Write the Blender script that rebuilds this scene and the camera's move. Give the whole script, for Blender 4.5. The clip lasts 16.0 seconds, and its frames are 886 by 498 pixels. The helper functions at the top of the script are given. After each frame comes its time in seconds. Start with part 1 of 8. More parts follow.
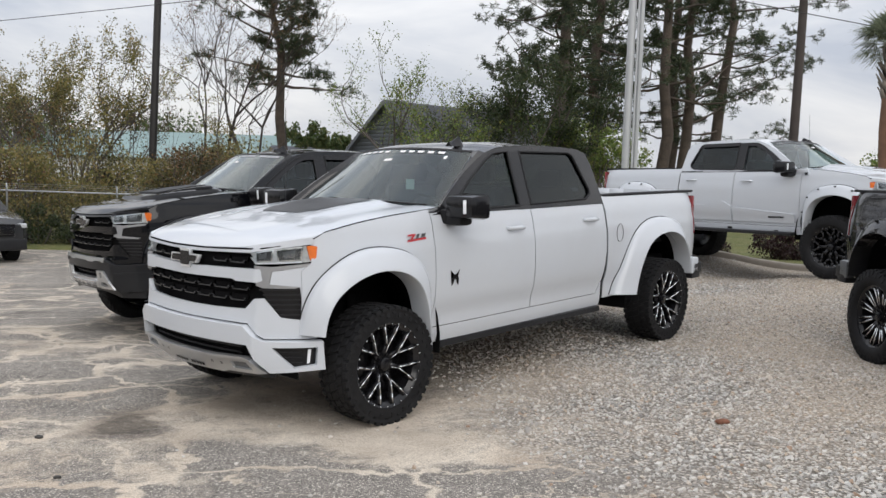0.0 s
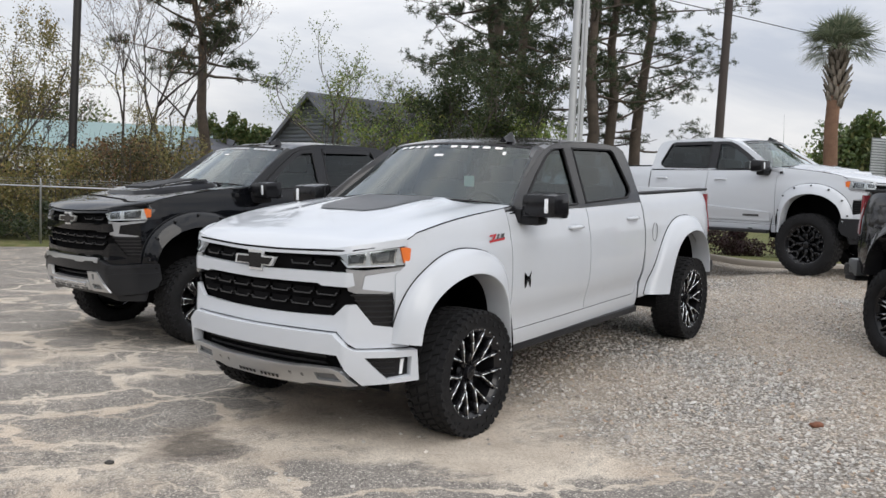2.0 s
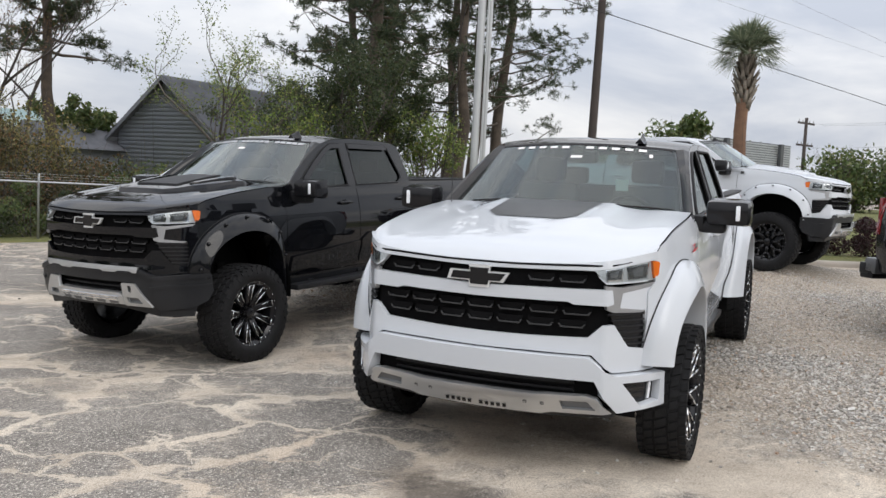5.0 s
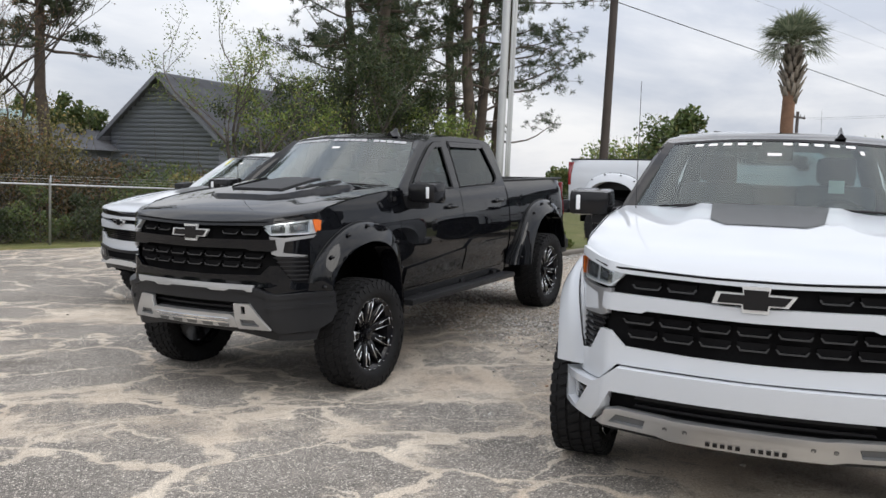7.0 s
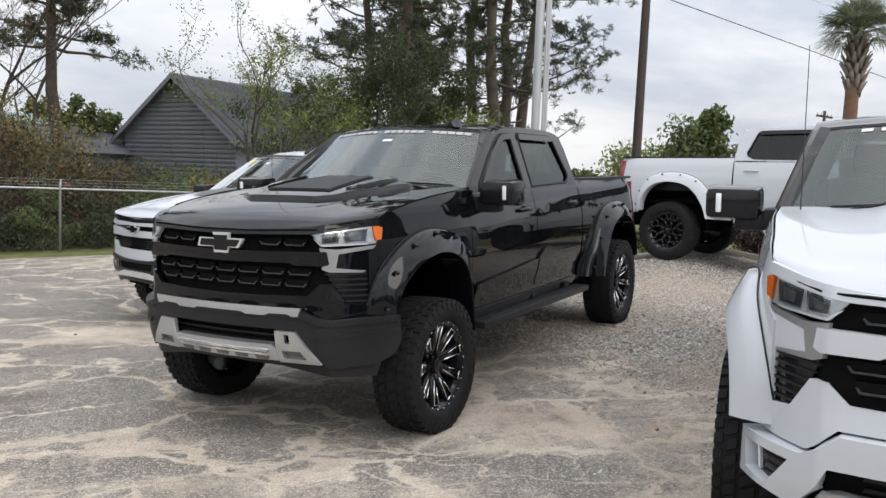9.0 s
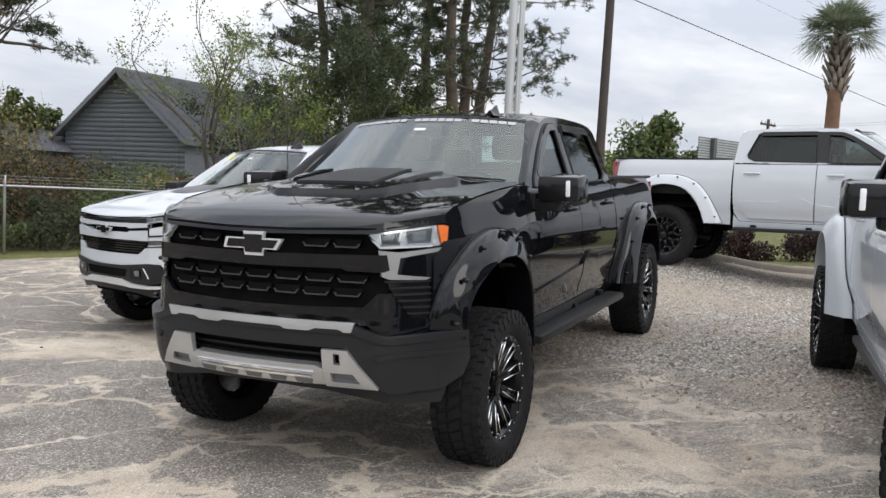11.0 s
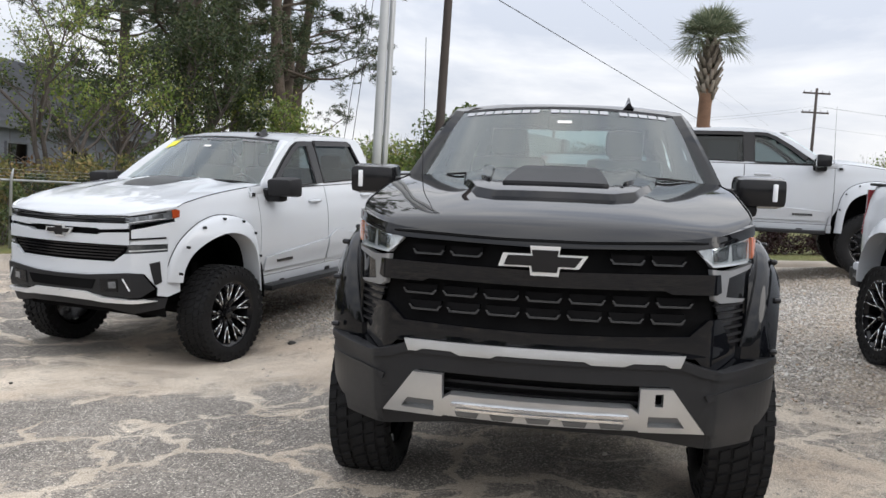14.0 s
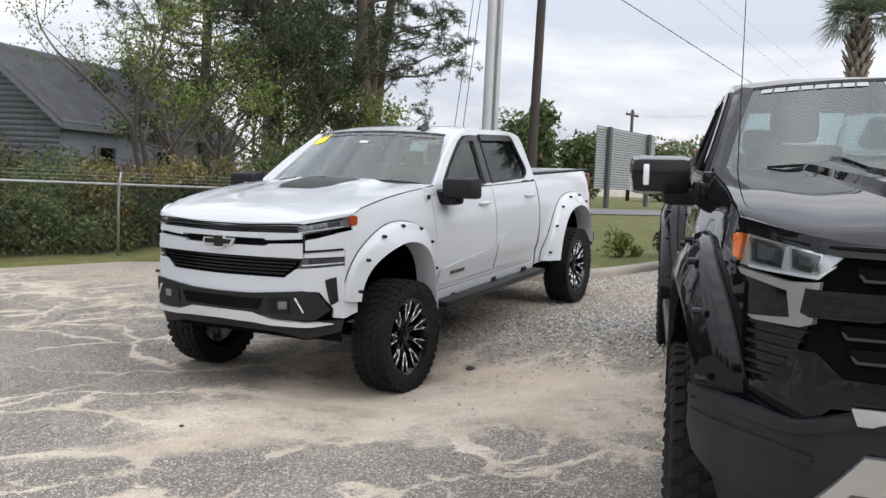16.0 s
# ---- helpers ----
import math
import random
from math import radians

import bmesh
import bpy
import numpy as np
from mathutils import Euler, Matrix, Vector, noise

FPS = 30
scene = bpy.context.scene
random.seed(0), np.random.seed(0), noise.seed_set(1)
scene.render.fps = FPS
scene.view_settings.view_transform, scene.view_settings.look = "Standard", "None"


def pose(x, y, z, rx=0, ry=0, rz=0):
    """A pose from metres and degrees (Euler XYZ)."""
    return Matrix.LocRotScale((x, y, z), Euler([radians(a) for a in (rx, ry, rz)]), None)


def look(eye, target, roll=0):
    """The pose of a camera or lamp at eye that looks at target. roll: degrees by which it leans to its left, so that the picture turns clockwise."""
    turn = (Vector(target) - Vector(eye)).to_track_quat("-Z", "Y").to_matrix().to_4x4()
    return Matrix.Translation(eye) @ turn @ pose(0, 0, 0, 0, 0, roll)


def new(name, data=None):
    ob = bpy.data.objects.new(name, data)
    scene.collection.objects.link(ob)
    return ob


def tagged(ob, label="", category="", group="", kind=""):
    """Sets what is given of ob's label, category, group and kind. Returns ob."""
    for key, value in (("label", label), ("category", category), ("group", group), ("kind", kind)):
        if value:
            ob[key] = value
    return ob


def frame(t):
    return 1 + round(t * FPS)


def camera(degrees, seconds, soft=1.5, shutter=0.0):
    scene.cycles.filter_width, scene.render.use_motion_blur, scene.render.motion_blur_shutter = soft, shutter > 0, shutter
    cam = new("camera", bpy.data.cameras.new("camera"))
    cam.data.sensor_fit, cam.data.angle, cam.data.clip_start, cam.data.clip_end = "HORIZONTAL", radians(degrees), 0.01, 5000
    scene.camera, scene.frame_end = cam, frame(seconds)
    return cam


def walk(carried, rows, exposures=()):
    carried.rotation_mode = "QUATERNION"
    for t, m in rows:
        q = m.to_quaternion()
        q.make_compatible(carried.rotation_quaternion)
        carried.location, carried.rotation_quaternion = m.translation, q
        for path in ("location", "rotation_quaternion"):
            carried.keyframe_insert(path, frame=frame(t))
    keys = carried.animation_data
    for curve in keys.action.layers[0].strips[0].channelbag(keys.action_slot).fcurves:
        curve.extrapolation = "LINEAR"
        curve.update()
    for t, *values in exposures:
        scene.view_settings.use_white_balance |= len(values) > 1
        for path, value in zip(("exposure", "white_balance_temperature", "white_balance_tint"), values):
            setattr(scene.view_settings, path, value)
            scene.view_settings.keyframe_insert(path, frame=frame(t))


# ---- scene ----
cam = camera(55.2, 16.0)
METRES, EYE, TILT, LEAN, TURN = 12.03, 1.468, 0.0, 0.0, 0.0
ROWS = [
    (0.0, 0.0, 0.0, 0.0, 0.14, -4.54, -1.74),
    (0.5, -0.0205, 0.0064, 0.0011, 0.12, -4.63, -1.9),
    (1.0, -0.0458, 0.0104, -0.0, -0.33, -4.64, -1.92),
    (1.5, -0.0718, 0.0189, -0.0019, -2.69, -4.66, -1.99),
    (2.0, -0.1007, 0.0324, -0.0018, -6.56, -4.7, -2.25),
    (2.5, -0.1333, 0.0385, -0.0026, -10.23, -4.6, -2.42),
    (3.0, -0.1653, 0.0519, -0.0038, -12.68, -4.63, -2.55),
    (3.5, -0.1978, 0.0654, -0.0031, -14.4, -4.64, -2.6),
    (6.0, -0.3403, 0.1632, -0.0033, -20.53, -4.88, -2.74),
    (6.5, -0.3607, 0.1891, -0.0043, -20.7, -4.87, -2.55),
    (7.0, -0.371, 0.2213, -0.0046, -20.7, -4.96, -2.35),
    (7.5, -0.3768, 0.2523, -0.0058, -20.31, -4.98, -2.17),
    (8.0, -0.3762, 0.2801, -0.0069, -19.96, -4.93, -2.01),
    (8.5, -0.3722, 0.3066, -0.0076, -19.88, -4.86, -1.99),
    (9.0, -0.3711, 0.3307, -0.0101, -19.88, -4.75, -2.03),
    (11.5, -0.4263, 0.431, -0.0191, -26.08, -4.2, -2.8),
    (12.0, -0.4544, 0.4519, -0.0198, -29.01, -4.12, -2.92),
    (12.5, -0.4762, 0.4761, -0.0202, -33.37, -4.1, -2.98),
    (13.0, -0.4984, 0.5046, -0.0198, -37.64, -4.15, -3.26),
    (13.5, -0.524, 0.5347, -0.0206, -39.2, -4.17, -3.37),
    (14.0, -0.5421, 0.5714, -0.0224, -39.42, -4.3, -3.35),
    (14.5, -0.5578, 0.6058, -0.0241, -38.74, -4.33, -3.2),
    (15.0, -0.5631, 0.6393, -0.0253, -37.76, -4.41, -2.97),
    (15.5, -0.562, 0.6734, -0.0263, -36.45, -4.5, -2.81),
    (16.0, -0.5578, 0.7051, -0.0275, -35.39, -4.55, -2.56),
]
walk(cam, [(t, pose(0, 0, EYE, TILT, LEAN, TURN) @ pose(METRES * x, METRES * y, METRES * z, 90 + pitch, roll, yaw)) for t, x, y, z, yaw, pitch, roll in ROWS],
     exposures=((0.0, 0.0), (3.5, 0.08), (8.0, 0.19), (12.0, 0.30), (16.0, 0.31)))

# ---- sky and sun: a bright overcast, brighter overhead than at the horizon ----


def make_world():
    world = bpy.data.worlds.new("overcast")
    scene.world = world
    world.use_nodes = True
    nt = world.node_tree
    nt.nodes.clear()
    out = nt.nodes.new("ShaderNodeOutputWorld")
    sky = nt.nodes.new("ShaderNodeTexSky")
    sky.sky_type, sky.sun_disc = "NISHITA", False
    sky.sun_elevation, sky.sun_rotation = radians(31), radians(160)
    sky.dust_density, sky.air_density = 3.0, 1.2
    clear = nt.nodes.new("ShaderNodeBackground")
    clear.inputs["Strength"].default_value = 0.12
    nt.links.new(sky.outputs[0], clear.inputs["Color"])
    tc = nt.nodes.new("ShaderNodeTexCoord")
    mp = nt.nodes.new("ShaderNodeMapping")
    mp.inputs["Scale"].default_value = (1.0, 1.0, 3.2)
    nt.links.new(tc.outputs["Generated"], mp.inputs["Vector"])
    n1 = nt.nodes.new("ShaderNodeTexNoise")
    n1.inputs["Scale"].default_value, n1.inputs["Detail"].default_value, n1.inputs["Roughness"].default_value = 2.6, 7, 0.55
    n1.inputs["Distortion"].default_value = 0.35
    nt.links.new(mp.outputs[0], n1.inputs["Vector"])
    ramp = nt.nodes.new("ShaderNodeValToRGB")
    ramp.color_ramp.elements[0].position, ramp.color_ramp.elements[0].color = 0.36, (0.56, 0.60, 0.69, 1)
    ramp.color_ramp.elements[1].position, ramp.color_ramp.elements[1].color = 0.62, (0.95, 0.95, 0.965, 1)
    nt.links.new(n1.outputs["Fac"], ramp.inputs[0])
    sep = nt.nodes.new("ShaderNodeSeparateXYZ")
    nt.links.new(tc.outputs["Generated"], sep.inputs[0])
    grow = nt.nodes.new("ShaderNodeMath")
    grow.operation, grow.use_clamp = "MULTIPLY_ADD", False
    grow.inputs[1].default_value, grow.inputs[2].default_value = SKY_TOP, SKY_LOW
    cl = nt.nodes.new("ShaderNodeMath")
    cl.operation = "MAXIMUM"
    cl.inputs[1].default_value = 0.0
    nt.links.new(sep.outputs["Z"], cl.inputs[0])
    nt.links.new(cl.outputs[0], grow.inputs[0])
    cloud = nt.nodes.new("ShaderNodeBackground")
    nt.links.new(ramp.outputs[0], cloud.inputs["Color"])
    nt.links.new(grow.outputs[0], cloud.inputs["Strength"])
    mix = nt.nodes.new("ShaderNodeMixShader")
    mix.inputs[0].default_value = 0.93
    nt.links.new(clear.outputs[0], mix.inputs[1])
    nt.links.new(cloud.outputs[0], mix.inputs[2])
    nt.links.new(mix.outputs[0], out.inputs["Surface"])


SKY_TOP, SKY_LOW = 1.12, 0.86
make_world()
sun = new("sun", bpy.data.lights.new("sun", "SUN"))
sun.data.energy, sun.data.angle, sun.data.color = 0.95, radians(40), (1.0, 0.97, 0.93)
sun.matrix_world = look((5, -14, 9), (0, 0, 0))

# ---- materials ----


class Nodes:
    """A short way to write node materials."""

    def __init__(self, name):
        self.mat = bpy.data.materials.new(name)
        self.mat.use_nodes = True
        self.nt = self.mat.node_tree
        self.bsdf = self.nt.nodes["Principled BSDF"]
        self.tc = self.nt.nodes.new("ShaderNodeTexCoord")

    def put(self, socket, value):
        if isinstance(value, bpy.types.NodeSocket):
            self.nt.links.new(value, socket)
        else:
            socket.default_value = value

    def coords(self, scale=(1, 1, 1), which="Object"):
        m = self.nt.nodes.new("ShaderNodeMapping")
        m.inputs["Scale"].default_value = scale
        self.nt.links.new(self.tc.outputs[which], m.inputs["Vector"])
        return m.outputs[0]

    def noise(self, scale, detail=4, rough=0.55, vec=None, dist=0.0):
        n = self.nt.nodes.new("ShaderNodeTexNoise")
        n.inputs["Scale"].default_value, n.inputs["Detail"].default_value = scale, detail
        n.inputs["Roughness"].default_value, n.inputs["Distortion"].default_value = rough, dist
        self.nt.links.new(vec or self.coords(), n.inputs["Vector"])
        return n.outputs["Fac"]

    def warp(self, scale, amount, vec=None):
        n = self.nt.nodes.new("ShaderNodeTexNoise")
        n.inputs["Scale"].default_value, n.inputs["Detail"].default_value = scale, 3
        vec = vec or self.coords()
        self.nt.links.new(vec, n.inputs["Vector"])
        s = self.nt.nodes.new("ShaderNodeVectorMath")
        s.operation = "MULTIPLY_ADD"
        s.inputs[1].default_value = (amount, amount, amount)
        self.nt.links.new(n.outputs["Color"], s.inputs[0])
        self.nt.links.new(vec, s.inputs[2])
        return s.outputs[0]

    def voronoi(self, scale, feature="F1", vec=None, out="Distance"):
        n = self.nt.nodes.new("ShaderNodeTexVoronoi")
        n.feature = feature
        n.inputs["Scale"].default_value = scale
        self.nt.links.new(vec or self.coords(), n.inputs["Vector"])
        return n.outputs[out]

    def ramp(self, fac, *stops):
        r = self.nt.nodes.new("ShaderNodeValToRGB")
        e = r.color_ramp.elements
        while len(e) < len(stops):
            e.new(0.5)
        for el, (p, c) in zip(e, stops):
            el.position = p
            el.color = (*c, 1) if isinstance(c, tuple) else (c, c, c, 1)
        self.nt.links.new(fac, r.inputs[0])
        return r.outputs[0]

    def mix(self, fac, a, b, kind="MIX"):
        m = self.nt.nodes.new("ShaderNodeMix")
        m.data_type, m.blend_type = "RGBA", kind
        self.put(m.inputs[0], fac)
        self.put(m.inputs[6], (*a, 1) if isinstance(a, tuple) else a)
        self.put(m.inputs[7], (*b, 1) if isinstance(b, tuple) else b)
        return m.outputs[2]

    def calc(self, op, a, b=0.0, c=0.0, clamp=False):
        m = self.nt.nodes.new("ShaderNodeMath")
        m.operation, m.use_clamp = op, clamp
        for s, v in zip(m.inputs, (a, b, c)):
            self.put(s, v)
        return m.outputs[0]

    def axis(self, which, vec=None):
        s = self.nt.nodes.new("ShaderNodeSeparateXYZ")
        self.nt.links.new(vec or self.coords(), s.inputs[0])
        return s.outputs[which]

    def bump(self, height, strength=0.4, dist=0.01, under=None):
        b = self.nt.nodes.new("ShaderNodeBump")
        b.inputs["Strength"].default_value, b.inputs["Distance"].default_value = strength, dist
        self.nt.links.new(height, b.inputs["Height"])
        if under:
            self.nt.links.new(under, b.inputs["Normal"])
        return b.outputs[0]

    def done(self, color=None, rough=None, metal=None, normal=None, **more):
        ins = self.bsdf.inputs
        if color is not None:
            self.put(ins["Base Color"], (*color, 1) if isinstance(color, tuple) else color)
        for key, v in (("Roughness", rough), ("Metallic", metal), ("Normal", normal)):
            if v is not None:
                self.put(ins[key], v)
        for key, v in more.items():
            self.put(ins[key.replace("_", " ")], v)
        return self.mat


def plain(name, col, rough=0.5, metal=0.0, var=0.18, scale=3.0, fine=60.0, bump=0.0, bdist=0.004, **more):
    """A surface with soft variation at two scales and, where asked, a fine relief."""
    n = Nodes(name)
    big, small = n.noise(scale, 5), n.noise(fine, 4)
    dark = tuple(c * (1 - var) for c in col)
    lite = tuple(min(1.0, c * (1 + var)) for c in col)
    c = n.mix(n.ramp(big, (0.3, 0.0), (0.7, 1.0)), dark, lite)
    c = n.mix(n.calc("MULTIPLY", n.ramp(small, (0.35, 0.0), (0.65, 1.0)), 0.35), c, dark)
    r = n.calc("MULTIPLY_ADD", big, 0.2 * rough, rough * 0.9)
    normal = n.bump(small, bump, bdist) if bump else None
    return n.done(c, r, metal, normal, **more)


def paint(name, col, flake=0.0, dust=0.05, spec=0.0, coat=1.45, layer=1.0):
    """Car paint: a clear coat over colour, with a thin uneven film of road dust low down and in the flats."""
    n = Nodes(name)
    d = n.calc("MULTIPLY", n.ramp(n.noise(2.2, 6, 0.65), (0.42, 0.0), (0.75, 1.0)), dust)
    c = n.mix(d, col, (0.42, 0.37, 0.30))
    peel = n.bump(n.noise(140, 2), 0.012, 0.002)
    r = n.calc("MULTIPLY_ADD", d, 0.8, 0.22)
    return n.done(c, r, flake, peel, Coat_Weight=layer, Coat_Roughness=0.02, Coat_IOR=coat, Specular_IOR_Level=spec)


def glass(name, tint, gloss=0.04, shine=0.8):
    n = Nodes(name)
    nt = n.nt
    tr = nt.nodes.new("ShaderNodeBsdfTransparent")
    tr.inputs[0].default_value = (*tint, 1)
    gl = nt.nodes.new("ShaderNodeBsdfGlossy")
    gl.inputs["Roughness"].default_value = 0.02
    gl.inputs["Color"].default_value = (0.92, 0.97, 0.96, 1)
    fr = nt.nodes.new("ShaderNodeFresnel")
    fr.inputs["IOR"].default_value = 1.52
    boost = n.calc("MULTIPLY_ADD", fr.outputs[0], shine, gloss, clamp=True)
    mx = nt.nodes.new("ShaderNodeMixShader")
    nt.links.new(boost, mx.inputs[0])
    nt.links.new(tr.outputs[0], mx.inputs[1])
    nt.links.new(gl.outputs[0], mx.inputs[2])
    nt.links.new(mx.outputs[0], nt.nodes["Material Output"].inputs["Surface"])
    return n.mat


WHITE = paint("white_paint", (0.565, 0.59, 0.625), dust=0.05)
BLACK = paint("black_paint", (0.004, 0.0045, 0.006), dust=0.006, coat=1.45, layer=0.95)
ROOF_BLACK = paint("roof_black_paint", (0.018, 0.018, 0.02), dust=0.05)
CHARCOAL = paint("charcoal_paint", (0.022, 0.022, 0.024), flake=0.3, dust=0.04)
GRAPHITE = plain("graphite_trim", (0.16, 0.165, 0.17), 0.35, 0.5, 0.08)
SATIN = plain("satin_grey_trim", (0.36, 0.365, 0.375), 0.34, 0.6, 0.1)
MATT_BLACK = plain("matt_black_plastic", (0.017, 0.017, 0.0185), 0.5, 0, 0.15, bump=0.15, Specular_IOR_Level=0.22)
TRIM_BLACK = plain("textured_black_bumper", (0.021, 0.0215, 0.0235), 0.36, 0, 0.15, fine=220, bump=0.2, Specular_IOR_Level=0.26)
GLOSS_BLACK = plain("gloss_black_trim", (0.011, 0.011, 0.0125), 0.12, 0, 0.1, Specular_IOR_Level=0.35)
DEEP_BLACK = plain("wheel_well_black", (0.011, 0.011, 0.0115), 0.9, 0, 0.3, Specular_IOR_Level=0.0)
SILVER = plain("silver_bumper_trim", (0.58, 0.59, 0.60), 0.30, 0.85, 0.10, fine=300)
CHROME = plain("chrome", (0.75, 0.76, 0.78), 0.08, 1.0, 0.03)
BRIGHT = plain("bright_emblem_rim", (0.78, 0.79, 0.80), 0.28, 0.45, 0.05, Coat_Weight=1.0)
MACHINED = plain("machined_alloy", (0.68, 0.69, 0.71), 0.2, 1.0, 0.06)
RUBBER = plain("tyre_rubber", (0.014, 0.014, 0.015), 0.72, 0, 0.3, scale=9, fine=140, bump=0.25, Specular_IOR_Level=0.22)
AMBER = plain("amber_lens", (0.75, 0.16, 0.02), 0.12, 0, 0.15, scale=20, Coat_Weight=1.0)
RED_LENS = plain("red_tail_lens", (0.22, 0.006, 0.012), 0.12, 0, 0.15, scale=20, Coat_Weight=1.0)
LAMP_WHITE = plain("lamp_reflector", (0.70, 0.72, 0.74), 0.25, 0.35, 0.25, scale=26)
LED_WHITE = plain("led_bar", (0.85, 0.87, 0.9), 0.25, 0.0, 0.03, Coat_Weight=1.0)
LAMP_DARK = plain("lamp_projector", (0.16, 0.17, 0.18), 0.12, 0.7, 0.4, scale=40)
# two copies of one glass: sky glare set stronger first, weaker and darker second
WINDSHIELD = glass("windshield_glass", (0.62, 0.79, 0.75), 0.01, 1.7)
DIM_WINDSHIELD = glass("dim_glare_windshield_glass", (0.52, 0.68, 0.65), 0.0, 1.4)
TINTED = glass("tinted_glass", (0.08, 0.09, 0.10), 0.0)
FRONT_TINT = glass("front_window_glass", (0.30, 0.36, 0.37), 0.01)
LAMP_GREY = plain("smoked_lamp_lens", (0.20, 0.21, 0.225), 0.1, 0.4, 0.3, scale=25, Coat_Weight=1.0)
LENS = glass("clear_lens", (0.92, 0.94, 0.95), 0.02)
SEAT = plain("seat_cloth", (0.10, 0.102, 0.105), 0.8, 0, 0.2, fine=200, Specular_IOR_Level=0.22)
DECAL_WHITE = plain("white_lettering_film", (0.8, 0.8, 0.8), 0.4, 0, 0.05)
DECAL_SILVER = plain("silver_lettering_film", (0.42, 0.43, 0.45), 0.35, 0.3, 0.05)
DECAL_RED = plain("red_badge_film", (0.55, 0.05, 0.06), 0.3, 0, 0.05)
DECAL_BLACK = plain("black_hood_film", (0.03, 0.03, 0.032), 0.32, 0, 0.1, fine=200)
PAPER = plain("paper_tag", (0.78, 0.79, 0.78), 0.7, 0, 0.05)
YELLOW = plain("yellow_paper", (0.85, 0.78, 0.03), 0.6, 0, 0.05)
STEEL = plain("galvanised_steel", (0.40, 0.41, 0.42), 0.42, 0.7, 0.15, scale=6, fine=90)

# ---- mesh helpers ----


def crisp(bm, angle=32):
    """Smooth shading, with edges above the angle kept sharp."""
    lim = radians(angle)
    for f in bm.faces:
        f.smooth = True
    for e in bm.edges:
        if len(e.link_faces) == 2 and e.calc_face_angle(0) > lim:
            e.smooth = False


def mesh_of(name, bm, mats, angle=32):
    crisp(bm, angle)
    me = bpy.data.meshes.new(name)
    bm.to_mesh(me)
    bm.free()
    for m in mats if isinstance(mats, (list, tuple)) else [mats]:
        me.materials.append(m)
    return me


def part(name, bm, mats, parent=None, label="", at=None, angle=32):
    """One mesh object out of a bmesh (or a mesh), under a thing or a part."""
    me = bm if isinstance(bm, bpy.types.Mesh) else mesh_of(name, bm, mats, angle)
    ob = new(name, me)
    if parent:
        ob.parent = parent
    if at is not None:
        ob.matrix_basis = at
    return tagged(ob, label)


def thing(name, label, category, at=None, group="", kind=""):
    ob = new(name)
    ob.empty_display_size = 0.2
    if at is not None:
        ob.matrix_basis = at
    return tagged(ob, label, category, group, kind)


def box(bm, x0, x1, y0, y1, z0, z1, m=0, bevel=0.0):
    r = bmesh.ops.create_cube(bm, size=1)
    vs = r["verts"]
    for v in vs:
        v.co = Vector(((x0 + x1) / 2 + v.co.x * (x1 - x0), (y0 + y1) / 2 + v.co.y * (y1 - y0), (z0 + z1) / 2 + v.co.z * (z1 - z0)))
    fs = {f for v in vs for f in v.link_faces}
    for f in fs:
        f.material_index = m
    if bevel:
        es = {e for v in vs for e in v.link_edges}
        bmesh.ops.bevel(bm, geom=list(es), offset=bevel, segments=2, affect="EDGES", profile=0.6)
    return bm


def boxes(*rows, bevel=0.0):
    bm = bmesh.new()
    for r in rows:
        box(bm, *r[:6], m=(r[6] if len(r) > 6 else 0), bevel=bevel)
    return bm


def tube(bm, points, radii, seg=8, m=0, cap=True):
    """A round rod through the points, with a radius at each."""
    rings = []
    pts = [Vector(p) for p in points]
    for i, p in enumerate(pts):
        d = (pts[min(i + 1, len(pts) - 1)] - pts[max(i - 1, 0)]).normalized()
        a = d.orthogonal().normalized() if i == 0 else (a - d * a.dot(d)).normalized()
        b = d.cross(a)
        r = radii[i] if isinstance(radii, (list, tuple)) else radii
        rings.append([bm.verts.new(p + a * (r * math.cos(k * math.tau / seg)) + b * (r * math.sin(k * math.tau / seg))) for k in range(seg)])
    for r0, r1 in zip(rings, rings[1:]):
        for k in range(seg):
            bm.faces.new((r0[k], r0[(k + 1) % seg], r1[(k + 1) % seg], r1[k])).material_index = m
    if cap:
        bm.faces.new(rings[0][::-1]).material_index = m
        bm.faces.new(rings[-1]).material_index = m
    return bm


def revolve(bm, profile, seg=48, m=0, closed=False):
    """Turns the profile (radius, y) round the y axis."""
    rings = [[bm.verts.new((r * math.cos(k * math.tau / seg), y, r * math.sin(k * math.tau / seg))) for k in range(seg)] for r, y in profile]
    pairs = list(zip(rings, rings[1:])) + ([(rings[-1], rings[0])] if closed else [])
    for r0, r1 in pairs:
        for k in range(seg):
            bm.faces.new((r0[k], r1[k], r1[(k + 1) % seg], r0[(k + 1) % seg])).material_index = m
    return bm


def thicken(bm, t):
    """Gives an open sheet a thickness t against its normals."""
    bm.normal_update()
    faces = list(bm.faces)
    inner = {v: bm.verts.new(v.co - v.normal * t) for v in list(bm.verts)}
    rim = [e for e in bm.edges if len(e.link_faces) == 1]
    for e in rim:
        l = e.link_loops[0]
        a, b = l.vert, l.link_loop_next.vert
        bm.faces.new((b, a, inner[a], inner[b])).material_index = l.face.material_index
    for f in faces:
        bm.faces.new([inner[v] for v in reversed(f.verts)]).material_index = f.material_index
    return bm


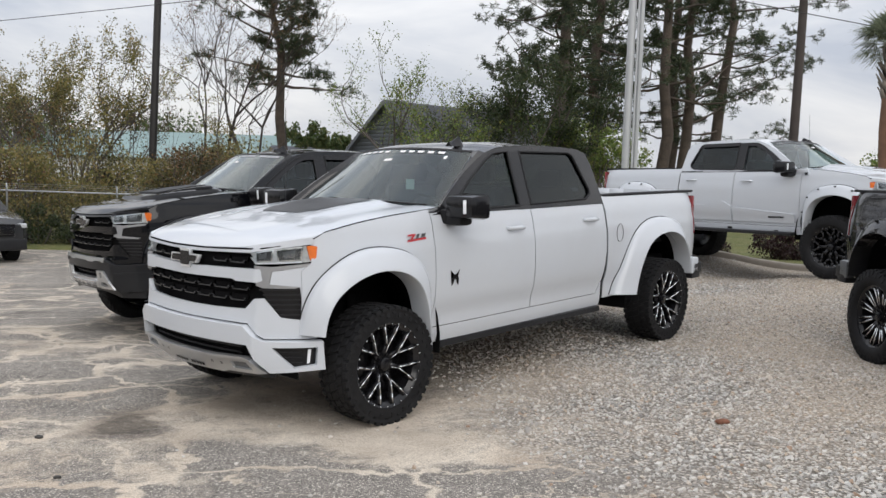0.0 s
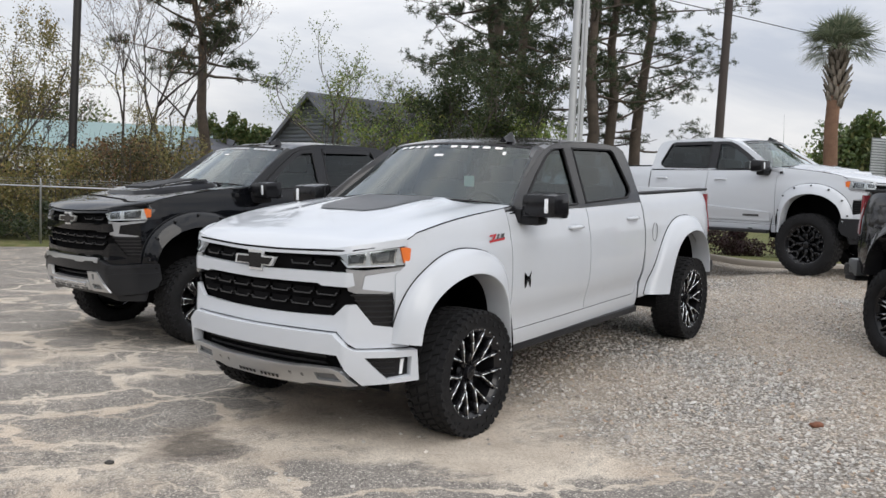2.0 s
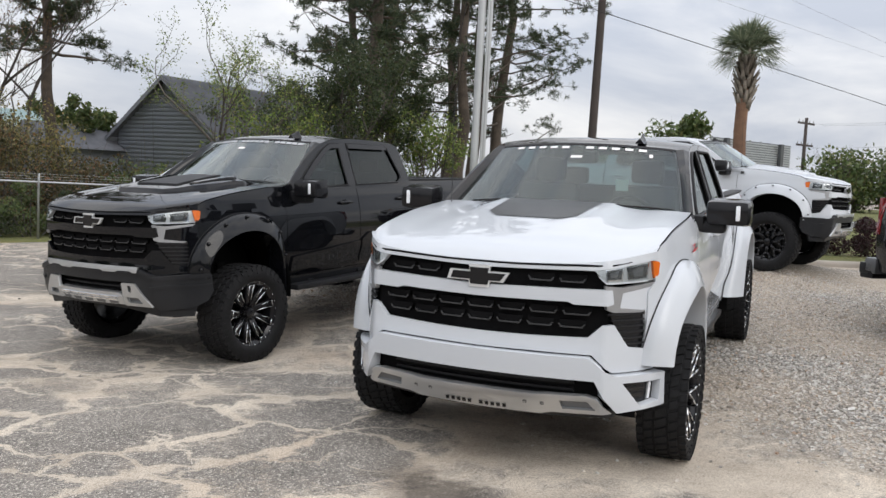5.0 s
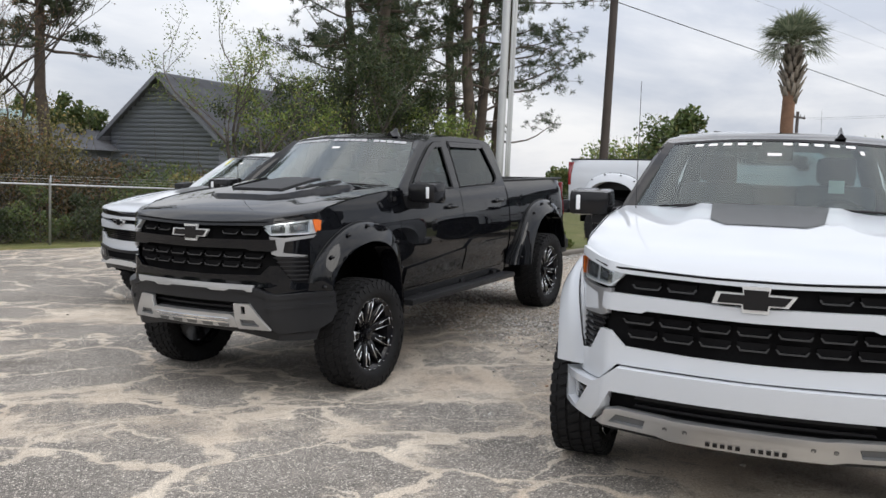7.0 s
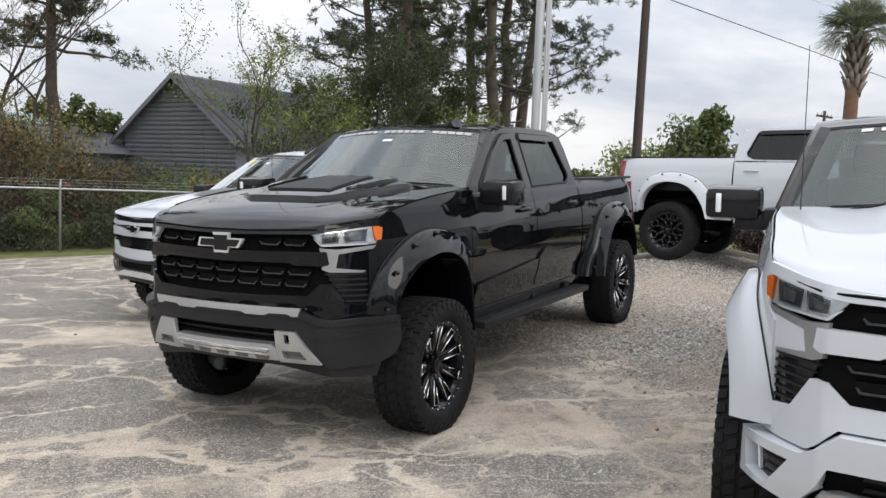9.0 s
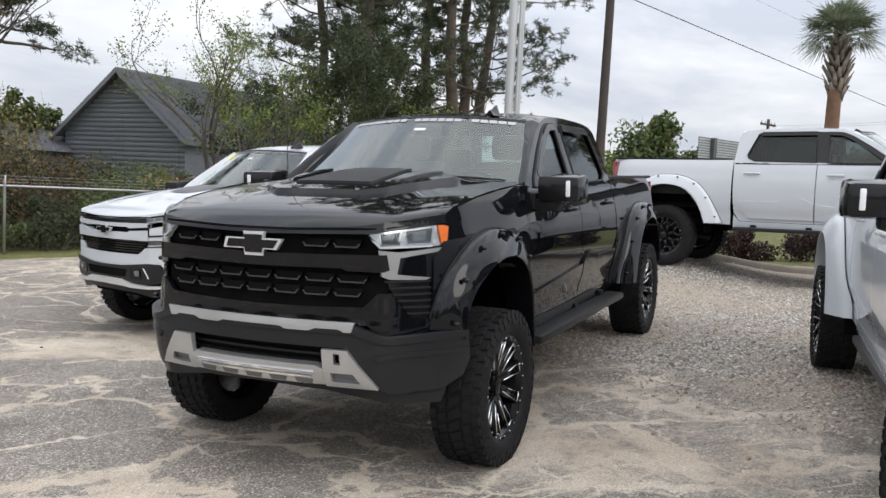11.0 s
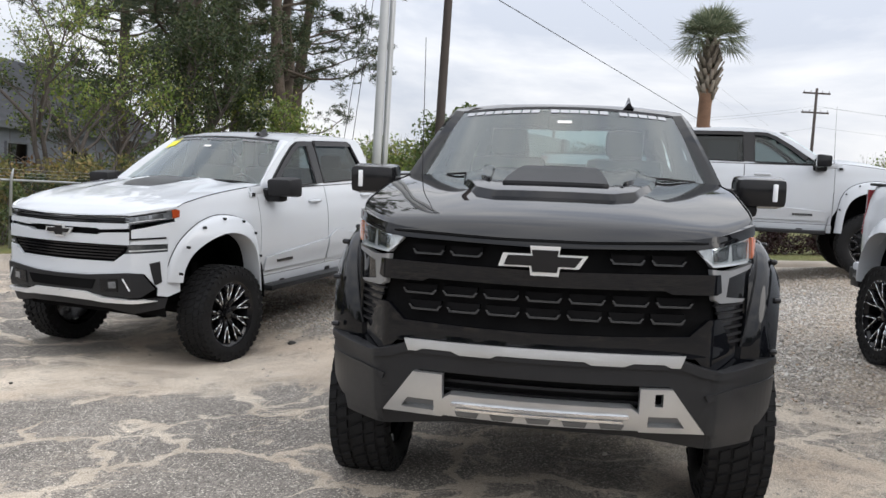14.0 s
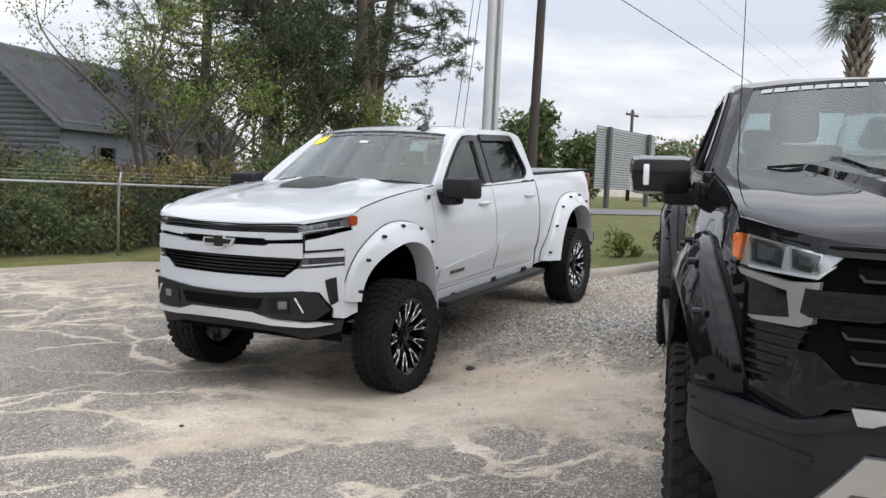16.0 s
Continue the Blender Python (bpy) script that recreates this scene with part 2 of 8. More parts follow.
def panel(loops, shape, du=0.07, dv=0.06, t=0.012, out=(0, 1, 0), mirror=False, cuts=()):
    """A sheet cut to the flat loops (an outline, then holes), laid on the curved surface shape(u, v)."""
    bm = bmesh.new()
    us, vs = [], []
    for loop in loops:
        pv = [bm.verts.new((u, v, 0)) for u, v in loop]
        for a, b in zip(pv, pv[1:] + pv[:1]):
            bm.edges.new((a, b))
        us += [p[0] for p in loop]
        vs += [p[1] for p in loop]
    bmesh.ops.triangle_fill(bm, use_beauty=True, use_dissolve=False, edges=bm.edges[:])
    inner = bm.edges.layers.int.new("inner")
    for e in bm.edges:
        e[inner] = 1 if len(e.link_faces) == 2 else 0
    bm.verts.ensure_lookup_table()
    for lo, hi, d, ax in ((min(us), max(us), du, 0), (min(vs), max(vs), dv, 1)):
        k = max(1, round((hi - lo) / d))
        for i in range(1, k):
            c = lo + (hi - lo) * i / k + 0.00013
            co, no = [0, 0, 0], [0, 0, 0]
            co[ax], no[ax] = c, 1
            bmesh.ops.bisect_plane(bm, geom=bm.verts[:] + bm.edges[:] + bm.faces[:], dist=1e-6, plane_co=co, plane_no=no)
    for c in cuts:
        if min(us) < c < max(us):
            bmesh.ops.bisect_plane(bm, geom=bm.verts[:] + bm.edges[:] + bm.faces[:], dist=1e-6, plane_co=(c, 0, 0), plane_no=(1, 0, 0))
    # leave only the even cuts, not the slanting lines of the first filling
    slant = [e for e in bm.edges if e[inner] and len(e.link_faces) == 2]
    bmesh.ops.dissolve_edges(bm, edges=slant, use_verts=False)
    for v in bm.verts:
        v.co = Vector(shape(v.co.x, v.co.y))
    bm.normal_update()
    if sum((f.normal.dot(Vector(out)) * f.calc_area() for f in bm.faces)) < 0:
        bmesh.ops.reverse_faces(bm, faces=bm.faces[:])
    if t:
        thicken(bm, t)
    if mirror:
        flip_y(bm)
    return bm


def flip_y(bm):
    for v in bm.verts:
        v.co.y = -v.co.y
    bmesh.ops.reverse_faces(bm, faces=bm.faces[:])
    return bm


def grid(shape, nu, nv, m=0):
    bm = bmesh.new()
    vs = [[bm.verts.new(shape(i / nu, j / nv)) for j in range(nv + 1)] for i in range(nu + 1)]
    for i in range(nu):
        for j in range(nv):
            bm.faces.new((vs[i][j], vs[i + 1][j], vs[i + 1][j + 1], vs[i][j + 1])).material_index = m
    return bm


def lerp_table(table, x):
    """Smooth reading of a short table of (x, value): a curve that does not overshoot."""
    if x <= table[0][0]:
        return table[0][1]
    for i in range(len(table) - 1):
        (a, va), (b, vb) = table[i], table[i + 1]
        if x <= b:
            d = (vb - va) / (b - a)

            def slope(j):
                if j < 1 or j > len(table) - 2:
                    return d
                d0 = (table[j][1] - table[j - 1][1]) / (table[j][0] - table[j - 1][0])
                d1 = (table[j + 1][1] - table[j][1]) / (table[j + 1][0] - table[j][0])
                return 0.0 if d0 * d1 <= 0 else 2 * d0 * d1 / (d0 + d1)
            m0, m1, h = slope(i), slope(i + 1), b - a
            u = (x - a) / h
            return va * (2 * u ** 3 - 3 * u * u + 1) + vb * (3 * u * u - 2 * u ** 3) + h * (m0 * (u ** 3 - 2 * u * u + u) + m1 * (u ** 3 - u * u))
    return table[-1][1]


# ---- ground ----
MOUNDS = [(-0.37, 5.85, -0.057, 0.75), (-1.72, 7.10, -0.013, 0.75), (2.18, 8.58, -0.016, 0.75), (0.84, 9.84, 0.035, 0.75), (-2.55, 9.31, -0.052, 0.75), (-3.77, 10.69, -0.016, 0.75), (0.25, 11.79, 0.049, 0.75), (-0.97, 13.17, 0.094, 0.75), (-3.10, 14.00, -0.161, 0.75), (-3.92, 15.65, -0.140, 0.75), (0.24, 15.66, -0.022, 0.75), (-0.58, 17.31, 0.001, 0.75), (7.11, 13.27, 0.178, 0.75), (5.58, 12.24, 0.195, 0.75), (5.03, 16.38, 0.238, 0.75), (3.50, 15.36, 0.254, 0.75), (6.11, 4.20, -0.315, 0.75), (4.27, 4.15, -0.226, 0.75), (6.01, 7.94, -0.216, 0.75), (4.17, 7.89, -0.143, 0.75)]


def ground_z(x, y):
    """The lot falls gently along the row of trucks and rises onto the gravel."""
    u, v = 0.69 * x + 0.724 * y, -0.724 * x + 0.69 * y
    v = max(-8.0, min(22.0, v))
    s = u - (5 + 0.25 * (v - 5))
    s = s if s > 4 else math.log1p(math.exp(min(s * 1.5, 30))) / 1.5
    z = -0.02 - 0.03 * v + 0.22 * math.tanh(0.04 * s / 0.22)
    for mx, my, h, w in MOUNDS:
        z += h * math.exp(-((x - mx) ** 2 + (y - my) ** 2) / (2 * w * w))
    return z


# where sand has drifted over the asphalt (+) and where the asphalt is swept bare (-): x, y, half length, half width, turn, strength
DRIFTS = [(-0.7, 5.3, 3.4, 1.7, 0, 0.62), (1.8, 4.3, 1.7, 1.2, 0, 0.5), (-4.1, 8.25, 1.6, 0.42, -18, 0.75), (-2.25, 9.1, 0.8, 0.5, -60, 0.8), (-5.0, 13.35, 1.0, 0.5, 0, 0.45), (-6.4, 10.3, 1.2, 0.5, -30, 0.55), (-4.6, 9.3, 0.8, 0.3, -20, 0.5), (-3.7, 13.3, 1.7, 0.95, -23, 0.95), (-5.75, 13.05, 0.6, 0.2, -8, 0.6),
          (-1.05, 4.80, 0.52, 0.27, 0, -1.5), (0.1, 4.30, 1.05, 0.32, -5, -2.0), (1.1, 4.55, 0.7, 0.30, 10, -1.2), (-2.15, 6.55, 0.5, 0.6, 0, -0.9), (-1.9, 4.2, 0.25, 0.12, 0, -0.8), (-1.45, 4.22, 0.15, 0.12, 0, -0.8), (-5.2, 12.52, 0.85, 0.27, -30, -1.8), (-4.2, 11.95, 0.32, 0.25, -25, -1.5), (-3.5, 11.9, 0.25, 0.42, 15, -0.9), (-5.1, 15.05, 0.8, 0.5, -23, -0.8), (-6.9, 15.8, 2.2, 2.0, -23, -0.55), (-8, 18, 4, 3, 0, -0.5)]
OIL = [(-2.05, 5.42, 0.24, 0.26, 20, 0.9), (-2.15, 5.75, 0.16, 0.2, 0, 0.5), (-0.9, 6.3, 0.8, 0.35, 30, 0.45), (-2.9, 13.95, 0.22, 0.14, 0, 0.5), (-3.6, 9.7, 0.5, 0.3, 20, 0.3)]


def make_ground_material():
    n = Nodes("lot_surface")
    nt = n.nt
    x, y = n.axis("X"), n.axis("Y")
    u = n.calc("ADD", n.calc("MULTIPLY", x, 0.69), n.calc("MULTIPLY", y, 0.724))
    v = n.calc("ADD", n.calc("MULTIPLY", x, -0.724), n.calc("MULTIPLY", y, 0.69))

    def blob(where, vec):
        m = nt.nodes.new("ShaderNodeMapping")
        m.vector_type = "TEXTURE"
        px, py, rx, ry, turn, amp = where
        m.inputs["Location"].default_value = (px, py, 0)
        m.inputs["Rotation"].default_value = (0, 0, radians(turn))
        m.inputs["Scale"].default_value = (rx, ry, 50)
        nt.links.new(vec, m.inputs["Vector"])
        d = nt.nodes.new("ShaderNodeVectorMath")
        d.operation = "LENGTH"
        nt.links.new(m.outputs[0], d.inputs[0])
        return n.calc("MULTIPLY", n.calc("SUBTRACT", 1.45, d.outputs["Value"], clamp=True), amp)

    def total(rows, vec):
        out = None
        for r in rows:
            b = blob(r, vec)
            out = b if out is None else n.calc("ADD", out, b)
        return out

    # how far onto the gravel
    g = n.calc("SUBTRACT", u, n.calc("MULTIPLY_ADD", v, 0.57, 2.35))
    wob = n.calc("MULTIPLY_ADD", n.noise(0.55, 5, 0.6), 2.6, -1.3)
    wob2 = n.calc("MULTIPLY_ADD", n.noise(4.0, 6, 0.7), 1.6, -0.8)
    gw = n.calc("ADD", n.calc("ADD", g, wob), wob2)
    grit = n.noise(26, 6, 0.75)
    gritty = n.calc("MULTIPLY_ADD", grit, 2.4, -1.2)
    gravel = n.calc("MULTIPLY_ADD", n.calc("ADD", gw, gritty), 1.1, 0.3, clamp=True)
    # asphalt: dark binder with pale and brown aggregate showing through
    A = n.warp(40, 0.01)
    agg, cell = n.voronoi(88, "F1", A), n.voronoi(88, "F1", A, "Color")
    chip, chipc = n.voronoi(44, "F1", n.warp(18, 0.025)), n.voronoi(44, "F1", n.warp(18, 0.025), "Color")
    worn = n.noise(1.1, 6, 0.65)
    bind = n.mix(n.ramp(worn, (0.32, 0.0), (0.68, 1.0)), (0.116, 0.107, 0.097), (0.232, 0.212, 0.189))
    tone = n.ramp(n.axis("X", cell), (0.0, (0.05, 0.046, 0.042)), (0.5, (0.17, 0.155, 0.138)), (0.78, (0.38, 0.345, 0.30)), (1.0, (0.68, 0.62, 0.54)))
    asp = n.mix(n.ramp(agg, (0.30, 1.0), (0.62, 0.0)), bind, tone)
    pale = n.calc("MULTIPLY", n.ramp(chip, (0.10, 1.0), (0.20, 0.0)), n.ramp(n.axis("Y", chipc), (0.66, 0.0), (0.74, 0.8)))
    asp = n.mix(pale, asp, n.mix(n.axis("X", chipc), (0.42, 0.38, 0.33), (0.70, 0.66, 0.60)))
    # sand: fields, drifts and crooked broken cracks filled with it
    W1 = n.warp(1.3, 0.7)
    W2 = n.warp(6.0, 0.22, W1)
    W3 = n.warp(28.0, 0.05, W2)
    S = nt.nodes.new("ShaderNodeVectorMath")
    S.operation = "MULTIPLY"
    nt.links.new(W3, S.inputs[0])
    S.inputs[1].default_value = (0.85, 1.2, 1.0)
    crack = n.voronoi(1.0, "DISTANCE_TO_EDGE", S.outputs[0])
    crack2 = n.voronoi(2.1, "DISTANCE_TO_EDGE", S.outputs[0])
    wid = n.calc("MAXIMUM", n.calc("MULTIPLY_ADD", n.noise(0.9, 5, 0.65), 0.26, -0.085), 0.018)
    vein = n.calc("SUBTRACT", 1.0, n.calc("DIVIDE", crack, wid), clamp=True)
    vein2 = n.calc("MULTIPLY", n.calc("SUBTRACT", 1.0, n.calc("DIVIDE", crack2, 0.042), clamp=True), n.ramp(n.noise(1.3, 4), (0.44, 0.0), (0.54, 1.0)))
    halo = n.calc("SUBTRACT", 1.0, n.calc("DIVIDE", crack, 0.30), clamp=True)
    near = n.calc("SUBTRACT", 1.0, n.calc("DIVIDE", n.calc("ABSOLUTE", n.calc("ADD", gw, 0.9)), 2.3), clamp=True)
    drift = n.calc("MULTIPLY_ADD", n.noise(0.75, 7, 0.66), 1.9, -1.68)
    WB_ = n.warp(2.2, 0.5, n.warp(9, 0.12))
    off = nt.nodes.new("ShaderNodeVectorMath")
    off.operation = "ADD"
    nt.links.new(WB_, off.inputs[0])
    off.inputs[1].default_value = (-0.31, -0.31, 0)
    field = n.calc("ADD", n.calc("MULTIPLY", near, 0.75), drift)
    field = n.calc("ADD", field, total(DRIFTS, off.outputs[0]))
    field = n.calc("ADD", field, n.calc("ADD", n.calc("MULTIPLY", vein, 2.0), n.calc("ADD", n.calc("MULTIPLY", vein2, 1.2), n.calc("MULTIPLY", halo, 0.55))))
    speck = n.calc("ADD", n.calc("MULTIPLY_ADD", n.noise(9, 8, 0.8), 2.3, -1.15), n.calc("MULTIPLY_ADD", n.noise(2.4, 7, 0.75), 2.3, -1.15))
    field = n.calc("ADD", field, n.calc("ADD", speck, n.calc("MULTIPLY_ADD", n.noise(95, 4, 0.8), 2.6, -1.3)))
    sand = n.calc("MULTIPLY_ADD", field, 1.15, 0.13, clamp=True)
    sand = n.calc("MULTIPLY", sand, n.calc("MULTIPLY_ADD", n.ramp(agg, (0.15, 0.0), (0.5, 1.0)), 0.35, 0.65))
    grain = n.noise(300, 3, 0.7)
    sc = n.mix(n.ramp(n.noise(1.6, 7, 0.65), (0.32, 0.0), (0.68, 1.0)), (0.41, 0.345, 0.275), (0.74, 0.66, 0.55))
    sc = n.mix(n.ramp(n.noise(0.6, 4), (0.5, 0.0), (0.68, 0.5)), sc, (0.54, 0.405, 0.29))
    dark_bit = n.calc("MULTIPLY", n.ramp(chip, (0.14, 1.0), (0.26, 0.0)), n.ramp(n.axis("Z", chipc), (0.42, 0.0), (0.55, 0.85)))
    sc = n.mix(dark_bit, sc, (0.15, 0.125, 0.105))
    sc = n.mix(n.calc("MULTIPLY", pale, 0.7), sc, (0.68, 0.63, 0.55))
    sc = n.mix(n.ramp(n.noise(110, 4, 0.75), (0.42, 0.0), (0.62, 0.75)), sc, (0.23, 0.19, 0.15))
    lot = n.mix(sand, asp, sc)
    # fine grit: single dark and pale grains all over the lot
    fine = n.noise(170, 3, 0.85)
    lot = n.mix(n.ramp(fine, (0.30, 0.75), (0.44, 0.0)), lot, (0.055, 0.048, 0.041))
    lot = n.mix(n.ramp(fine, (0.57, 0.0), (0.70, 0.8)), lot, (0.72, 0.655, 0.57))
    # gravel bed between the loose stones
    V = n.warp(14, 0.03)
    st, stc = n.voronoi(48, "F1", V), n.voronoi(48, "F1", V, "Color")
    tone = n.ramp(n.axis("X", stc), (0.0, (0.20, 0.188, 0.172)), (0.35, (0.36, 0.342, 0.318)), (0.7, (0.52, 0.495, 0.46)), (1.0, (0.62, 0.55, 0.47)))
    grv = n.mix(n.ramp(st, (0.32, 0.0), (0.65, 1.0)), tone, (0.085, 0.078, 0.068))
    warm = n.ramp(n.noise(0.4, 5), (0.36, 0.0), (0.58, 1.0))
    grv = n.mix(n.calc("MULTIPLY", warm, n.calc("MULTIPLY_ADD", grit, 1.2, -0.1, clamp=True)), grv, (0.42, 0.345, 0.265))
    col = n.mix(1.0, n.mix(gravel, lot, grv), (1.17, 1.17, 1.17), "MULTIPLY")
    # oil and damp stains
    stain = n.calc("MULTIPLY", n.ramp(n.noise(0.8, 4, 0.6), (0.62, 0.0), (0.74, 1.0)), 0.45)
    stain = n.calc("MAXIMUM", stain, n.calc("MULTIPLY", total(OIL, off.outputs[0]), n.calc("MULTIPLY_ADD", grit, 1.4, 0.2, clamp=True)))
    col = n.mix(n.calc("MINIMUM", stain, 0.8), col, (0.070, 0.058, 0.048))
    h1 = n.calc("MULTIPLY", st, n.calc("MULTIPLY", gravel, -1.2))
    h2 = n.calc("MULTIPLY", agg, n.calc("MULTIPLY_ADD", sand, 0.45, -0.7))
    h = n.calc("ADD", n.calc("ADD", h1, h2), n.calc("MULTIPLY", grain, 0.2))
    nb = n.bump(h, 0.6, 0.012)
    return n.done(col, 0.92, 0.0, nb, Specular_IOR_Level=0.25)


LOT = make_ground_material()


def spread(lo, hi, fine_lo, fine_hi, step):
    """Grid lines: close together in the middle, far apart outside."""
    mid = list(np.arange(fine_lo, fine_hi + 1e-6, step))
    left, right, d = [], [], step
    p = fine_lo
    while p > lo:
        d *= 1.5
        p -= d
        left.append(max(p, lo))
    p, d = fine_hi, step
    while p < hi:
        d *= 1.5
        p += d
        right.append(min(p, hi))
    return left[::-1] + mid + right


def make_ground():
    xs, ys = spread(-900, 900, -16, 16, 0.4), spread(-900, 900, -4, 24, 0.4)
    verts = [(x, y, ground_z(x, y)) for y in ys for x in xs]
    k = len(xs)
    faces = [(j * k + i, j * k + i + 1, (j + 1) * k + i + 1, (j + 1) * k + i) for j in range(len(ys) - 1) for i in range(k - 1)]
    me = bpy.data.meshes.new("ground")
    me.from_pydata(verts, [], faces)
    me.polygons.foreach_set("use_smooth", [True] * len(faces))
    me.materials.append(LOT)
    tagged(new("ground", me), "sandy cracked asphalt lot with grey gravel", "ground", kind="structure")


make_ground()


def stone_material():
    n = Nodes("loose_stone")
    geo = n.nt.nodes.new("ShaderNodeNewGeometry")
    c = n.ramp(geo.outputs["Random Per Island"], (0.0, (0.24, 0.23, 0.215)), (0.25, (0.47, 0.455, 0.43)), (0.6, (0.66, 0.64, 0.60)), (0.85, (0.80, 0.775, 0.735)), (0.97, (0.60, 0.49, 0.38)), (1.0, (0.36, 0.22, 0.14)))
    warm = n.ramp(n.noise(0.4, 5), (0.40, 0.0), (0.60, 0.45))
    c = n.mix(warm, c, (0.50, 0.41, 0.32))
    c = n.mix(n.calc("MULTIPLY", n.noise(90, 4), 0.35), c, (0.18, 0.165, 0.15))
    return n.done(c, 0.9, 0.0, n.bump(n.noise(160, 3), 0.3, 0.003), Specular_IOR_Level=0.25)


STONE = stone_material()
RED_STONE = plain("red_stone", (0.20, 0.085, 0.05), 0.9, 0, 0.3, scale=30, fine=150, bump=0.4)
DARK_STONE = plain("dark_stone", (0.05, 0.047, 0.044), 0.9, 0, 0.3, scale=30, fine=150, bump=0.4)


def scatter_stones(count, seed):
    """Loose crushed stone: small uneven lumps lying on the gravel bed, fewer at its edge."""
    rng = np.random.default_rng(seed)
    base = np.array([(x, y, z) for x in (-1, 1) for y in (-1, 1) for z in (-1, 1)], float) / 1.45
    tri = np.array([(0, 1, 3), (0, 3, 2), (4, 6, 7), (4, 7, 5), (0, 4, 5), (0, 5, 1), (2, 3, 7), (2, 7, 6), (0, 2, 6), (0, 6, 4), (1, 5, 7), (1, 7, 3)])
    pts = []
    while len(pts) < count:
        v = rng.uniform(-1.5, 15.5)
        u = 2.35 + 0.57 * v + rng.uniform(-1.3, 1.0) ** 3 * 1.2 + rng.random() ** 1.5 * 8.5
        x, y = 0.69 * u - 0.724 * v, 0.724 * u + 0.69 * v
        edge = u - (2.35 + 0.57 * v)
        if rng.random() > max(0.07, min(1.0, 0.32 + edge * 0.5)):
            continue
        if kerb_side(x, y) > -0.15 or y < 1.5:
            continue
        pts.append((x, y, ground_z(x, y)))
    pts = np.array(pts)
    size = 0.008 + 0.010 * rng.random(count) ** 1.6 + 0.007 * (rng.random(count) > 0.96)
    a = rng.uniform(0, math.tau, (count, 3))
    verts = np.repeat(base[None], count, 0) * (0.62 + 0.62 * rng.random((count, 8, 1)))
    verts[:, :, 2] *= 0.66
    verts *= (size[:, None] * (0.75 + 0.5 * rng.random((count, 3))))[:, None, :]
    c, s = np.cos(a[:, 0]), np.sin(a[:, 0])
    vx = verts[:, :, 0] * c[:, None] - verts[:, :, 1] * s[:, None]
    vy = verts[:, :, 0] * s[:, None] + verts[:, :, 1] * c[:, None]
    t = 0.7 * np.sin(a[:, 1])
    vz = verts[:, :, 2] * np.cos(t)[:, None] + vx * np.sin(t)[:, None]
    vx = vx * np.cos(t)[:, None] - verts[:, :, 2] * np.sin(t)[:, None]
    verts = np.stack([vx, vy, vz], 2)
    verts += pts[:, None, :]
    verts[:, :, 2] += size[:, None] * 0.25
    faces = (tri[None] + 8 * np.arange(count)[:, None, None]).reshape(-1, 3)
    me = bpy.data.meshes.new("gravel")
    me.from_pydata(verts.reshape(-1, 3).tolist(), [], faces.tolist())
    me.materials.append(STONE)
    tagged(new("gravel", me), "loose grey crushed stone gravel", "gravel", kind="stuff")


# ---- verge: kerb and grass ----
KERB = [(-60, 22.6), (-14, 22.55), (-3.0, 22.45), (-1.6, 21.6), (-0.7, 19.6), (0.2, 17.9), (1.4, 17.0), (2.6, 17.05), (3.7, 17.15), (4.7, 16.72), (6.0, 16.0), (8.5, 14.65), (13, 12.2), (22, 7.4), (60, -12.8)]


def kerb_side(x, y):
    """Positive beyond the kerb line, negative on the lot."""
    for (x0, y0), (x1, y1) in zip(KERB, KERB[1:]):
        if x0 <= x <= x1:
            return y - (y0 + (y1 - y0) * (x - x0) / (x1 - x0))
    return -1.0


def grass_material():
    n = Nodes("grass_turf")
    c = n.mix(n.noise(0.5, 5), (0.085, 0.105, 0.028), (0.19, 0.19, 0.055))
    c = n.mix(n.ramp(n.noise(2.3, 6, 0.65), (0.5, 0.0), (0.68, 1.0)), c, (0.27, 0.22, 0.10))
    c = n.mix(n.calc("MULTIPLY", n.noise(120, 3), 0.45), c, (0.04, 0.055, 0.015))
    return n.done(c, 0.95, 0.0, n.bump(n.noise(90, 4), 0.8, 0.03))


GRASS = grass_material()
CONCRETE = plain("kerb_concrete", (0.32, 0.285, 0.245), 0.85, 0, 0.22, scale=1.2, fine=70, bump=0.3)
ROAD_ASPHALT = plain("road_asphalt", (0.16, 0.16, 0.16), 0.9, 0, 0.15, scale=0.4, fine=40, bump=0.3)


def verge_z(x, y):
    d = max(0.0, kerb_side(x, y))
    bank = 0.35 * min(1.0, max(0.0, d - 6) / 20)
    return ground_z(x, y) + (0.10 if x > -2.5 else 0.035) + bank * (0.4 if x > 0 else 0)


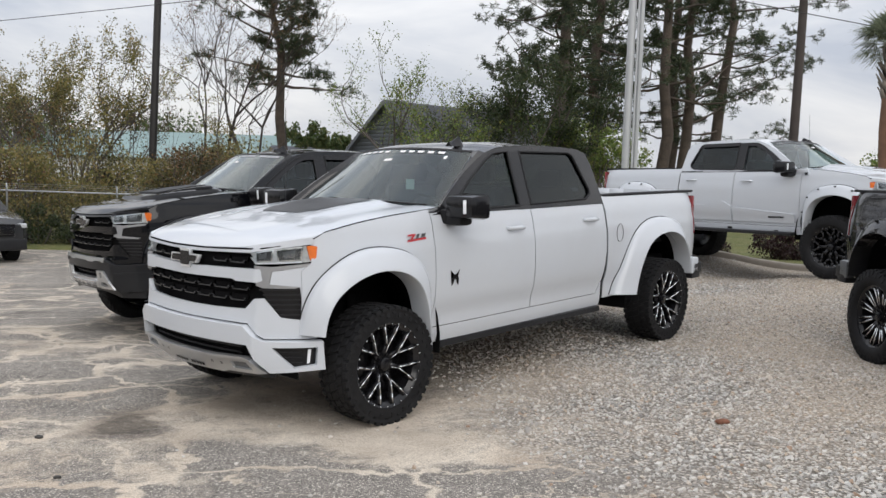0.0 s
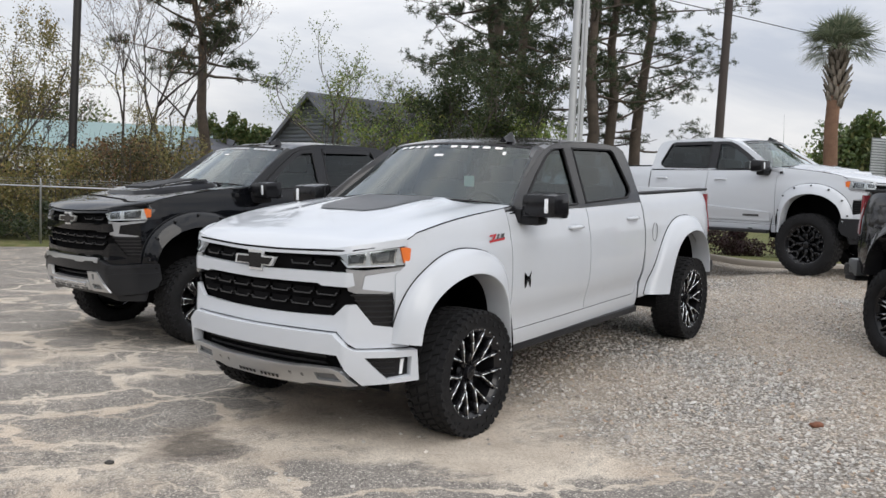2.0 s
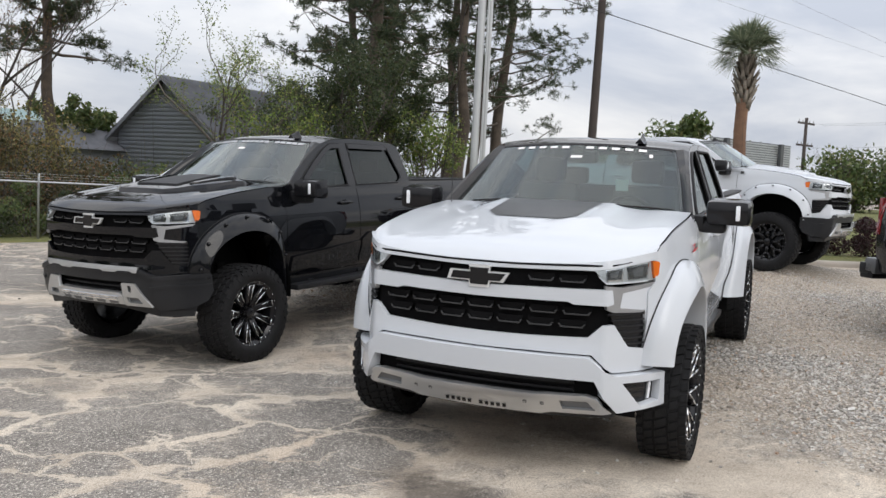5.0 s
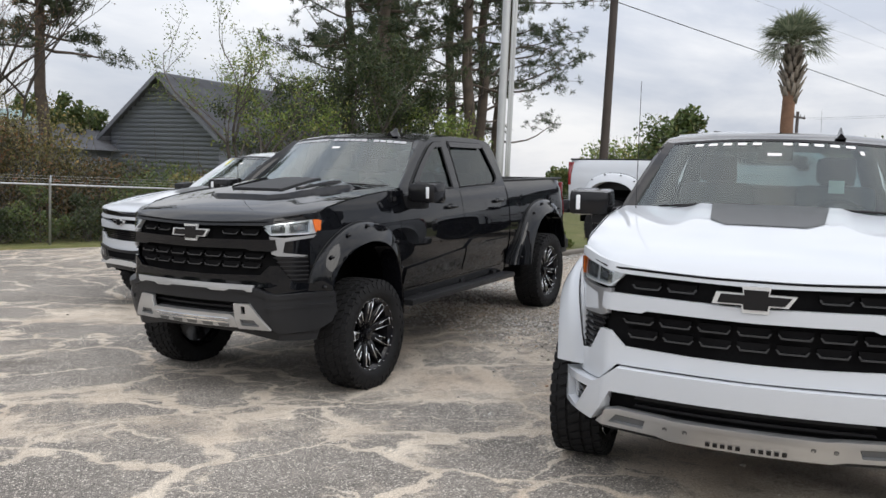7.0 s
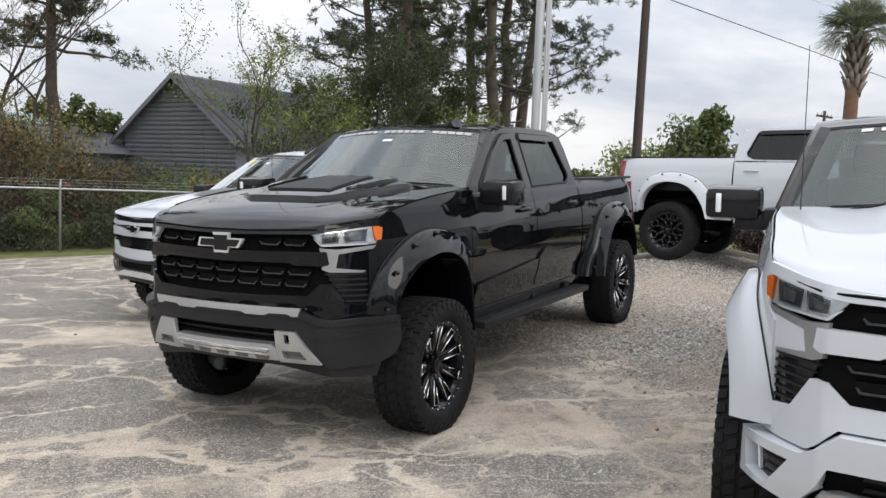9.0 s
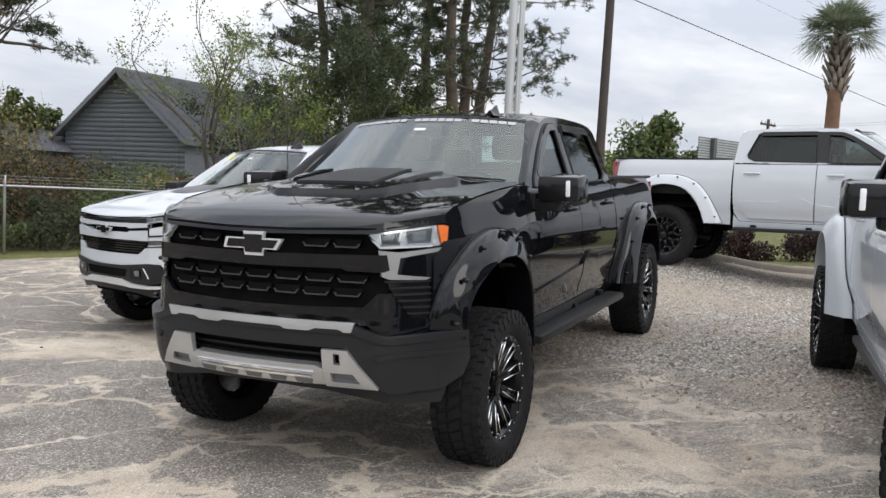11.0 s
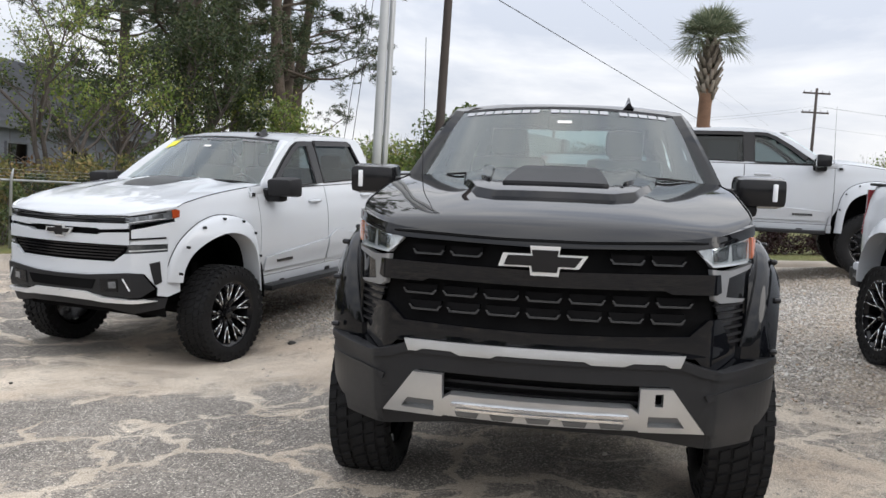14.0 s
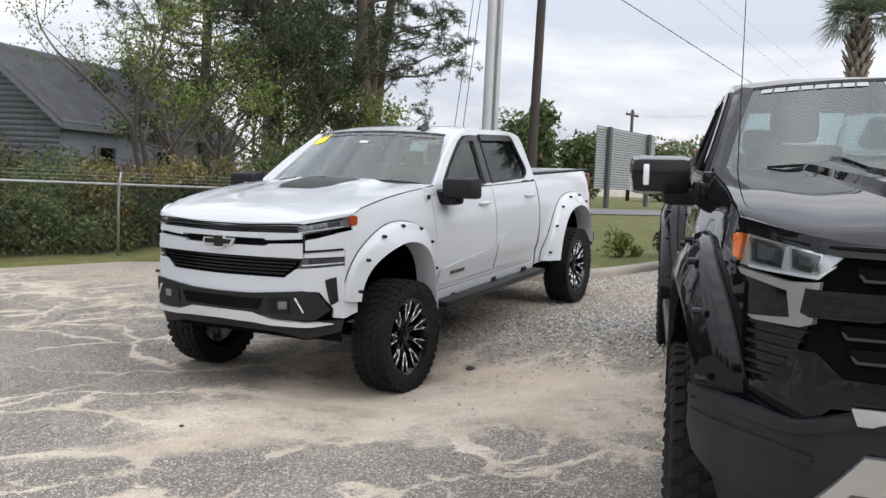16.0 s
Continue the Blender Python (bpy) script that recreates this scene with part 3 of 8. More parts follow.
def make_verge():
    line = []
    for (x0, y0), (x1, y1) in zip(KERB, KERB[1:]):
        k = max(1, int(math.hypot(x1 - x0, y1 - y0) / 0.5)) if abs(x0) < 30 else 6
        line += [(x0 + (x1 - x0) * i / k, y0 + (y1 - y0) * i / k) for i in range(k)]
    line.append(KERB[-1])
    steps = [0.0, 0.07, 0.2, 0.4, 0.8, 1.5, 2.5, 4, 6, 9, 13, 18, 25, 35, 60, 120, 300, 800]
    verts, faces = [], []
    for x, y in line:
        for d in steps:
            yy = y + d
            verts.append((x, yy, verge_z(x, yy) if d > 0 else ground_z(x, y) - 0.03))
    k = len(steps)
    for i in range(len(line) - 1):
        for j in range(k - 1):
            faces.append((i * k + j, (i + 1) * k + j, (i + 1) * k + j + 1, i * k + j + 1))
    me = bpy.data.meshes.new("grass_verge")
    me.from_pydata(verts, [], faces)
    me.polygons.foreach_set("use_smooth", [True] * len(faces))
    me.materials.append(GRASS)
    tagged(new("grass_verge", me), "mown grass verge with worn patches", "grass", kind="structure")
    # the kerb: a rounded concrete edge in front of the grass
    bm = bmesh.new()
    rows = []
    for x, y in line:
        if x < -2.2 or x > 40:
            continue
        g = ground_z(x, y)
        rows.append([bm.verts.new(p) for p in ((x, y - 0.12, g - 0.1), (x, y - 0.115, g + 0.05), (x, y - 0.10, g + 0.092), (x, y - 0.07, g + 0.108), (x, y + 0.08, g + 0.112), (x, y + 0.10, g + 0.07))])
    for a, b in zip(rows, rows[1:]):
        for i in range(5):
            bm.faces.new((a[i], b[i], b[i + 1], a[i + 1]))
    tagged(part("kerb", bm, CONCRETE), "low weathered concrete kerb", "kerb", kind="structure")


make_verge()


def flat_strip(name, pts, w, lift, mat, label, category):
    """A ribbon of paving that follows the ground."""
    bm = bmesh.new()
    rows = []
    fine = []
    for (x0, y0), (x1, y1) in zip(pts, pts[1:]):
        k = max(1, int(math.hypot(x1 - x0, y1 - y0) / 3))
        fine += [(x0 + (x1 - x0) * i / k, y0 + (y1 - y0) * i / k) for i in range(k)]
    fine.append(pts[-1])
    for i, (x, y) in enumerate(fine):
        a, b = fine[max(i - 1, 0)], fine[min(i + 1, len(fine) - 1)]
        d = Vector((b[0] - a[0], b[1] - a[1], 0)).normalized()
        n = Vector((-d.y, d.x, 0))
        row = []
        for s in (-1, -0.33, 0.33, 1):
            px, py = x + n.x * w / 2 * s, y + n.y * w / 2 * s
            row.append(bm.verts.new((px, py, verge_z(px, py) + lift)))
        rows.append(row)
    for a, b in zip(rows, rows[1:]):
        for i in range(3):
            bm.faces.new((a[i], b[i], b[i + 1], a[i + 1]))
    bm.normal_update()
    if sum(f.normal.z for f in bm.faces) < 0:
        bmesh.ops.reverse_faces(bm, faces=bm.faces[:])
    tagged(part(name, bm, mat), label, category, kind="structure")


flat_strip("road", [(4, 60), (20, 33.5), (30, 24), (52, 4)], 6.5, 0.03, ROAD_ASPHALT, "pale grey road beyond the verge", "road")

# ---- plants ----


def leaf_material(name, dark, light, turned=None):
    n = Nodes(name)
    geo = n.nt.nodes.new("ShaderNodeNewGeometry")
    rnd = geo.outputs["Random Per Island"]
    stops = [(0.0, dark), (0.7, light)] + ([(0.92, turned)] if turned else [])
    c = n.ramp(rnd, *stops)
    c = n.mix(n.calc("MULTIPLY", n.noise(1.2, 4), 0.5), c, dark)
    n.done(c, 0.6)
    tl = n.nt.nodes.new("ShaderNodeBsdfTranslucent")
    n.nt.links.new(c, tl.inputs[0])
    mx = n.nt.nodes.new("ShaderNodeMixShader")
    mx.inputs[0].default_value = 0.35
    n.nt.links.new(n.bsdf.outputs[0], mx.inputs[1])
    n.nt.links.new(tl.outputs[0], mx.inputs[2])
    n.nt.links.new(mx.outputs[0], n.nt.nodes["Material Output"].inputs["Surface"])
    return n.mat


PINE_GREEN = leaf_material("pine_needles", (0.022, 0.037, 0.021), (0.074, 0.102, 0.046), (0.13, 0.125, 0.058))
SPRING_GREEN = leaf_material("spring_leaves", (0.075, 0.115, 0.024), (0.22, 0.30, 0.060), (0.32, 0.30, 0.09))
DARK_GREEN = leaf_material("evergreen_leaves", (0.050, 0.080, 0.028), (0.14, 0.19, 0.060), (0.20, 0.19, 0.07))
THICKET = leaf_material("thicket_leaves", (0.026, 0.027, 0.012), (0.110, 0.100, 0.037), (0.24, 0.12, 0.055))
EVERGREEN = leaf_material("dark_evergreen_leaves", (0.022, 0.036, 0.015), (0.065, 0.092, 0.032), (0.10, 0.11, 0.04))
OLIVE = leaf_material("olive_leaves", (0.08, 0.078, 0.028), (0.29, 0.265, 0.088), (0.40, 0.28, 0.11))
RUSSET = leaf_material("russet_leaves", (0.11, 0.055, 0.028), (0.24, 0.14, 0.065), (0.16, 0.15, 0.06))
WINE = leaf_material("wine_red_leaves", (0.022, 0.010, 0.012), (0.060, 0.022, 0.026), (0.05, 0.05, 0.025))
PALM_GREEN = leaf_material("palm_leaves", (0.09, 0.115, 0.075), (0.24, 0.275, 0.17), (0.36, 0.35, 0.25))
BARK = plain("pine_bark", (0.085, 0.066, 0.052), 0.95, 0, 0.4, scale=2.5, fine=24, bump=0.9, bdist=0.03)
GREY_BARK = plain("grey_bark", (0.105, 0.09, 0.08), 0.95, 0, 0.3, scale=3, fine=30, bump=0.6, bdist=0.02)
POLE_WOOD = plain("weathered_pole_wood", (0.062, 0.050, 0.046), 0.9, 0, 0.3, scale=0.8, fine=40, bump=0.5, bdist=0.01)


class Leaves:
    """Collects many small flat leaves and makes one mesh of them."""

    def __init__(self, seed):
        self.rng = np.random.default_rng(seed)
        self.v, self.f, self.n = [], [], 0

    def blades(self, centres, length, width, up=0.0):
        """One thin kite-shaped blade at each centre, turned at random."""
        c = np.asarray(centres, float)
        k = len(c)
        d = self.rng.normal(size=(k, 3))
        d[:, 2] += up
        d /= np.linalg.norm(d, axis=1)[:, None]
        e = np.cross(d, self.rng.normal(size=(k, 3)))
        e /= np.linalg.norm(e, axis=1)[:, None] + 1e-9
        L = (length * (0.6 + 0.8 * self.rng.random(k)))[:, None]
        Wd = (width * (0.6 + 0.8 * self.rng.random(k)))[:, None]
        quad = np.stack([c - d * L / 2, c + e * Wd / 2, c + d * L / 2, c - e * Wd / 2], 1)
        self.add(quad)

    def tufts(self, centres, radius, count, width, droop=0.0):
        """Stars of needles round each centre."""
        c = np.repeat(np.asarray(centres, float), count, 0)
        k = len(c)
        d = self.rng.normal(size=(k, 3))
        d[:, 2] = d[:, 2] * 0.75 + 0.15 - droop
        d /= np.linalg.norm(d, axis=1)[:, None]
        e = np.cross(d, self.rng.normal(size=(k, 3)))
        e /= np.linalg.norm(e, axis=1)[:, None] + 1e-9
        L = (radius * (0.6 + 0.6 * self.rng.random(k)))[:, None]
        quad = np.stack([c, c + d * L * 0.5 + e * width, c + d * L, c + d * L * 0.5 - e * width], 1)
        self.add(quad)

    def add(self, quad):
        k = len(quad)
        self.v.append(quad.reshape(-1, 3))
        self.f.append((np.arange(k * 4).reshape(-1, 4) + self.n))
        self.n += k * 4

    def mesh(self, name, mat):
        me = bpy.data.meshes.new(name)
        me.from_pydata(np.concatenate(self.v).tolist(), [], np.concatenate(self.f).tolist())
        me.materials.append(mat)
        return me


def clump_points(rng, centre, radii, count, shell=0.5):
    d = rng.normal(size=(count, 3))
    d /= np.linalg.norm(d, axis=1)[:, None]
    r = (shell + (1 - shell) * rng.random(count)) ** 0.7
    return np.asarray(centre) + d * r[:, None] * np.asarray(radii)


def pine(x, y, h, base, spread_, seed, lean=(0, 0), r=0.24, label="tall pine with a bare trunk and dark needle clumps", density=1.0, fork=None):
    """A loblolly-like pine: a long bare trunk, crooked limbs high up, needles in ragged clumps."""
    rng = np.random.default_rng(seed)
    z0 = ground_at(x, y) - 0.1
    t = thing("pine_tree", label, "tree", pose(x, y, z0), "pine trees")
    bm = bmesh.new()
    n = 9
    path = [(lean[0] * (k / n) + 0.12 * rng.normal() * (k > 1), lean[1] * (k / n) + 0.12 * rng.normal() * (k > 1), h * k / n) for k in range(n + 1)]
    tube(bm, path, [r * (1.12 if k == 0 else 1) * (1 - 0.75 * k / n) for k in range(n + 1)], 9)
    tips = []
    P = np.array(path)

    def trunk_at(z):
        k = min(n - 1, int(z / h * n))
        u = z / h * n - k
        return P[k] * (1 - u) + P[k + 1] * u

    limbs = int(34 * density)
    starts = list(np.linspace(base, h * 0.98, limbs))
    for i, z in enumerate(starts):
        a = i * 2.4 + rng.normal() * 0.4
        rise = (z - base) / max(0.1, h - base)
        ln = spread_ * (0.35 + 0.8 * rng.random()) * (1.0 - 0.55 * rise)
        p = Vector(trunk_at(z))
        pts = [p]
        d = Vector((math.cos(a), math.sin(a), -0.05 + 0.5 * rise + 0.2 * rng.normal()))
        for k in range(6):
            p = p + d.normalized() * (ln / 6)
            d = d + Vector((0.32 * rng.normal(), 0.32 * rng.normal(), 0.10 + 0.16 * rng.normal()))
            pts.append(p)
        tube(bm, pts, [max(0.012, 0.07 * (1 - 0.5 * rise) * (1 - 0.8 * k / 6)) for k in range(7)], 5, cap=False)
        for k in range(3, 7):
            if rng.random() < 0.2:
                continue
            for _ in range(2 if k < 5 else 3):
                q = pts[k] + Vector(rng.normal(size=3) * np.array([0.34, 0.34, 0.13]) * ln * 0.42) + Vector((0, 0, 0.10))
                tube(bm, [pts[k], (pts[k] + q) / 2 + Vector((0, 0, 0.05)), q], [0.018, 0.012, 0.007], 4, cap=False)
                tips += [(pts[k] * 0.4 + q * 0.6), q]
    part("trunk", bm, BARK, t)
    lv = Leaves(seed + 1)
    c = np.array([tuple(q) for q in tips])
    c = np.concatenate([c + rng.normal(size=c.shape) * q for q in (0.06, 0.12, 0.18)])
    lv.tufts(c, 0.235, 20, 0.0155)
    part("crown", lv.mesh("crown", PINE_GREEN), None, t)
    return t


def ground_at(x, y):
    return verge_z(x, y) if kerb_side(x, y) > 0 else ground_z(x, y)


def branch_tree(x, y, h, seed, name="tree", label="", leaf=None, leaves=0, leaf_size=0.11, r=0.10, stems=1, wide=0.55, mat=None, levels=4):
    """A broadleaf tree grown by forking; leaves, if any, sit round the twigs."""
    rng = random.Random(seed)
    t = thing(name, label, "tree", pose(x, y, ground_at(x, y) - 0.08))
    bm = bmesh.new()
    twigs = []

    def grow(p, d, ln, rad, level):
        pts, q = [p], p
        for k in range(4):
            d = (d + Vector((rng.gauss(0, 0.14), rng.gauss(0, 0.14), rng.gauss(0.04, 0.08)))).normalized()
            q = q + d * ln / 4
            pts.append(q)
        tube(bm, pts, [rad * (1 - 0.45 * k / 4) for k in range(5)], 6 if level < 2 else 4, cap=False)
        if level >= levels - 1:
            twigs.extend(pts[1:])
        if level < levels:
            for _ in range(3 if level < 2 else rng.choice((2, 3))):
                k = rng.choice((2, 3, 4, 4))
                nd = (d + Vector((rng.gauss(0, wide), rng.gauss(0, wide), rng.gauss(0.12, 0.25)))).normalized()
                grow(pts[k], nd, ln * rng.uniform(0.55, 0.8), rad * 0.55 * (1 if k > 2 else 0.9), level + 1)

    for _ in range(stems):
        grow(Vector((rng.gauss(0, 0.12) * (stems > 1), rng.gauss(0, 0.12) * (stems > 1), 0)), Vector((rng.gauss(0, 0.12 if stems == 1 else 0.3), rng.gauss(0, 0.12 if stems == 1 else 0.3), 1)).normalized(), h * 0.42, r, 0)
    part("trunk", bm, mat or GREY_BARK, t)
    if leaves:
        lv = Leaves(seed + 5)
        c = np.array([tuple(q) for q in twigs])
        idx = lv.rng.integers(0, len(c), leaves)
        lv.blades(c[idx] + lv.rng.normal(size=(leaves, 3)) * 0.11, leaf_size, leaf_size * 0.55)
        part("crown", lv.mesh("crown", leaf), None, t)
    return t


def bush(x, y, w, d, h, seed, mat, name="bush", label="", count=2600, leaf=0.10, group="", twiggy=True, z=None):
    """A leafy mass of uneven clumps over a few stems."""
    rng = np.random.default_rng(seed)
    t = thing(name, label, "bush", pose(x, y, (ground_at(x, y) if z is None else z) - 0.04), group)
    lv = Leaves(seed)
    k = max(5, int(w * d * h * 1.6 + 4))
    per = count // k
    bm = bmesh.new()
    for i in range(k):
        hz = h * (0.25 + 0.62 * rng.random())
        shrink = 1 - 0.35 * (hz / h) ** 2
        c = (w / 2 * rng.uniform(-0.85, 0.85) * shrink, d / 2 * rng.uniform(-0.85, 0.85) * shrink, hz)
        rr = min(w, d, h) * rng.uniform(0.18, 0.34)
        lv.blades(clump_points(rng, c, (rr * 1.2, rr * 1.1, rr), per, 0.35), leaf, leaf * 0.6)
        tube(bm, [(c[0] * 0.35, c[1] * 0.35, 0), (c[0] * 0.8, c[1] * 0.8, hz * 0.6), (c[0], c[1], hz + rr * 0.9)], [0.022, 0.014, 0.005], 3, cap=False)
        if twiggy:
            for _ in range(1):
                e = np.array(c) + rng.normal(size=3) * rr * 1.2 + np.array((0, 0, rr * 0.7))
                tube(bm, [c, tuple(e)], [0.008, 0.003], 3, cap=False)
    lv.blades(clump_points(rng, (0, 0, h * 0.28), (w / 2, d / 2, h * 0.3), count // 3, 0.2), leaf, leaf * 0.6)
    part("branchwork", bm, GREY_BARK, t)
    part("foliage", lv.mesh("foliage", mat), None, t)
    return t


# the big pines
for x, y, h, base, sp, seed, lean, r in (
        (4.2, 33.0, 17, 4.4, 5.4, 11, (0.3, 0), 0.30), (9.2, 36.5, 18, 5.6, 4.6, 12, (0.2, 0.3), 0.30), (10.6, 38.5, 18, 4.6, 5.0, 13, (0.3, 0), 0.29),
        (13.2, 42.0, 18, 3.6, 5.4, 14, (0.6, 0.2), 0.33), (7.0, 39.5, 18, 5.2, 5.0, 15, (-0.3, 0), 0.33), (12.0, 46.0, 20, 4.0, 5.4, 16, (0.2, 0), 0.33), (6.4, 45.0, 18, 4.0, 5.2, 17, (0.0, 0), 0.3)):
    pine(x, y, h, base, sp, seed, lean, r, density=1.5 if x < 5 else 1.3 if x < 8 else 0.85)
pine(-6.9, 37.2, 13.5, 6.0, 3.7, 21, (-0.8, 0), 0.27, "tall forked pine with ragged dark crown", 1.35)

# trees behind the fence
for x, y, h, seed, mat, count, size, stems in ((-15.2, 29.5, 7.6, 31, OLIVE, 10500, 0.095, 2), (-13.2, 30.6, 7.2, 32, OLIVE, 7000, 0.09, 2), (-17.4, 30.5, 8.0, 51, OLIVE, 9000, 0.09, 2)):
    branch_tree(x, y, h, seed, "sapling", "slender tree with yellow-green spring leaves", mat, count, size, 0.07, stems, 0.42)
for x, y, h, seed, mat, count in ((-12.2, 28.8, 5.4, 33, THICKET, 6500), (-8.8, 30.4, 3.6, 55, OLIVE, 6500)):
    branch_tree(x, y, h, seed, "small_tree", "small tree with thin dull leaves", mat, count, 0.075, 0.07, 3, 0.5)
DARK_BARK = plain("dark_bark", (0.055, 0.046, 0.040), 0.95, 0, 0.3, scale=3, fine=30, bump=0.6, bdist=0.02)
for x, y, h, seed, stems in ((-8.9, 34.0, 10.6, 34, 1), (-7.7, 33.5, 9.8, 35, 1), (-10.4, 35.5, 9.0, 36, 1), (-8.2, 35.0, 9.6, 57, 1)):
    branch_tree(x, y, h, seed, "bare_tree", "leafless tree with fine dark twigs", RUSSET, 900, 0.07, 0.085, stems, 0.42, DARK_BARK, 5)
branch_tree(-7.2, 46.0, 5.6, 37, "broadleaf_tree", "rounded green tree behind the house", DARK_GREEN, 5200, 0.22, 0.16, 1, 0.6)
branch_tree(-1.3, 27.2, 6.0, 38, "spring_tree", "young tree with sparse fresh green leaves", SPRING_GREEN, 5200, 0.07, 0.075, 3, 0.5)
branch_tree(-0.2, 26.2, 4.6, 39, "spring_tree", "young tree with sparse fresh green leaves", SPRING_GREEN, 1700, 0.10, 0.06, 2, 0.5)
branch_tree(2.1, 29.8, 6.4, 40, "evergreen_tree", "dense dark evergreen tree beside the house", EVERGREEN, 15000, 0.10, 0.12, 3, 0.5)
branch_tree(4.4, 29.5, 4.2, 41, "spring_tree", "young tree with sparse fresh green leaves", SPRING_GREEN, 2600, 0.12, 0.06, 3, 0.5)
branch_tree(6.0, 31.5, 4.0, 42, "spring_tree", "young tree with sparse fresh green leaves", SPRING_GREEN, 2200, 0.12, 0.06, 3, 0.5)
branch_tree(0.6, 28.4, 5.2, 43, "small_tree", "small tree with thin dull leaves", EVERGREEN, 6500, 0.09, 0.08, 3, 0.5)

# the thicket along the fence
rngb = random.Random(5)
xx = -26.0
while xx < 5.5:
    tall = (2.6 if xx < -6.5 else 1.8) * rngb.uniform(0.8, 1.2)
    bush(xx, 24.9 + rngb.uniform(-0.2, 0.4), 2.6, 1.8, tall, rngb.randrange(9999), rngb.choice((THICKET, THICKET, OLIVE, DARK_GREEN, RUSSET) if xx < -5 else (THICKET, OLIVE, DARK_GREEN, DARK_GREEN)), "shrub", "tangled shrub of dull green and brown leaves behind the fence", 3800, 0.085, "thicket shrubs")
    if rngb.random() < 0.75:
        bush(xx + 0.7, 26.9 + rngb.uniform(-0.4, 0.6), 3.0, 2.0, tall * rngb.uniform(1.1, 1.45) * (1 if xx < -6 else 0.8), rngb.randrange(9999), rngb.choice((THICKET, OLIVE, RUSSET, DARK_GREEN)), "shrub", "tangled shrub of dull green and brown leaves behind the fence", 3000, 0.095, "thicket shrubs")
    xx += 1.7
xx = -24.0
while xx < 4.5:
    bush(xx, 23.85 + rngb.uniform(-0.08, 0.12), 1.5, 0.8, rngb.uniform(1.05, 1.5), rngb.randrange(9999), rngb.choice((EVERGREEN, EVERGREEN, DARK_GREEN, EVERGREEN)), "shrub", "low tangled green shrub growing against the fence", 1500, 0.075, "fence shrubs")
    xx += 1.05

# ---- chain-link fence ----


def make_fence():
    f = thing("chain_link_fence", "galvanised chain-link fence with top rail", "fence", pose(0, 23.1, 0))
    zb = lambda x: verge_z(x, 23.1) + 0.02
    zt = lambda x: 0.86 - 0.003 * (x + 6)
    x0, x1 = -32.0, 8.0
    rail = bmesh.new()
    tube(rail, [(x0, 0, zt(x0)), (x1, 0, zt(x1))], 0.022, 8)
    part("top_rail", rail, STEEL, f)
    x = x0 + (-5.92 - x0) % 3.0 - 0.0
    while x < x1:
        bm = bmesh.new()
        tube(bm, [(x, 0, zb(x) - 0.1), (x, 0, zt(x) + 0.02), (x + 0.02, -0.06, zt(x) + 0.20)], [0.027, 0.027, 0.014], 8)
        part("post", bm, STEEL, f)
        x += 3.0
    wires = bmesh.new()
    for dz, dy in ((0.07, -0.02), (0.13, -0.04), (0.19, -0.06)):
        tube(wires, [(x0, dy, zt(x0) + dz), (x1, dy, zt(x1) + dz)], 0.0035, 4)
    part("wire", wires, STEEL, f)
    # mesh of the fence: crossing wires, each a thin three-sided rod
    verts, faces = [], []
    step, rad = 0.15, 0.0013
    k = 0
    ht = 1.38
    for s in (1, -1):
        p = x0 - 1.5
        while p < x1 + 1.5:
            a, b = (p, p + ht) if s > 0 else (p + ht, p)
            q0 = (a, zb(max(x0, min(x1, a))))
            q1 = (b, zt(max(x0, min(x1, b))))
            if min(a, b) >= x0 and max(a, b) <= x1:
                for qx, qz in (q0, q1):
                    for dx, dy in ((-rad * 1.2, -rad), (rad * 1.2, -rad), (0, rad)):
                        verts.append((qx + dx, 0.004 * s + dy, qz))
                for i in range(3):
                    j = (i + 1) % 3
                    faces.append((k + i, k + j, k + 3 + j, k + 3 + i))
                k += 6
            p += step
    me = bpy.data.meshes.new("mesh_wire")
    me.from_pydata(verts, [], faces)
    me.materials.append(plain("dull_fence_wire", (0.15, 0.15, 0.145), 0.7, 0.3, 0.2))
    part("mesh_wire", me, None, f)


make_fence()

# ---- house behind the fence ----
SIDING = plain("grey_blue_siding", (0.205, 0.222, 0.262), 0.7, 0, 0.12, scale=0.8, fine=30, bump=0.15)
SHINGLE = plain("grey_roof_shingle", (0.120, 0.125, 0.142), 0.95, 0, 0.25, scale=1.5, fine=14, bump=0.5, bdist=0.02)
HOUSE_TRIM = plain("house_trim_paint", (0.17, 0.18, 0.205), 0.6, 0, 0.1)
PANE = glass("house_glass", (0.05, 0.06, 0.07), 0.05)


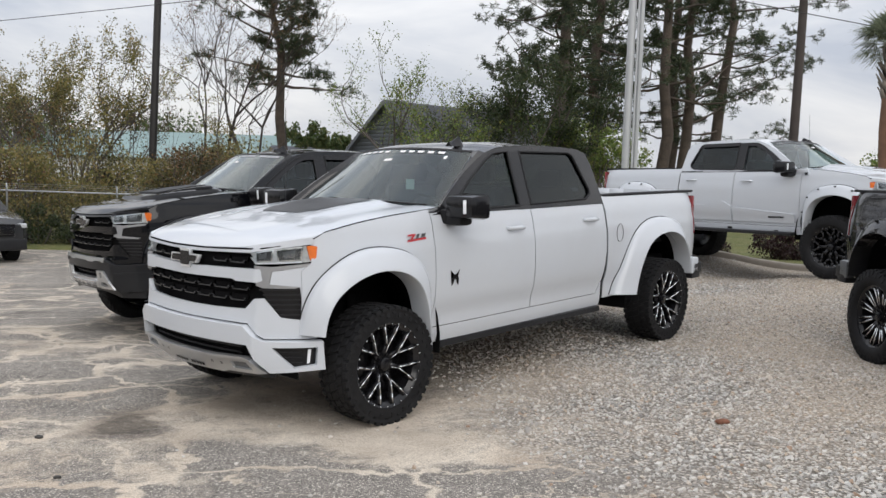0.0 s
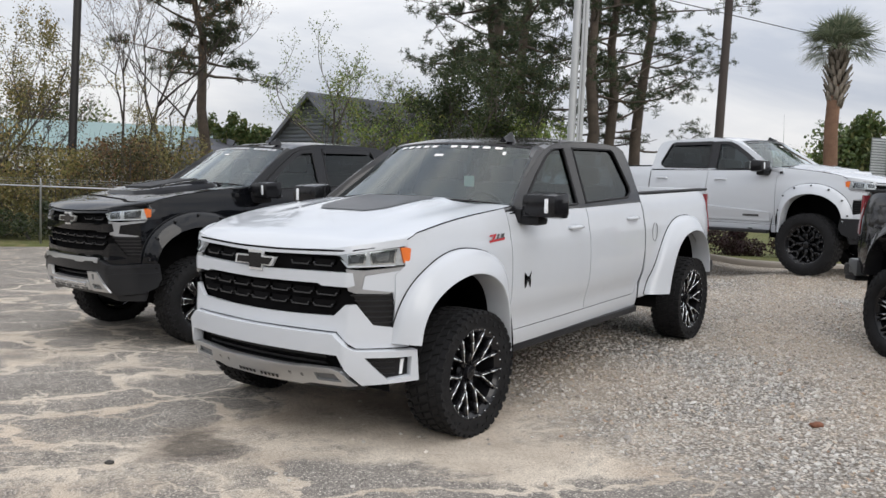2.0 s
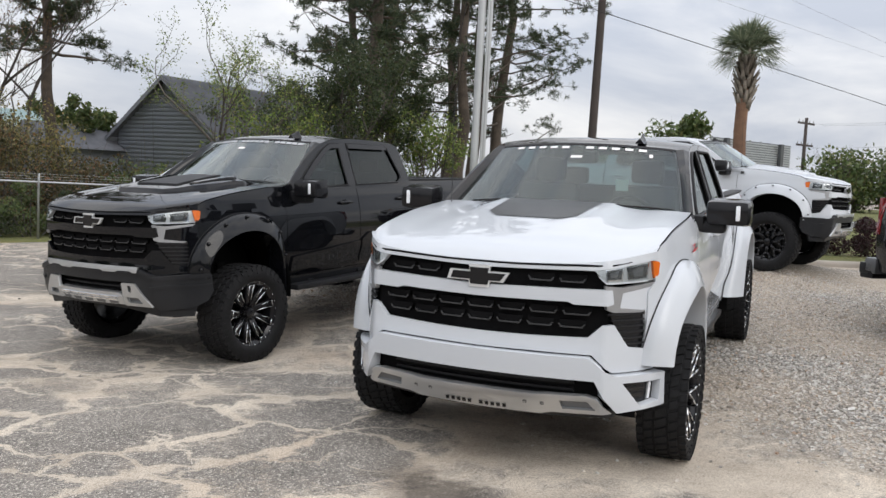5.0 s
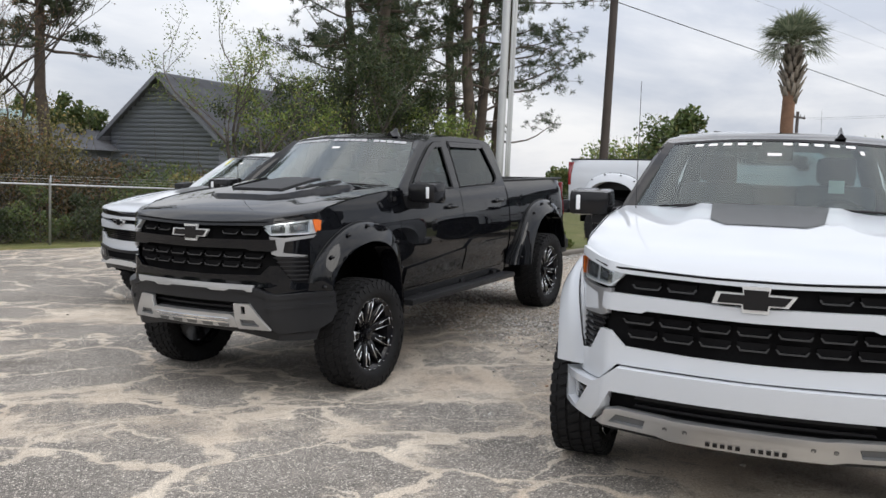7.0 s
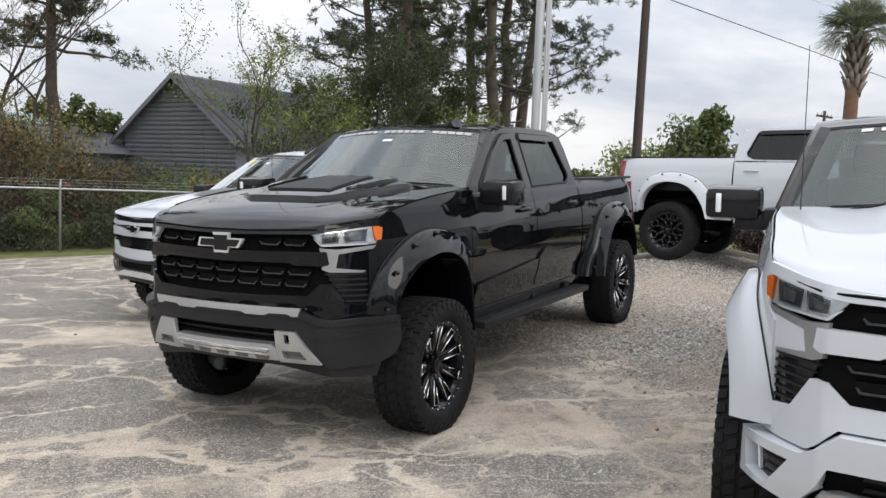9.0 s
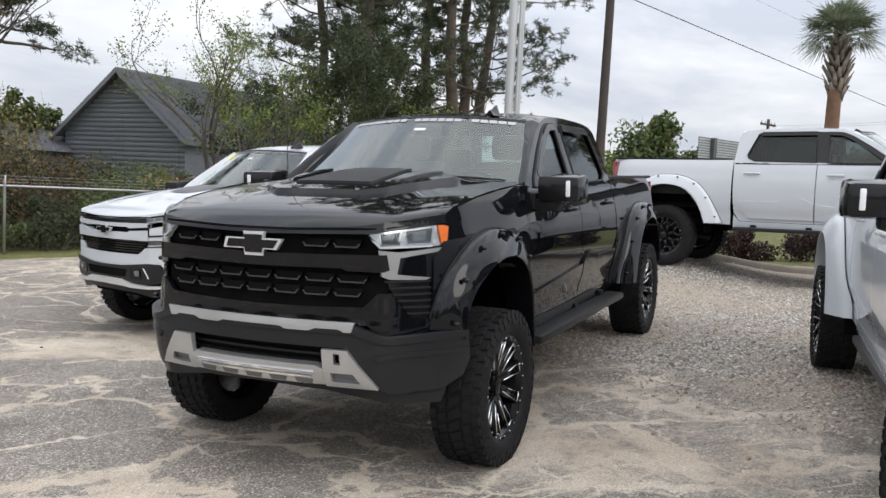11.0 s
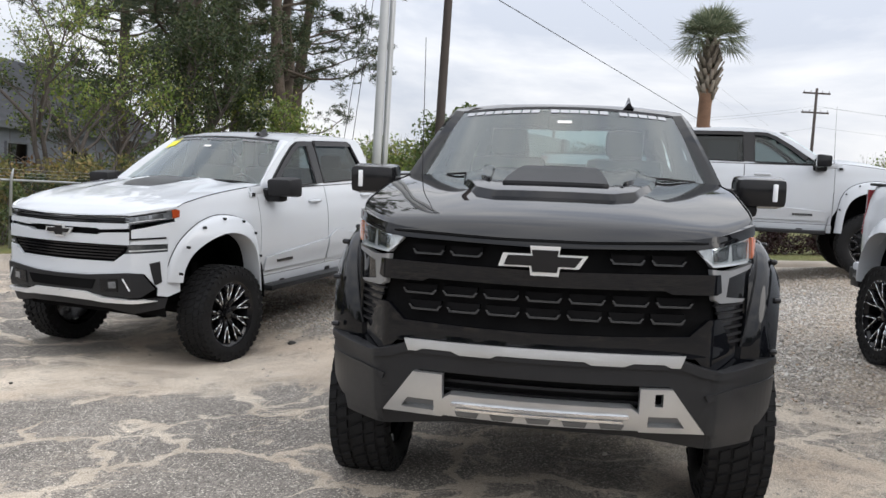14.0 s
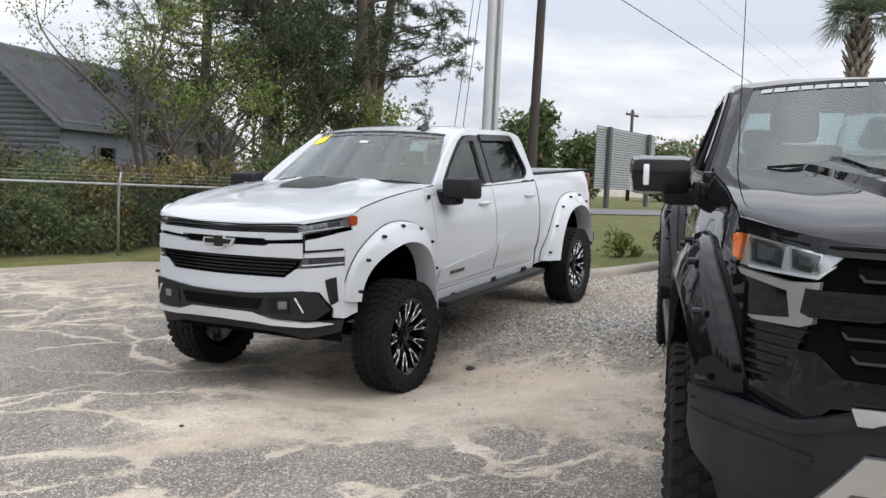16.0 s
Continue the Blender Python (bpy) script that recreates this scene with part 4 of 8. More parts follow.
def make_house():
    h = thing("house", "grey clapboard house with a shingled gable roof", "house", pose(-3.0, 41.4, -0.55, 0, 0, 41.3))
    # x along the ridge, y to the left of it
    L, W2, EZ, AZ = 13.0, 3.5, 3.15, 5.85
    wall = bmesh.new()
    pts = [(-W2 + 0.25, 0), (W2 - 0.25, 0), (W2 - 0.25, EZ + 0.15), (0, AZ - 0.12), (-W2 + 0.25, EZ + 0.15)]
    a = [wall.verts.new((0.3, y, z)) for y, z in pts]
    b = [wall.verts.new((L - 0.3, y, z)) for y, z in pts]
    wall.faces.new(a[::-1])
    wall.faces.new(b)
    for i in range(5):
        wall.faces.new((a[i], a[(i + 1) % 5], b[(i + 1) % 5], b[i]))
    part("wall", wall, SIDING, h)
    # lapped boards on the gable and on the long side
    z = 0.1
    while z < AZ - 0.3:
        half = W2 - 0.25 if z < EZ + 0.15 else (W2 - 0.25) * (AZ - 0.12 - z) / (AZ - 0.27 - EZ)
        half = max(0.05, half - 0.02)
        bm = bmesh.new()
        vs = [bm.verts.new(p) for p in ((0.27, -half, z), (0.27, half, z), (0.292, half - 0.05, z + 0.185), (0.292, -half + 0.05, z + 0.185))]
        bm.faces.new(vs[::-1])
        vs2 = [bm.verts.new(p) for p in ((0.298, -half, z), (0.298, half, z))]
        bm.faces.new((vs[0], vs[1], vs2[1], vs2[0]))
        part("board", bm, SIDING, h)
        if z < EZ - 0.1:
            bm = bmesh.new()
            vs = [bm.verts.new(p) for p in ((0.3, -W2 + 0.22, z), (L - 0.3, -W2 + 0.22, z), (L - 0.3, -W2 + 0.242, z + 0.185), (0.3, -W2 + 0.242, z + 0.185))]
            bm.faces.new(vs)
            part("board", bm, SIDING, h)
        z += 0.19
    n = math.hypot(W2, AZ - EZ)
    for s in (1, -1):
        bm = bmesh.new()
        rows, prev = 17, None
        for k in range(rows):
            # courses of shingle, each stepping down over the one below
            for t, up in ((k / rows, 0.055), ((k + 1) / rows, 0.025)):
                yy, zz = s * W2 * 1.04 * (1 - t), EZ - 0.1 + (AZ - EZ + 0.1) * t + up
                row = [bm.verts.new((-0.15, yy, zz)), bm.verts.new((L + 0.15, yy, zz))]
                if prev:
                    bm.faces.new((prev[0], prev[1], row[1], row[0]))
                prev = row
        part("roof", bm, SHINGLE, h)
        rake = bmesh.new()
        q = [(-0.17, s * W2 * 1.04, EZ - 0.1), (-0.17, 0, AZ + 0.02), (-0.17, 0, AZ - 0.20), (-0.17, s * W2 * 1.04, EZ - 0.30)]
        f = rake.faces.new([rake.verts.new(p) for p in q])
        rake.normal_update()
        if f.normal.x > 0:
            f.normal_flip()
        thicken(rake, 0.05)
        part("rake_board", rake, HOUSE_TRIM, h)
    for s in (1, -1):
        part("fascia", boxes((-0.1, L + 0.1, s * W2 * 1.03 - 0.02, s * W2 * 1.03 + 0.02, EZ - 0.28, EZ - 0.06)), HOUSE_TRIM, h)
    for k in range(5):
        part("gable_louvre", boxes((0.24, 0.285, -0.30 + 0.05 * k, 0.30 - 0.05 * k, AZ - 0.95 + 0.09 * k, AZ - 0.89 + 0.09 * k)), HOUSE_TRIM, h)
    for x in (2.6, 6.4):
        w = part("window", boxes((x - 0.55, x + 0.55, -W2 + 0.18, -W2 + 0.21, 1.0, 2.35)), PANE, h)
        part("window_frame", boxes((x - 0.63, x - 0.55, -W2 + 0.13, -W2 + 0.24, 0.95, 2.42), (x + 0.55, x + 0.63, -W2 + 0.13, -W2 + 0.24, 0.95, 2.42), (x - 0.55, x + 0.55, -W2 + 0.13, -W2 + 0.24, 2.35, 2.42), (x - 0.55, x + 0.55, -W2 + 0.13, -W2 + 0.24, 0.95, 1.02), (x - 0.55, x + 0.55, -W2 + 0.14, -W2 + 0.22, 1.64, 1.70)), HOUSE_TRIM, w)
    vent = bmesh.new()
    tube(vent, [(4.2, -1.5, 4.5), (4.2, -1.5, 5.05)], 0.05, 8)
    part("roof_vent", vent, STEEL, h)
    # lower wing
    wing = bmesh.new()
    for p in (((-3.0, 3.2), (2.4, 3.2), (2.4, 6.8), (-3.0, 6.8)),):
        lo = [wing.verts.new((x, y, 0)) for x, y in p]
        hi = [wing.verts.new((x, y, 2.5)) for x, y in p]
        for i in range(4):
            wing.faces.new((lo[i], lo[(i + 1) % 4], hi[(i + 1) % 4], hi[i]))
    part("wing_wall", wing, SIDING, h)
    wr = bmesh.new()
    vs = [wr.verts.new(p) for p in ((-3.3, 2.6, 2.45), (2.6, 2.6, 2.45), (2.6, 5.0, 3.6), (-3.3, 5.0, 3.6), (2.6, 7.3, 2.45), (-3.3, 7.3, 2.45))]
    wr.faces.new(vs[:4])
    wr.faces.new((vs[3], vs[2], vs[4], vs[5]))
    wr.faces.new((vs[0], vs[3], vs[5]))
    part("wing_roof", wr, SHINGLE, h)


make_house()

# ---- poles, cables, palm, sign ----


def straight_pole(name, label, x, y, h, r0, r1, mat, lean=(0, 0), more=None):
    t = thing(name, label, "pole", pose(x, y, ground_at(x, y) - 0.05))
    bm = bmesh.new()
    tube(bm, [(lean[0] * k / 6, lean[1] * k / 6, h * k / 6) for k in range(7)], [r0 + (r1 - r0) * k / 6 for k in range(7)], 14)
    part("shaft", bm, mat, t)
    return t


wood = straight_pole("utility_pole", "dark weathered wooden utility pole, leaning slightly", 12.13, 29.98, 12, 0.17, 0.13, POLE_WOOD, (0.16, 0))
dark_pole = straight_pole("lamp_pole", "slim dark painted lot pole", -9.77, 28.14, 11, 0.13, 0.11, plain("dark_pole_paint", (0.028, 0.026, 0.025), 0.5, 0.3, 0.2), (0.35, 0))
POLE_STEEL = plain("pale_galvanised_pole", (0.46, 0.47, 0.48), 0.5, 0.35, 0.1, scale=1.5, fine=60)
metal = thing("sign_pole", "pair of tall galvanised steel poles with thin conduit", "pole", pose(5.0, 23.27, ground_at(5.0, 23.27) - 0.05))
for dx, dy, r in ((-0.10, 0, 0.105), (0.17, 0.06, 0.07), (0.05, -0.10, 0.028)):
    bm = bmesh.new()
    tube(bm, [(dx + 0.02 * k / 5, dy, 11.0 * k / 5) for k in range(6)], r, 14)
    part("shaft", bm, POLE_STEEL, metal)

FAR_CABLE = plain("weathered_cable", (0.20, 0.20, 0.21), 0.6, 0, 0.1)


def cable(points, r, name="cable", label="thin black overhead cable", mat=MATT_BLACK):
    bm = bmesh.new()
    (x0, y0, z0), (x1, y1, z1), sag = points
    pts = [(x0 + (x1 - x0) * k / 16, y0 + (y1 - y0) * k / 16, z0 + (z1 - z0) * k / 16 - 4 * sag * (k / 16) * (1 - k / 16)) for k in range(17)]
    tube(bm, pts, r, 5)
    tagged(part(name, bm, mat), label, "cable")


cable(((1.1, 22.5, 7.38), (69, 46.2, 3.3), 0.0), 0.014)
cable(((0.0, 21.9, 6.75), (-40, 42.2, 6.6), 0.15), 0.012)
for dx in (0.0, 0.6):
    cable(((3.6 + dx * 0.4, 22.9, 1.0), (4.9 + dx * 0.2, 23.2, 9.5), 0.0), 0.008, "guy_wire", "thin steel guy wire")

PALM_BARK = plain("palm_bark", (0.185, 0.105, 0.066), 0.9, 0, 0.3, scale=4, fine=22, bump=0.8, bdist=0.02)
PALM_BOOT = plain("palm_leaf_boots", (0.22, 0.19, 0.155), 0.9, 0, 0.3, scale=9, fine=50, bump=0.5)


def make_palm(x, y):
    g = ground_at(x, y)
    t = thing("palm_tree", "cabbage palm with boots below a fan-leaf crown", "palm", pose(x, y, g))
    bm = bmesh.new()
    tube(bm, [(0.05 * math.sin(k * 0.9), 0, (4.4 - g) / 8 * k) for k in range(9)], [0.18, 0.155, 0.145, 0.14, 0.138, 0.135, 0.13, 0.125, 0.10], 14)
    part("trunk", bm, PALM_BARK, t)
    rng = random.Random(3)
    top = 4.50 - g
    z = 3.34 - g
    for k in range(64):
        u = k / 63
        a = k * 2.399
        zz = z + u * (top - z - 0.1)
        rr = 0.15 + 0.12 * math.sin(math.pi * min(1, u * 1.15)) * (1 - 0.3 * u)
        bm = bmesh.new()
        c, s = math.cos(a), math.sin(a)
        base = Vector((c * 0.10, s * 0.10, zz - 0.10))
        tip = Vector((c * (rr + 0.035), s * (rr + 0.035), zz + 0.16 + rng.uniform(-0.04, 0.06)))
        side_ = Vector((-s, c, 0))
        vs = [bm.verts.new(p) for p in (base + side_ * 0.06, base - side_ * 0.06, tip - side_ * 0.028, tip + side_ * 0.028)]
        bm.faces.new(vs)
        bm.normal_update()
        thicken(bm, 0.02)
        part("leaf_boot", bm, PALM_BOOT, t)
    # fan leaves: a stalk and a folded, drooping hand of segments
    for k in range(54):
        a = k * 2.399
        tilt = 1.50 - 1.75 * (k / 53) ** 1.25 + rng.uniform(-0.12, 0.12)
        d = Vector((math.cos(a) * math.cos(tilt), math.sin(a) * math.cos(tilt), math.sin(tilt)))
        o = Vector((0, 0, top - 0.05))
        ln = rng.uniform(0.28, 0.44)
        e = o + d * ln
        bm = bmesh.new()
        tube(bm, [o, o + d * ln * 0.5 + Vector((0, 0, 0.03)), e], [0.016, 0.012, 0.008], 5, cap=False)
        side_ = d.cross(Vector((0, 0, 1)))
        side_ = side_.normalized() if side_.length > 0.05 else Vector((1, 0, 0))
        n = 24
        for j in range(n):
            w = -1.45 + 2.9 * j / (n - 1)
            dd = (d * math.cos(w) + side_ * math.sin(w)).normalized()
            l2 = (0.60 - 0.09 * abs(w)) * rng.uniform(0.85, 1.1)
            mid = e + dd * l2 * 0.55 + Vector((0, 0, -0.02))
            end = e + dd * l2 + Vector((0, 0, -0.06 - 0.16 * rng.random()))
            q = dd.cross(d).normalized() if dd.cross(d).length > 0.05 else Vector((0, 0, 1))
            wv = dd.cross(q).normalized() * 0.013
            b = [bm.verts.new(p) for p in (e, mid + wv, end, mid - wv)]
            bm.faces.new(b)
        part("leaf", bm, PALM_GREEN, t)
    return t


make_palm(8.87, 17.18)


def make_sign(x0, y0, x1, y1):
    d = Vector((x1 - x0, y1 - y0, 0))
    ln = d.length
    t = thing("billboard_sign", "back of a ribbed metal sign on steel posts", "sign", pose(x0, y0, 0, 0, 0, math.degrees(math.atan2(d.y, d.x))))
    n = 24
    for k in range(n):
        z = 1.15 + 3.05 * k / n
        part("rib", boxes((0, ln, -0.02, 0.03, z, z + 3.05 / n * 0.62), bevel=0.008), plain_sign, t)
    part("sheet", boxes((0, ln, 0.03, 0.04, 1.12, 4.22)), plain_sign_dark, t)
    for f in (0.16, 0.84):
        part("post", boxes((f * ln - 0.14, f * ln + 0.14, -0.22, -0.03, ground_at(x0, y0) - 0.2, 4.22)), plain_post, t)
    return t


plain_sign = plain("sign_ribs", (0.42, 0.44, 0.45), 0.5, 0.3, 0.12)
plain_sign_dark = plain("sign_sheet", (0.16, 0.17, 0.18), 0.6, 0.2, 0.1)
plain_post = plain("sign_post_paint", (0.10, 0.105, 0.11), 0.6, 0.3, 0.15)
make_sign(23.5, 38.2, 30.9, 40.9)


def far_pole(x, y, h, ax):
    t = thing("far_utility_pole", "far wooden utility pole with cross-arms", "pole", pose(x, y, ground_at(x, y), 0, 0, ax), "far utility poles")
    bm = bmesh.new()
    tube(bm, [(0, 0, 0), (0, 0, h)], [0.17, 0.12], 8)
    part("shaft", bm, POLE_WOOD, t)
    for z in (h - 0.5, h - 2.2):
        part("cross_arm", boxes((-1.2, 1.2, -0.06, 0.06, z, z + 0.14)), POLE_WOOD, t)
        for dx in (-1.1, -0.5, 0.5, 1.1):
            bm = bmesh.new()
            tube(bm, [(dx, 0, z + 0.12), (dx, 0, z + 0.34)], [0.045, 0.03], 6)
            part("insulator", bm, STEEL, t)
    return t


far_pole(44.8, 55.4, 7.5 - ground_at(44.8, 55.4), 20)
far_pole(66.6, 44.7, 11.2, -40)
for z, o in ((9.6, 0), (9.6, 1.6), (7.8, 0.8)):
    cable(((44.8 + o, 55.4, z - 2.6), (66.6 + o, 44.7, z + 0.5), 0.5), 0.008, mat=FAR_CABLE)
    cable(((66.6 + o, 44.7, z + 0.5), (120, 20, z + 1.0), 0.8), 0.008, mat=FAR_CABLE)
for p, q in (((17.3, 28.5, 8.3), (40.0, 39.0, 8.6)), ((22.5, 31.5, 9.6), (32.1, 34.4, 8.7))):
    d = Vector(q) - Vector(p)
    cable((tuple(Vector(p) - d * 0.4), tuple(Vector(p) + d * 3), 0.0), 0.005, mat=FAR_CABLE)

for k, (x, y, h, w) in enumerate(((30.7, 52.0, 6.3, 4.3), (31.9, 51.9, 7.3, 2.4), (24.7, 56.1, 2.4, 2.4), (35.4, 51.2, 4.9, 3.2), (46, 52, 4.5, 6), (50, 50, 4.2, 6), (36, 66, 5, 8), (60, 58, 5.5, 9), (70, 66, 6, 10), (58, 36, 3.6, 5), (64, 30, 4, 6), (75, 25, 5, 9), (85, 45, 6, 10), (33, 56, 4.2, 4), (-30, 60, 7, 10), (-38, 48, 7, 9), (-22, 66, 6.5, 9), (-46, 60, 8, 12))):
    bush(x, y, w, w * 0.8, h, 200 + k, DARK_GREEN if k % 3 or k < 4 else SPRING_GREEN, "far_tree", "rounded green tree in the distance", 3000, 0.34, "far trees", twiggy=False)

# hedges and weeds on the verge
for k, (x, y) in enumerate(((7.0, 17.5), (8.1, 16.9), (9.9, 16.0), (11.0, 15.4), (12.1, 14.8), (13.3, 14.2), (5.4, 17.9))):
    bush(x, y, 1.45, 0.85, 0.80, 300 + k, WINE, "hedge", "low clipped wine-red hedge on the verge", 3200, 0.055, "verge hedges", twiggy=False)
for k, (x, y) in enumerate(((4.7, 17.6), (5.0, 17.35), (4.0, 18.4), (1.9, 18.2), (2.4, 18.4))):
    bush(x, y, 0.7, 0.6, 0.55, 320 + k, SPRING_GREEN, "weed_clump", "loose pale green weeds by the kerb", 500, 0.07, "weeds")

# ---- low teal-roofed building far behind the trees ----
TEAL = plain("teal_metal_roof", (0.22, 0.32, 0.31), 0.5, 0.2, 0.1)
PALE_WALL = plain("pale_wall_paint", (0.55, 0.56, 0.55), 0.8, 0, 0.1)


def make_far_building(x, y, w, d, h, rot, roof, label):
    t = thing("far_building", label, "building", pose(x, y, ground_at(x, y), 0, 0, rot))
    part("wall", boxes((-w / 2, w / 2, -d / 2, d / 2, 0, h)), PALE_WALL, t)
    bm = bmesh.new()
    a = [bm.verts.new(p) for p in ((-w / 2 - 0.5, -d / 2 - 0.5, h), (w / 2 + 0.5, -d / 2 - 0.5, h), (w / 2 + 0.5, d / 2 + 0.5, h), (-w / 2 - 0.5, d / 2 + 0.5, h), (-w / 2 - 0.5, 0, h + d * 0.22), (w / 2 + 0.5, 0, h + d * 0.22))]
    for f in ((0, 1, 5, 4), (2, 3, 4, 5), (0, 4, 3), (1, 2, 5)):
        bm.faces.new([a[i] for i in f])
    part("roof", bm, roof, t)
    for k in range(5):
        xx = -w / 2 + w * (k + 0.5) / 5
        part("window", boxes((xx - 0.6, xx + 0.6, -d / 2 - 0.03, -d / 2 + 0.02, 0.9, 2.1)), PANE, t)


make_far_building(-19, 62, 22, 9, 2.9, 4, TEAL, "long low building with a teal metal roof")
make_far_building(62, 54, 9, 6, 2.6, -30, PALE_WALL, "pale low building far across the road")

# ---- behind the camera: unseen plain wall and row of trees, added to darken reflections ----
tagged(part("unseen_wall_south", boxes((-45, 45, -24.4, -24.0, -0.3, 1.7)), plain("plain_wall_paint", (0.20, 0.19, 0.18), 0.85, 0, 0.2, scale=0.5, fine=20, bump=0.2)), "unseen plain grey-brown wall added behind the camera for reflections", "wall", kind="structure")
for k in range(13):
    x = -44 + k * 7.2
    bush(x, -30 - (k % 3) * 4, 7, 5, 3.4 + 0.6 * (k * 37 % 5), 400 + k, DARK_GREEN if k % 2 else PINE_GREEN, "unseen_back_tree", "unseen dark green tree added beyond the wall for reflections", 1400, 0.5, "back trees", twiggy=False)
for k in range(6):
    bush(-38 - (k % 2) * 4, -18 + k * 7.5, 5, 5, 3.6 + 0.6 * (k * 31 % 4), 430 + k, DARK_GREEN, "unseen_side_tree", "unseen dark green tree added beside the lot for reflections", 1400, 0.45, "back trees", twiggy=False)
# ---- pickup trucks ----
# A truck stands on its own axes: x forward from the front axle, y to its left, z up from the ground.
WB = 3.745
FRONT = 0.08  # the front axle, forward of the origin
NARROW = 0.95  # how much slimmer the nose is than the doors
PROF = [(0.42, -0.10), (0.50, -0.066), (0.57, -0.050), (0.62, -0.047), (0.68, -0.044), (0.73, -0.030), (0.79, -0.010), (0.85, 0.000), (0.92, 0.006), (1.0, 0.009), (1.16, 0.005), (1.22, -0.001), (1.27, -0.013), (1.31, -0.019), (1.36, -0.028), (1.43, -0.052), (1.5, -0.085), (1.56, -0.13)]


def side_y(x):
    y = 0.985 if x > -1 else 0.985 - 0.035 * min(1.0, (-x - 1) / 2.0)
    if x > 0.35:
        y -= 0.25 * ((x - 0.35) / 0.55) ** 2
    k = max(0.0, min(1.0, (x + 0.35) / 0.85))
    y *= 1 - (1 - NARROW) * k * k * (3 - 2 * k)
    if x < -4.3:
        y -= 0.07 * ((-4.3 - x) / 0.32) ** 2
    return y


def side(x, z):
    return x, side_y(x) + lerp_table(PROF, z), z


def nose_x(y):
    a = min(abs(y), 0.985)
    return 0.98 - 0.08 * (a / 0.735) ** 2 if a < 0.735 else 0.35 + 0.55 * math.sqrt((0.985 - a) / 0.25)


NOSE_PROF = [(0.40, -0.08), (0.47, -0.045), (0.56, -0.012), (0.66, 0.0), (0.78, 0.004), (0.86, -0.006), (1.0, -0.012), (1.15, -0.02), (1.24, -0.03), (1.32, -0.06)]


def nose(push=0.0, wide=NARROW):
    """The curved front of the truck over (y, z). wide: how far its corners reach out."""
    def shape(y, z):
        fade = 1 - (abs(y) / 0.97) ** 6
        n = 1 if abs(y) < 0.735 else max(0.2, (0.985 - abs(y)) / 0.25) ** 0.5
        sy = (abs(y) - 0.735) / 0.25 if abs(y) > 0.735 else 0
        k = max(0.0, min(1.0, (abs(y) - 0.60) / 0.35))
        w = NARROW + (wide - NARROW) * k * k * (3 - 2 * k)
        return nose_x(y) + lerp_table(NOSE_PROF, z) * fade + push * n, w * y + math.copysign(1.0, y) * push * 0.8 * max(0, sy), z
    return shape


CORNER_CUTS = [s * (0.742 + 0.0172 * k) for k in range(14) for s in (1, -1)]


def soften(bm, t):
    """Rounds the outer rim of a moulded piece."""
    if t >= 0.03:
        bm.normal_update()
        rim = [e for e in bm.edges if len(e.link_faces) == 2 and e.calc_face_angle(0) > 1.0 and max(f.normal.x for f in e.link_faces) > 0.25]
        bmesh.ops.bevel(bm, geom=rim, offset=0.006, segments=2, affect="EDGES", profile=0.5, clamp_overlap=True)
    return bm


def both(loop):
    """A loop given for the left half, from the top middle round to the bottom middle, closed with its mirror image."""
    return list(loop) + [(-y, z) for y, z in reversed(loop) if abs(y) > 1e-6]


def smooth_line(pts, n=4):
    """A Catmull-Rom curve through flat points."""
    out = []
    for i in range(len(pts) - 1):
        p0, p1, p2, p3 = pts[max(i - 1, 0)], pts[i], pts[i + 1], pts[min(i + 2, len(pts) - 1)]
        for k in range(n):
            t = k / n
            out.append(tuple(0.5 * (2 * b + (c - a) * t + (2 * a - 5 * b + 4 * c - d) * t * t + (3 * b - a - 3 * c + d) * t ** 3) for a, b, c, d in zip(p0, p1, p2, p3)))
    out.append(tuple(pts[-1]))
    return out


FLARE_F = ([(0.60, 0.71), (0.57, 0.90), (0.48, 1.06), (0.31, 1.18), (0.10, 1.237), (-0.12, 1.225), (-0.30, 1.16), (-0.41, 1.04), (-0.46, 0.85), (-0.485, 0.50)],
           [(0.51, 0.70), (0.485, 0.82), (0.41, 0.945), (0.26, 1.045), (0.08, 1.085), (-0.10, 1.07), (-0.24, 1.01), (-0.33, 0.91), (-0.38, 0.75), (-0.405, 0.50)])
FLARE_R = ([(0.84, 0.57), (0.74, 0.78), (0.61, 1.0), (0.45, 1.16), (0.25, 1.245), (0.0, 1.27), (-0.22, 1.24), (-0.40, 1.14), (-0.50, 0.98), (-0.55, 0.80), (-0.57, 0.66)],
           [(0.62, 0.56), (0.56, 0.74), (0.47, 0.90), (0.36, 1.02), (0.20, 1.095), (0.0, 1.12), (-0.18, 1.095), (-0.32, 1.02), (-0.41, 0.90), (-0.45, 0.78), (-0.46, 0.66)])


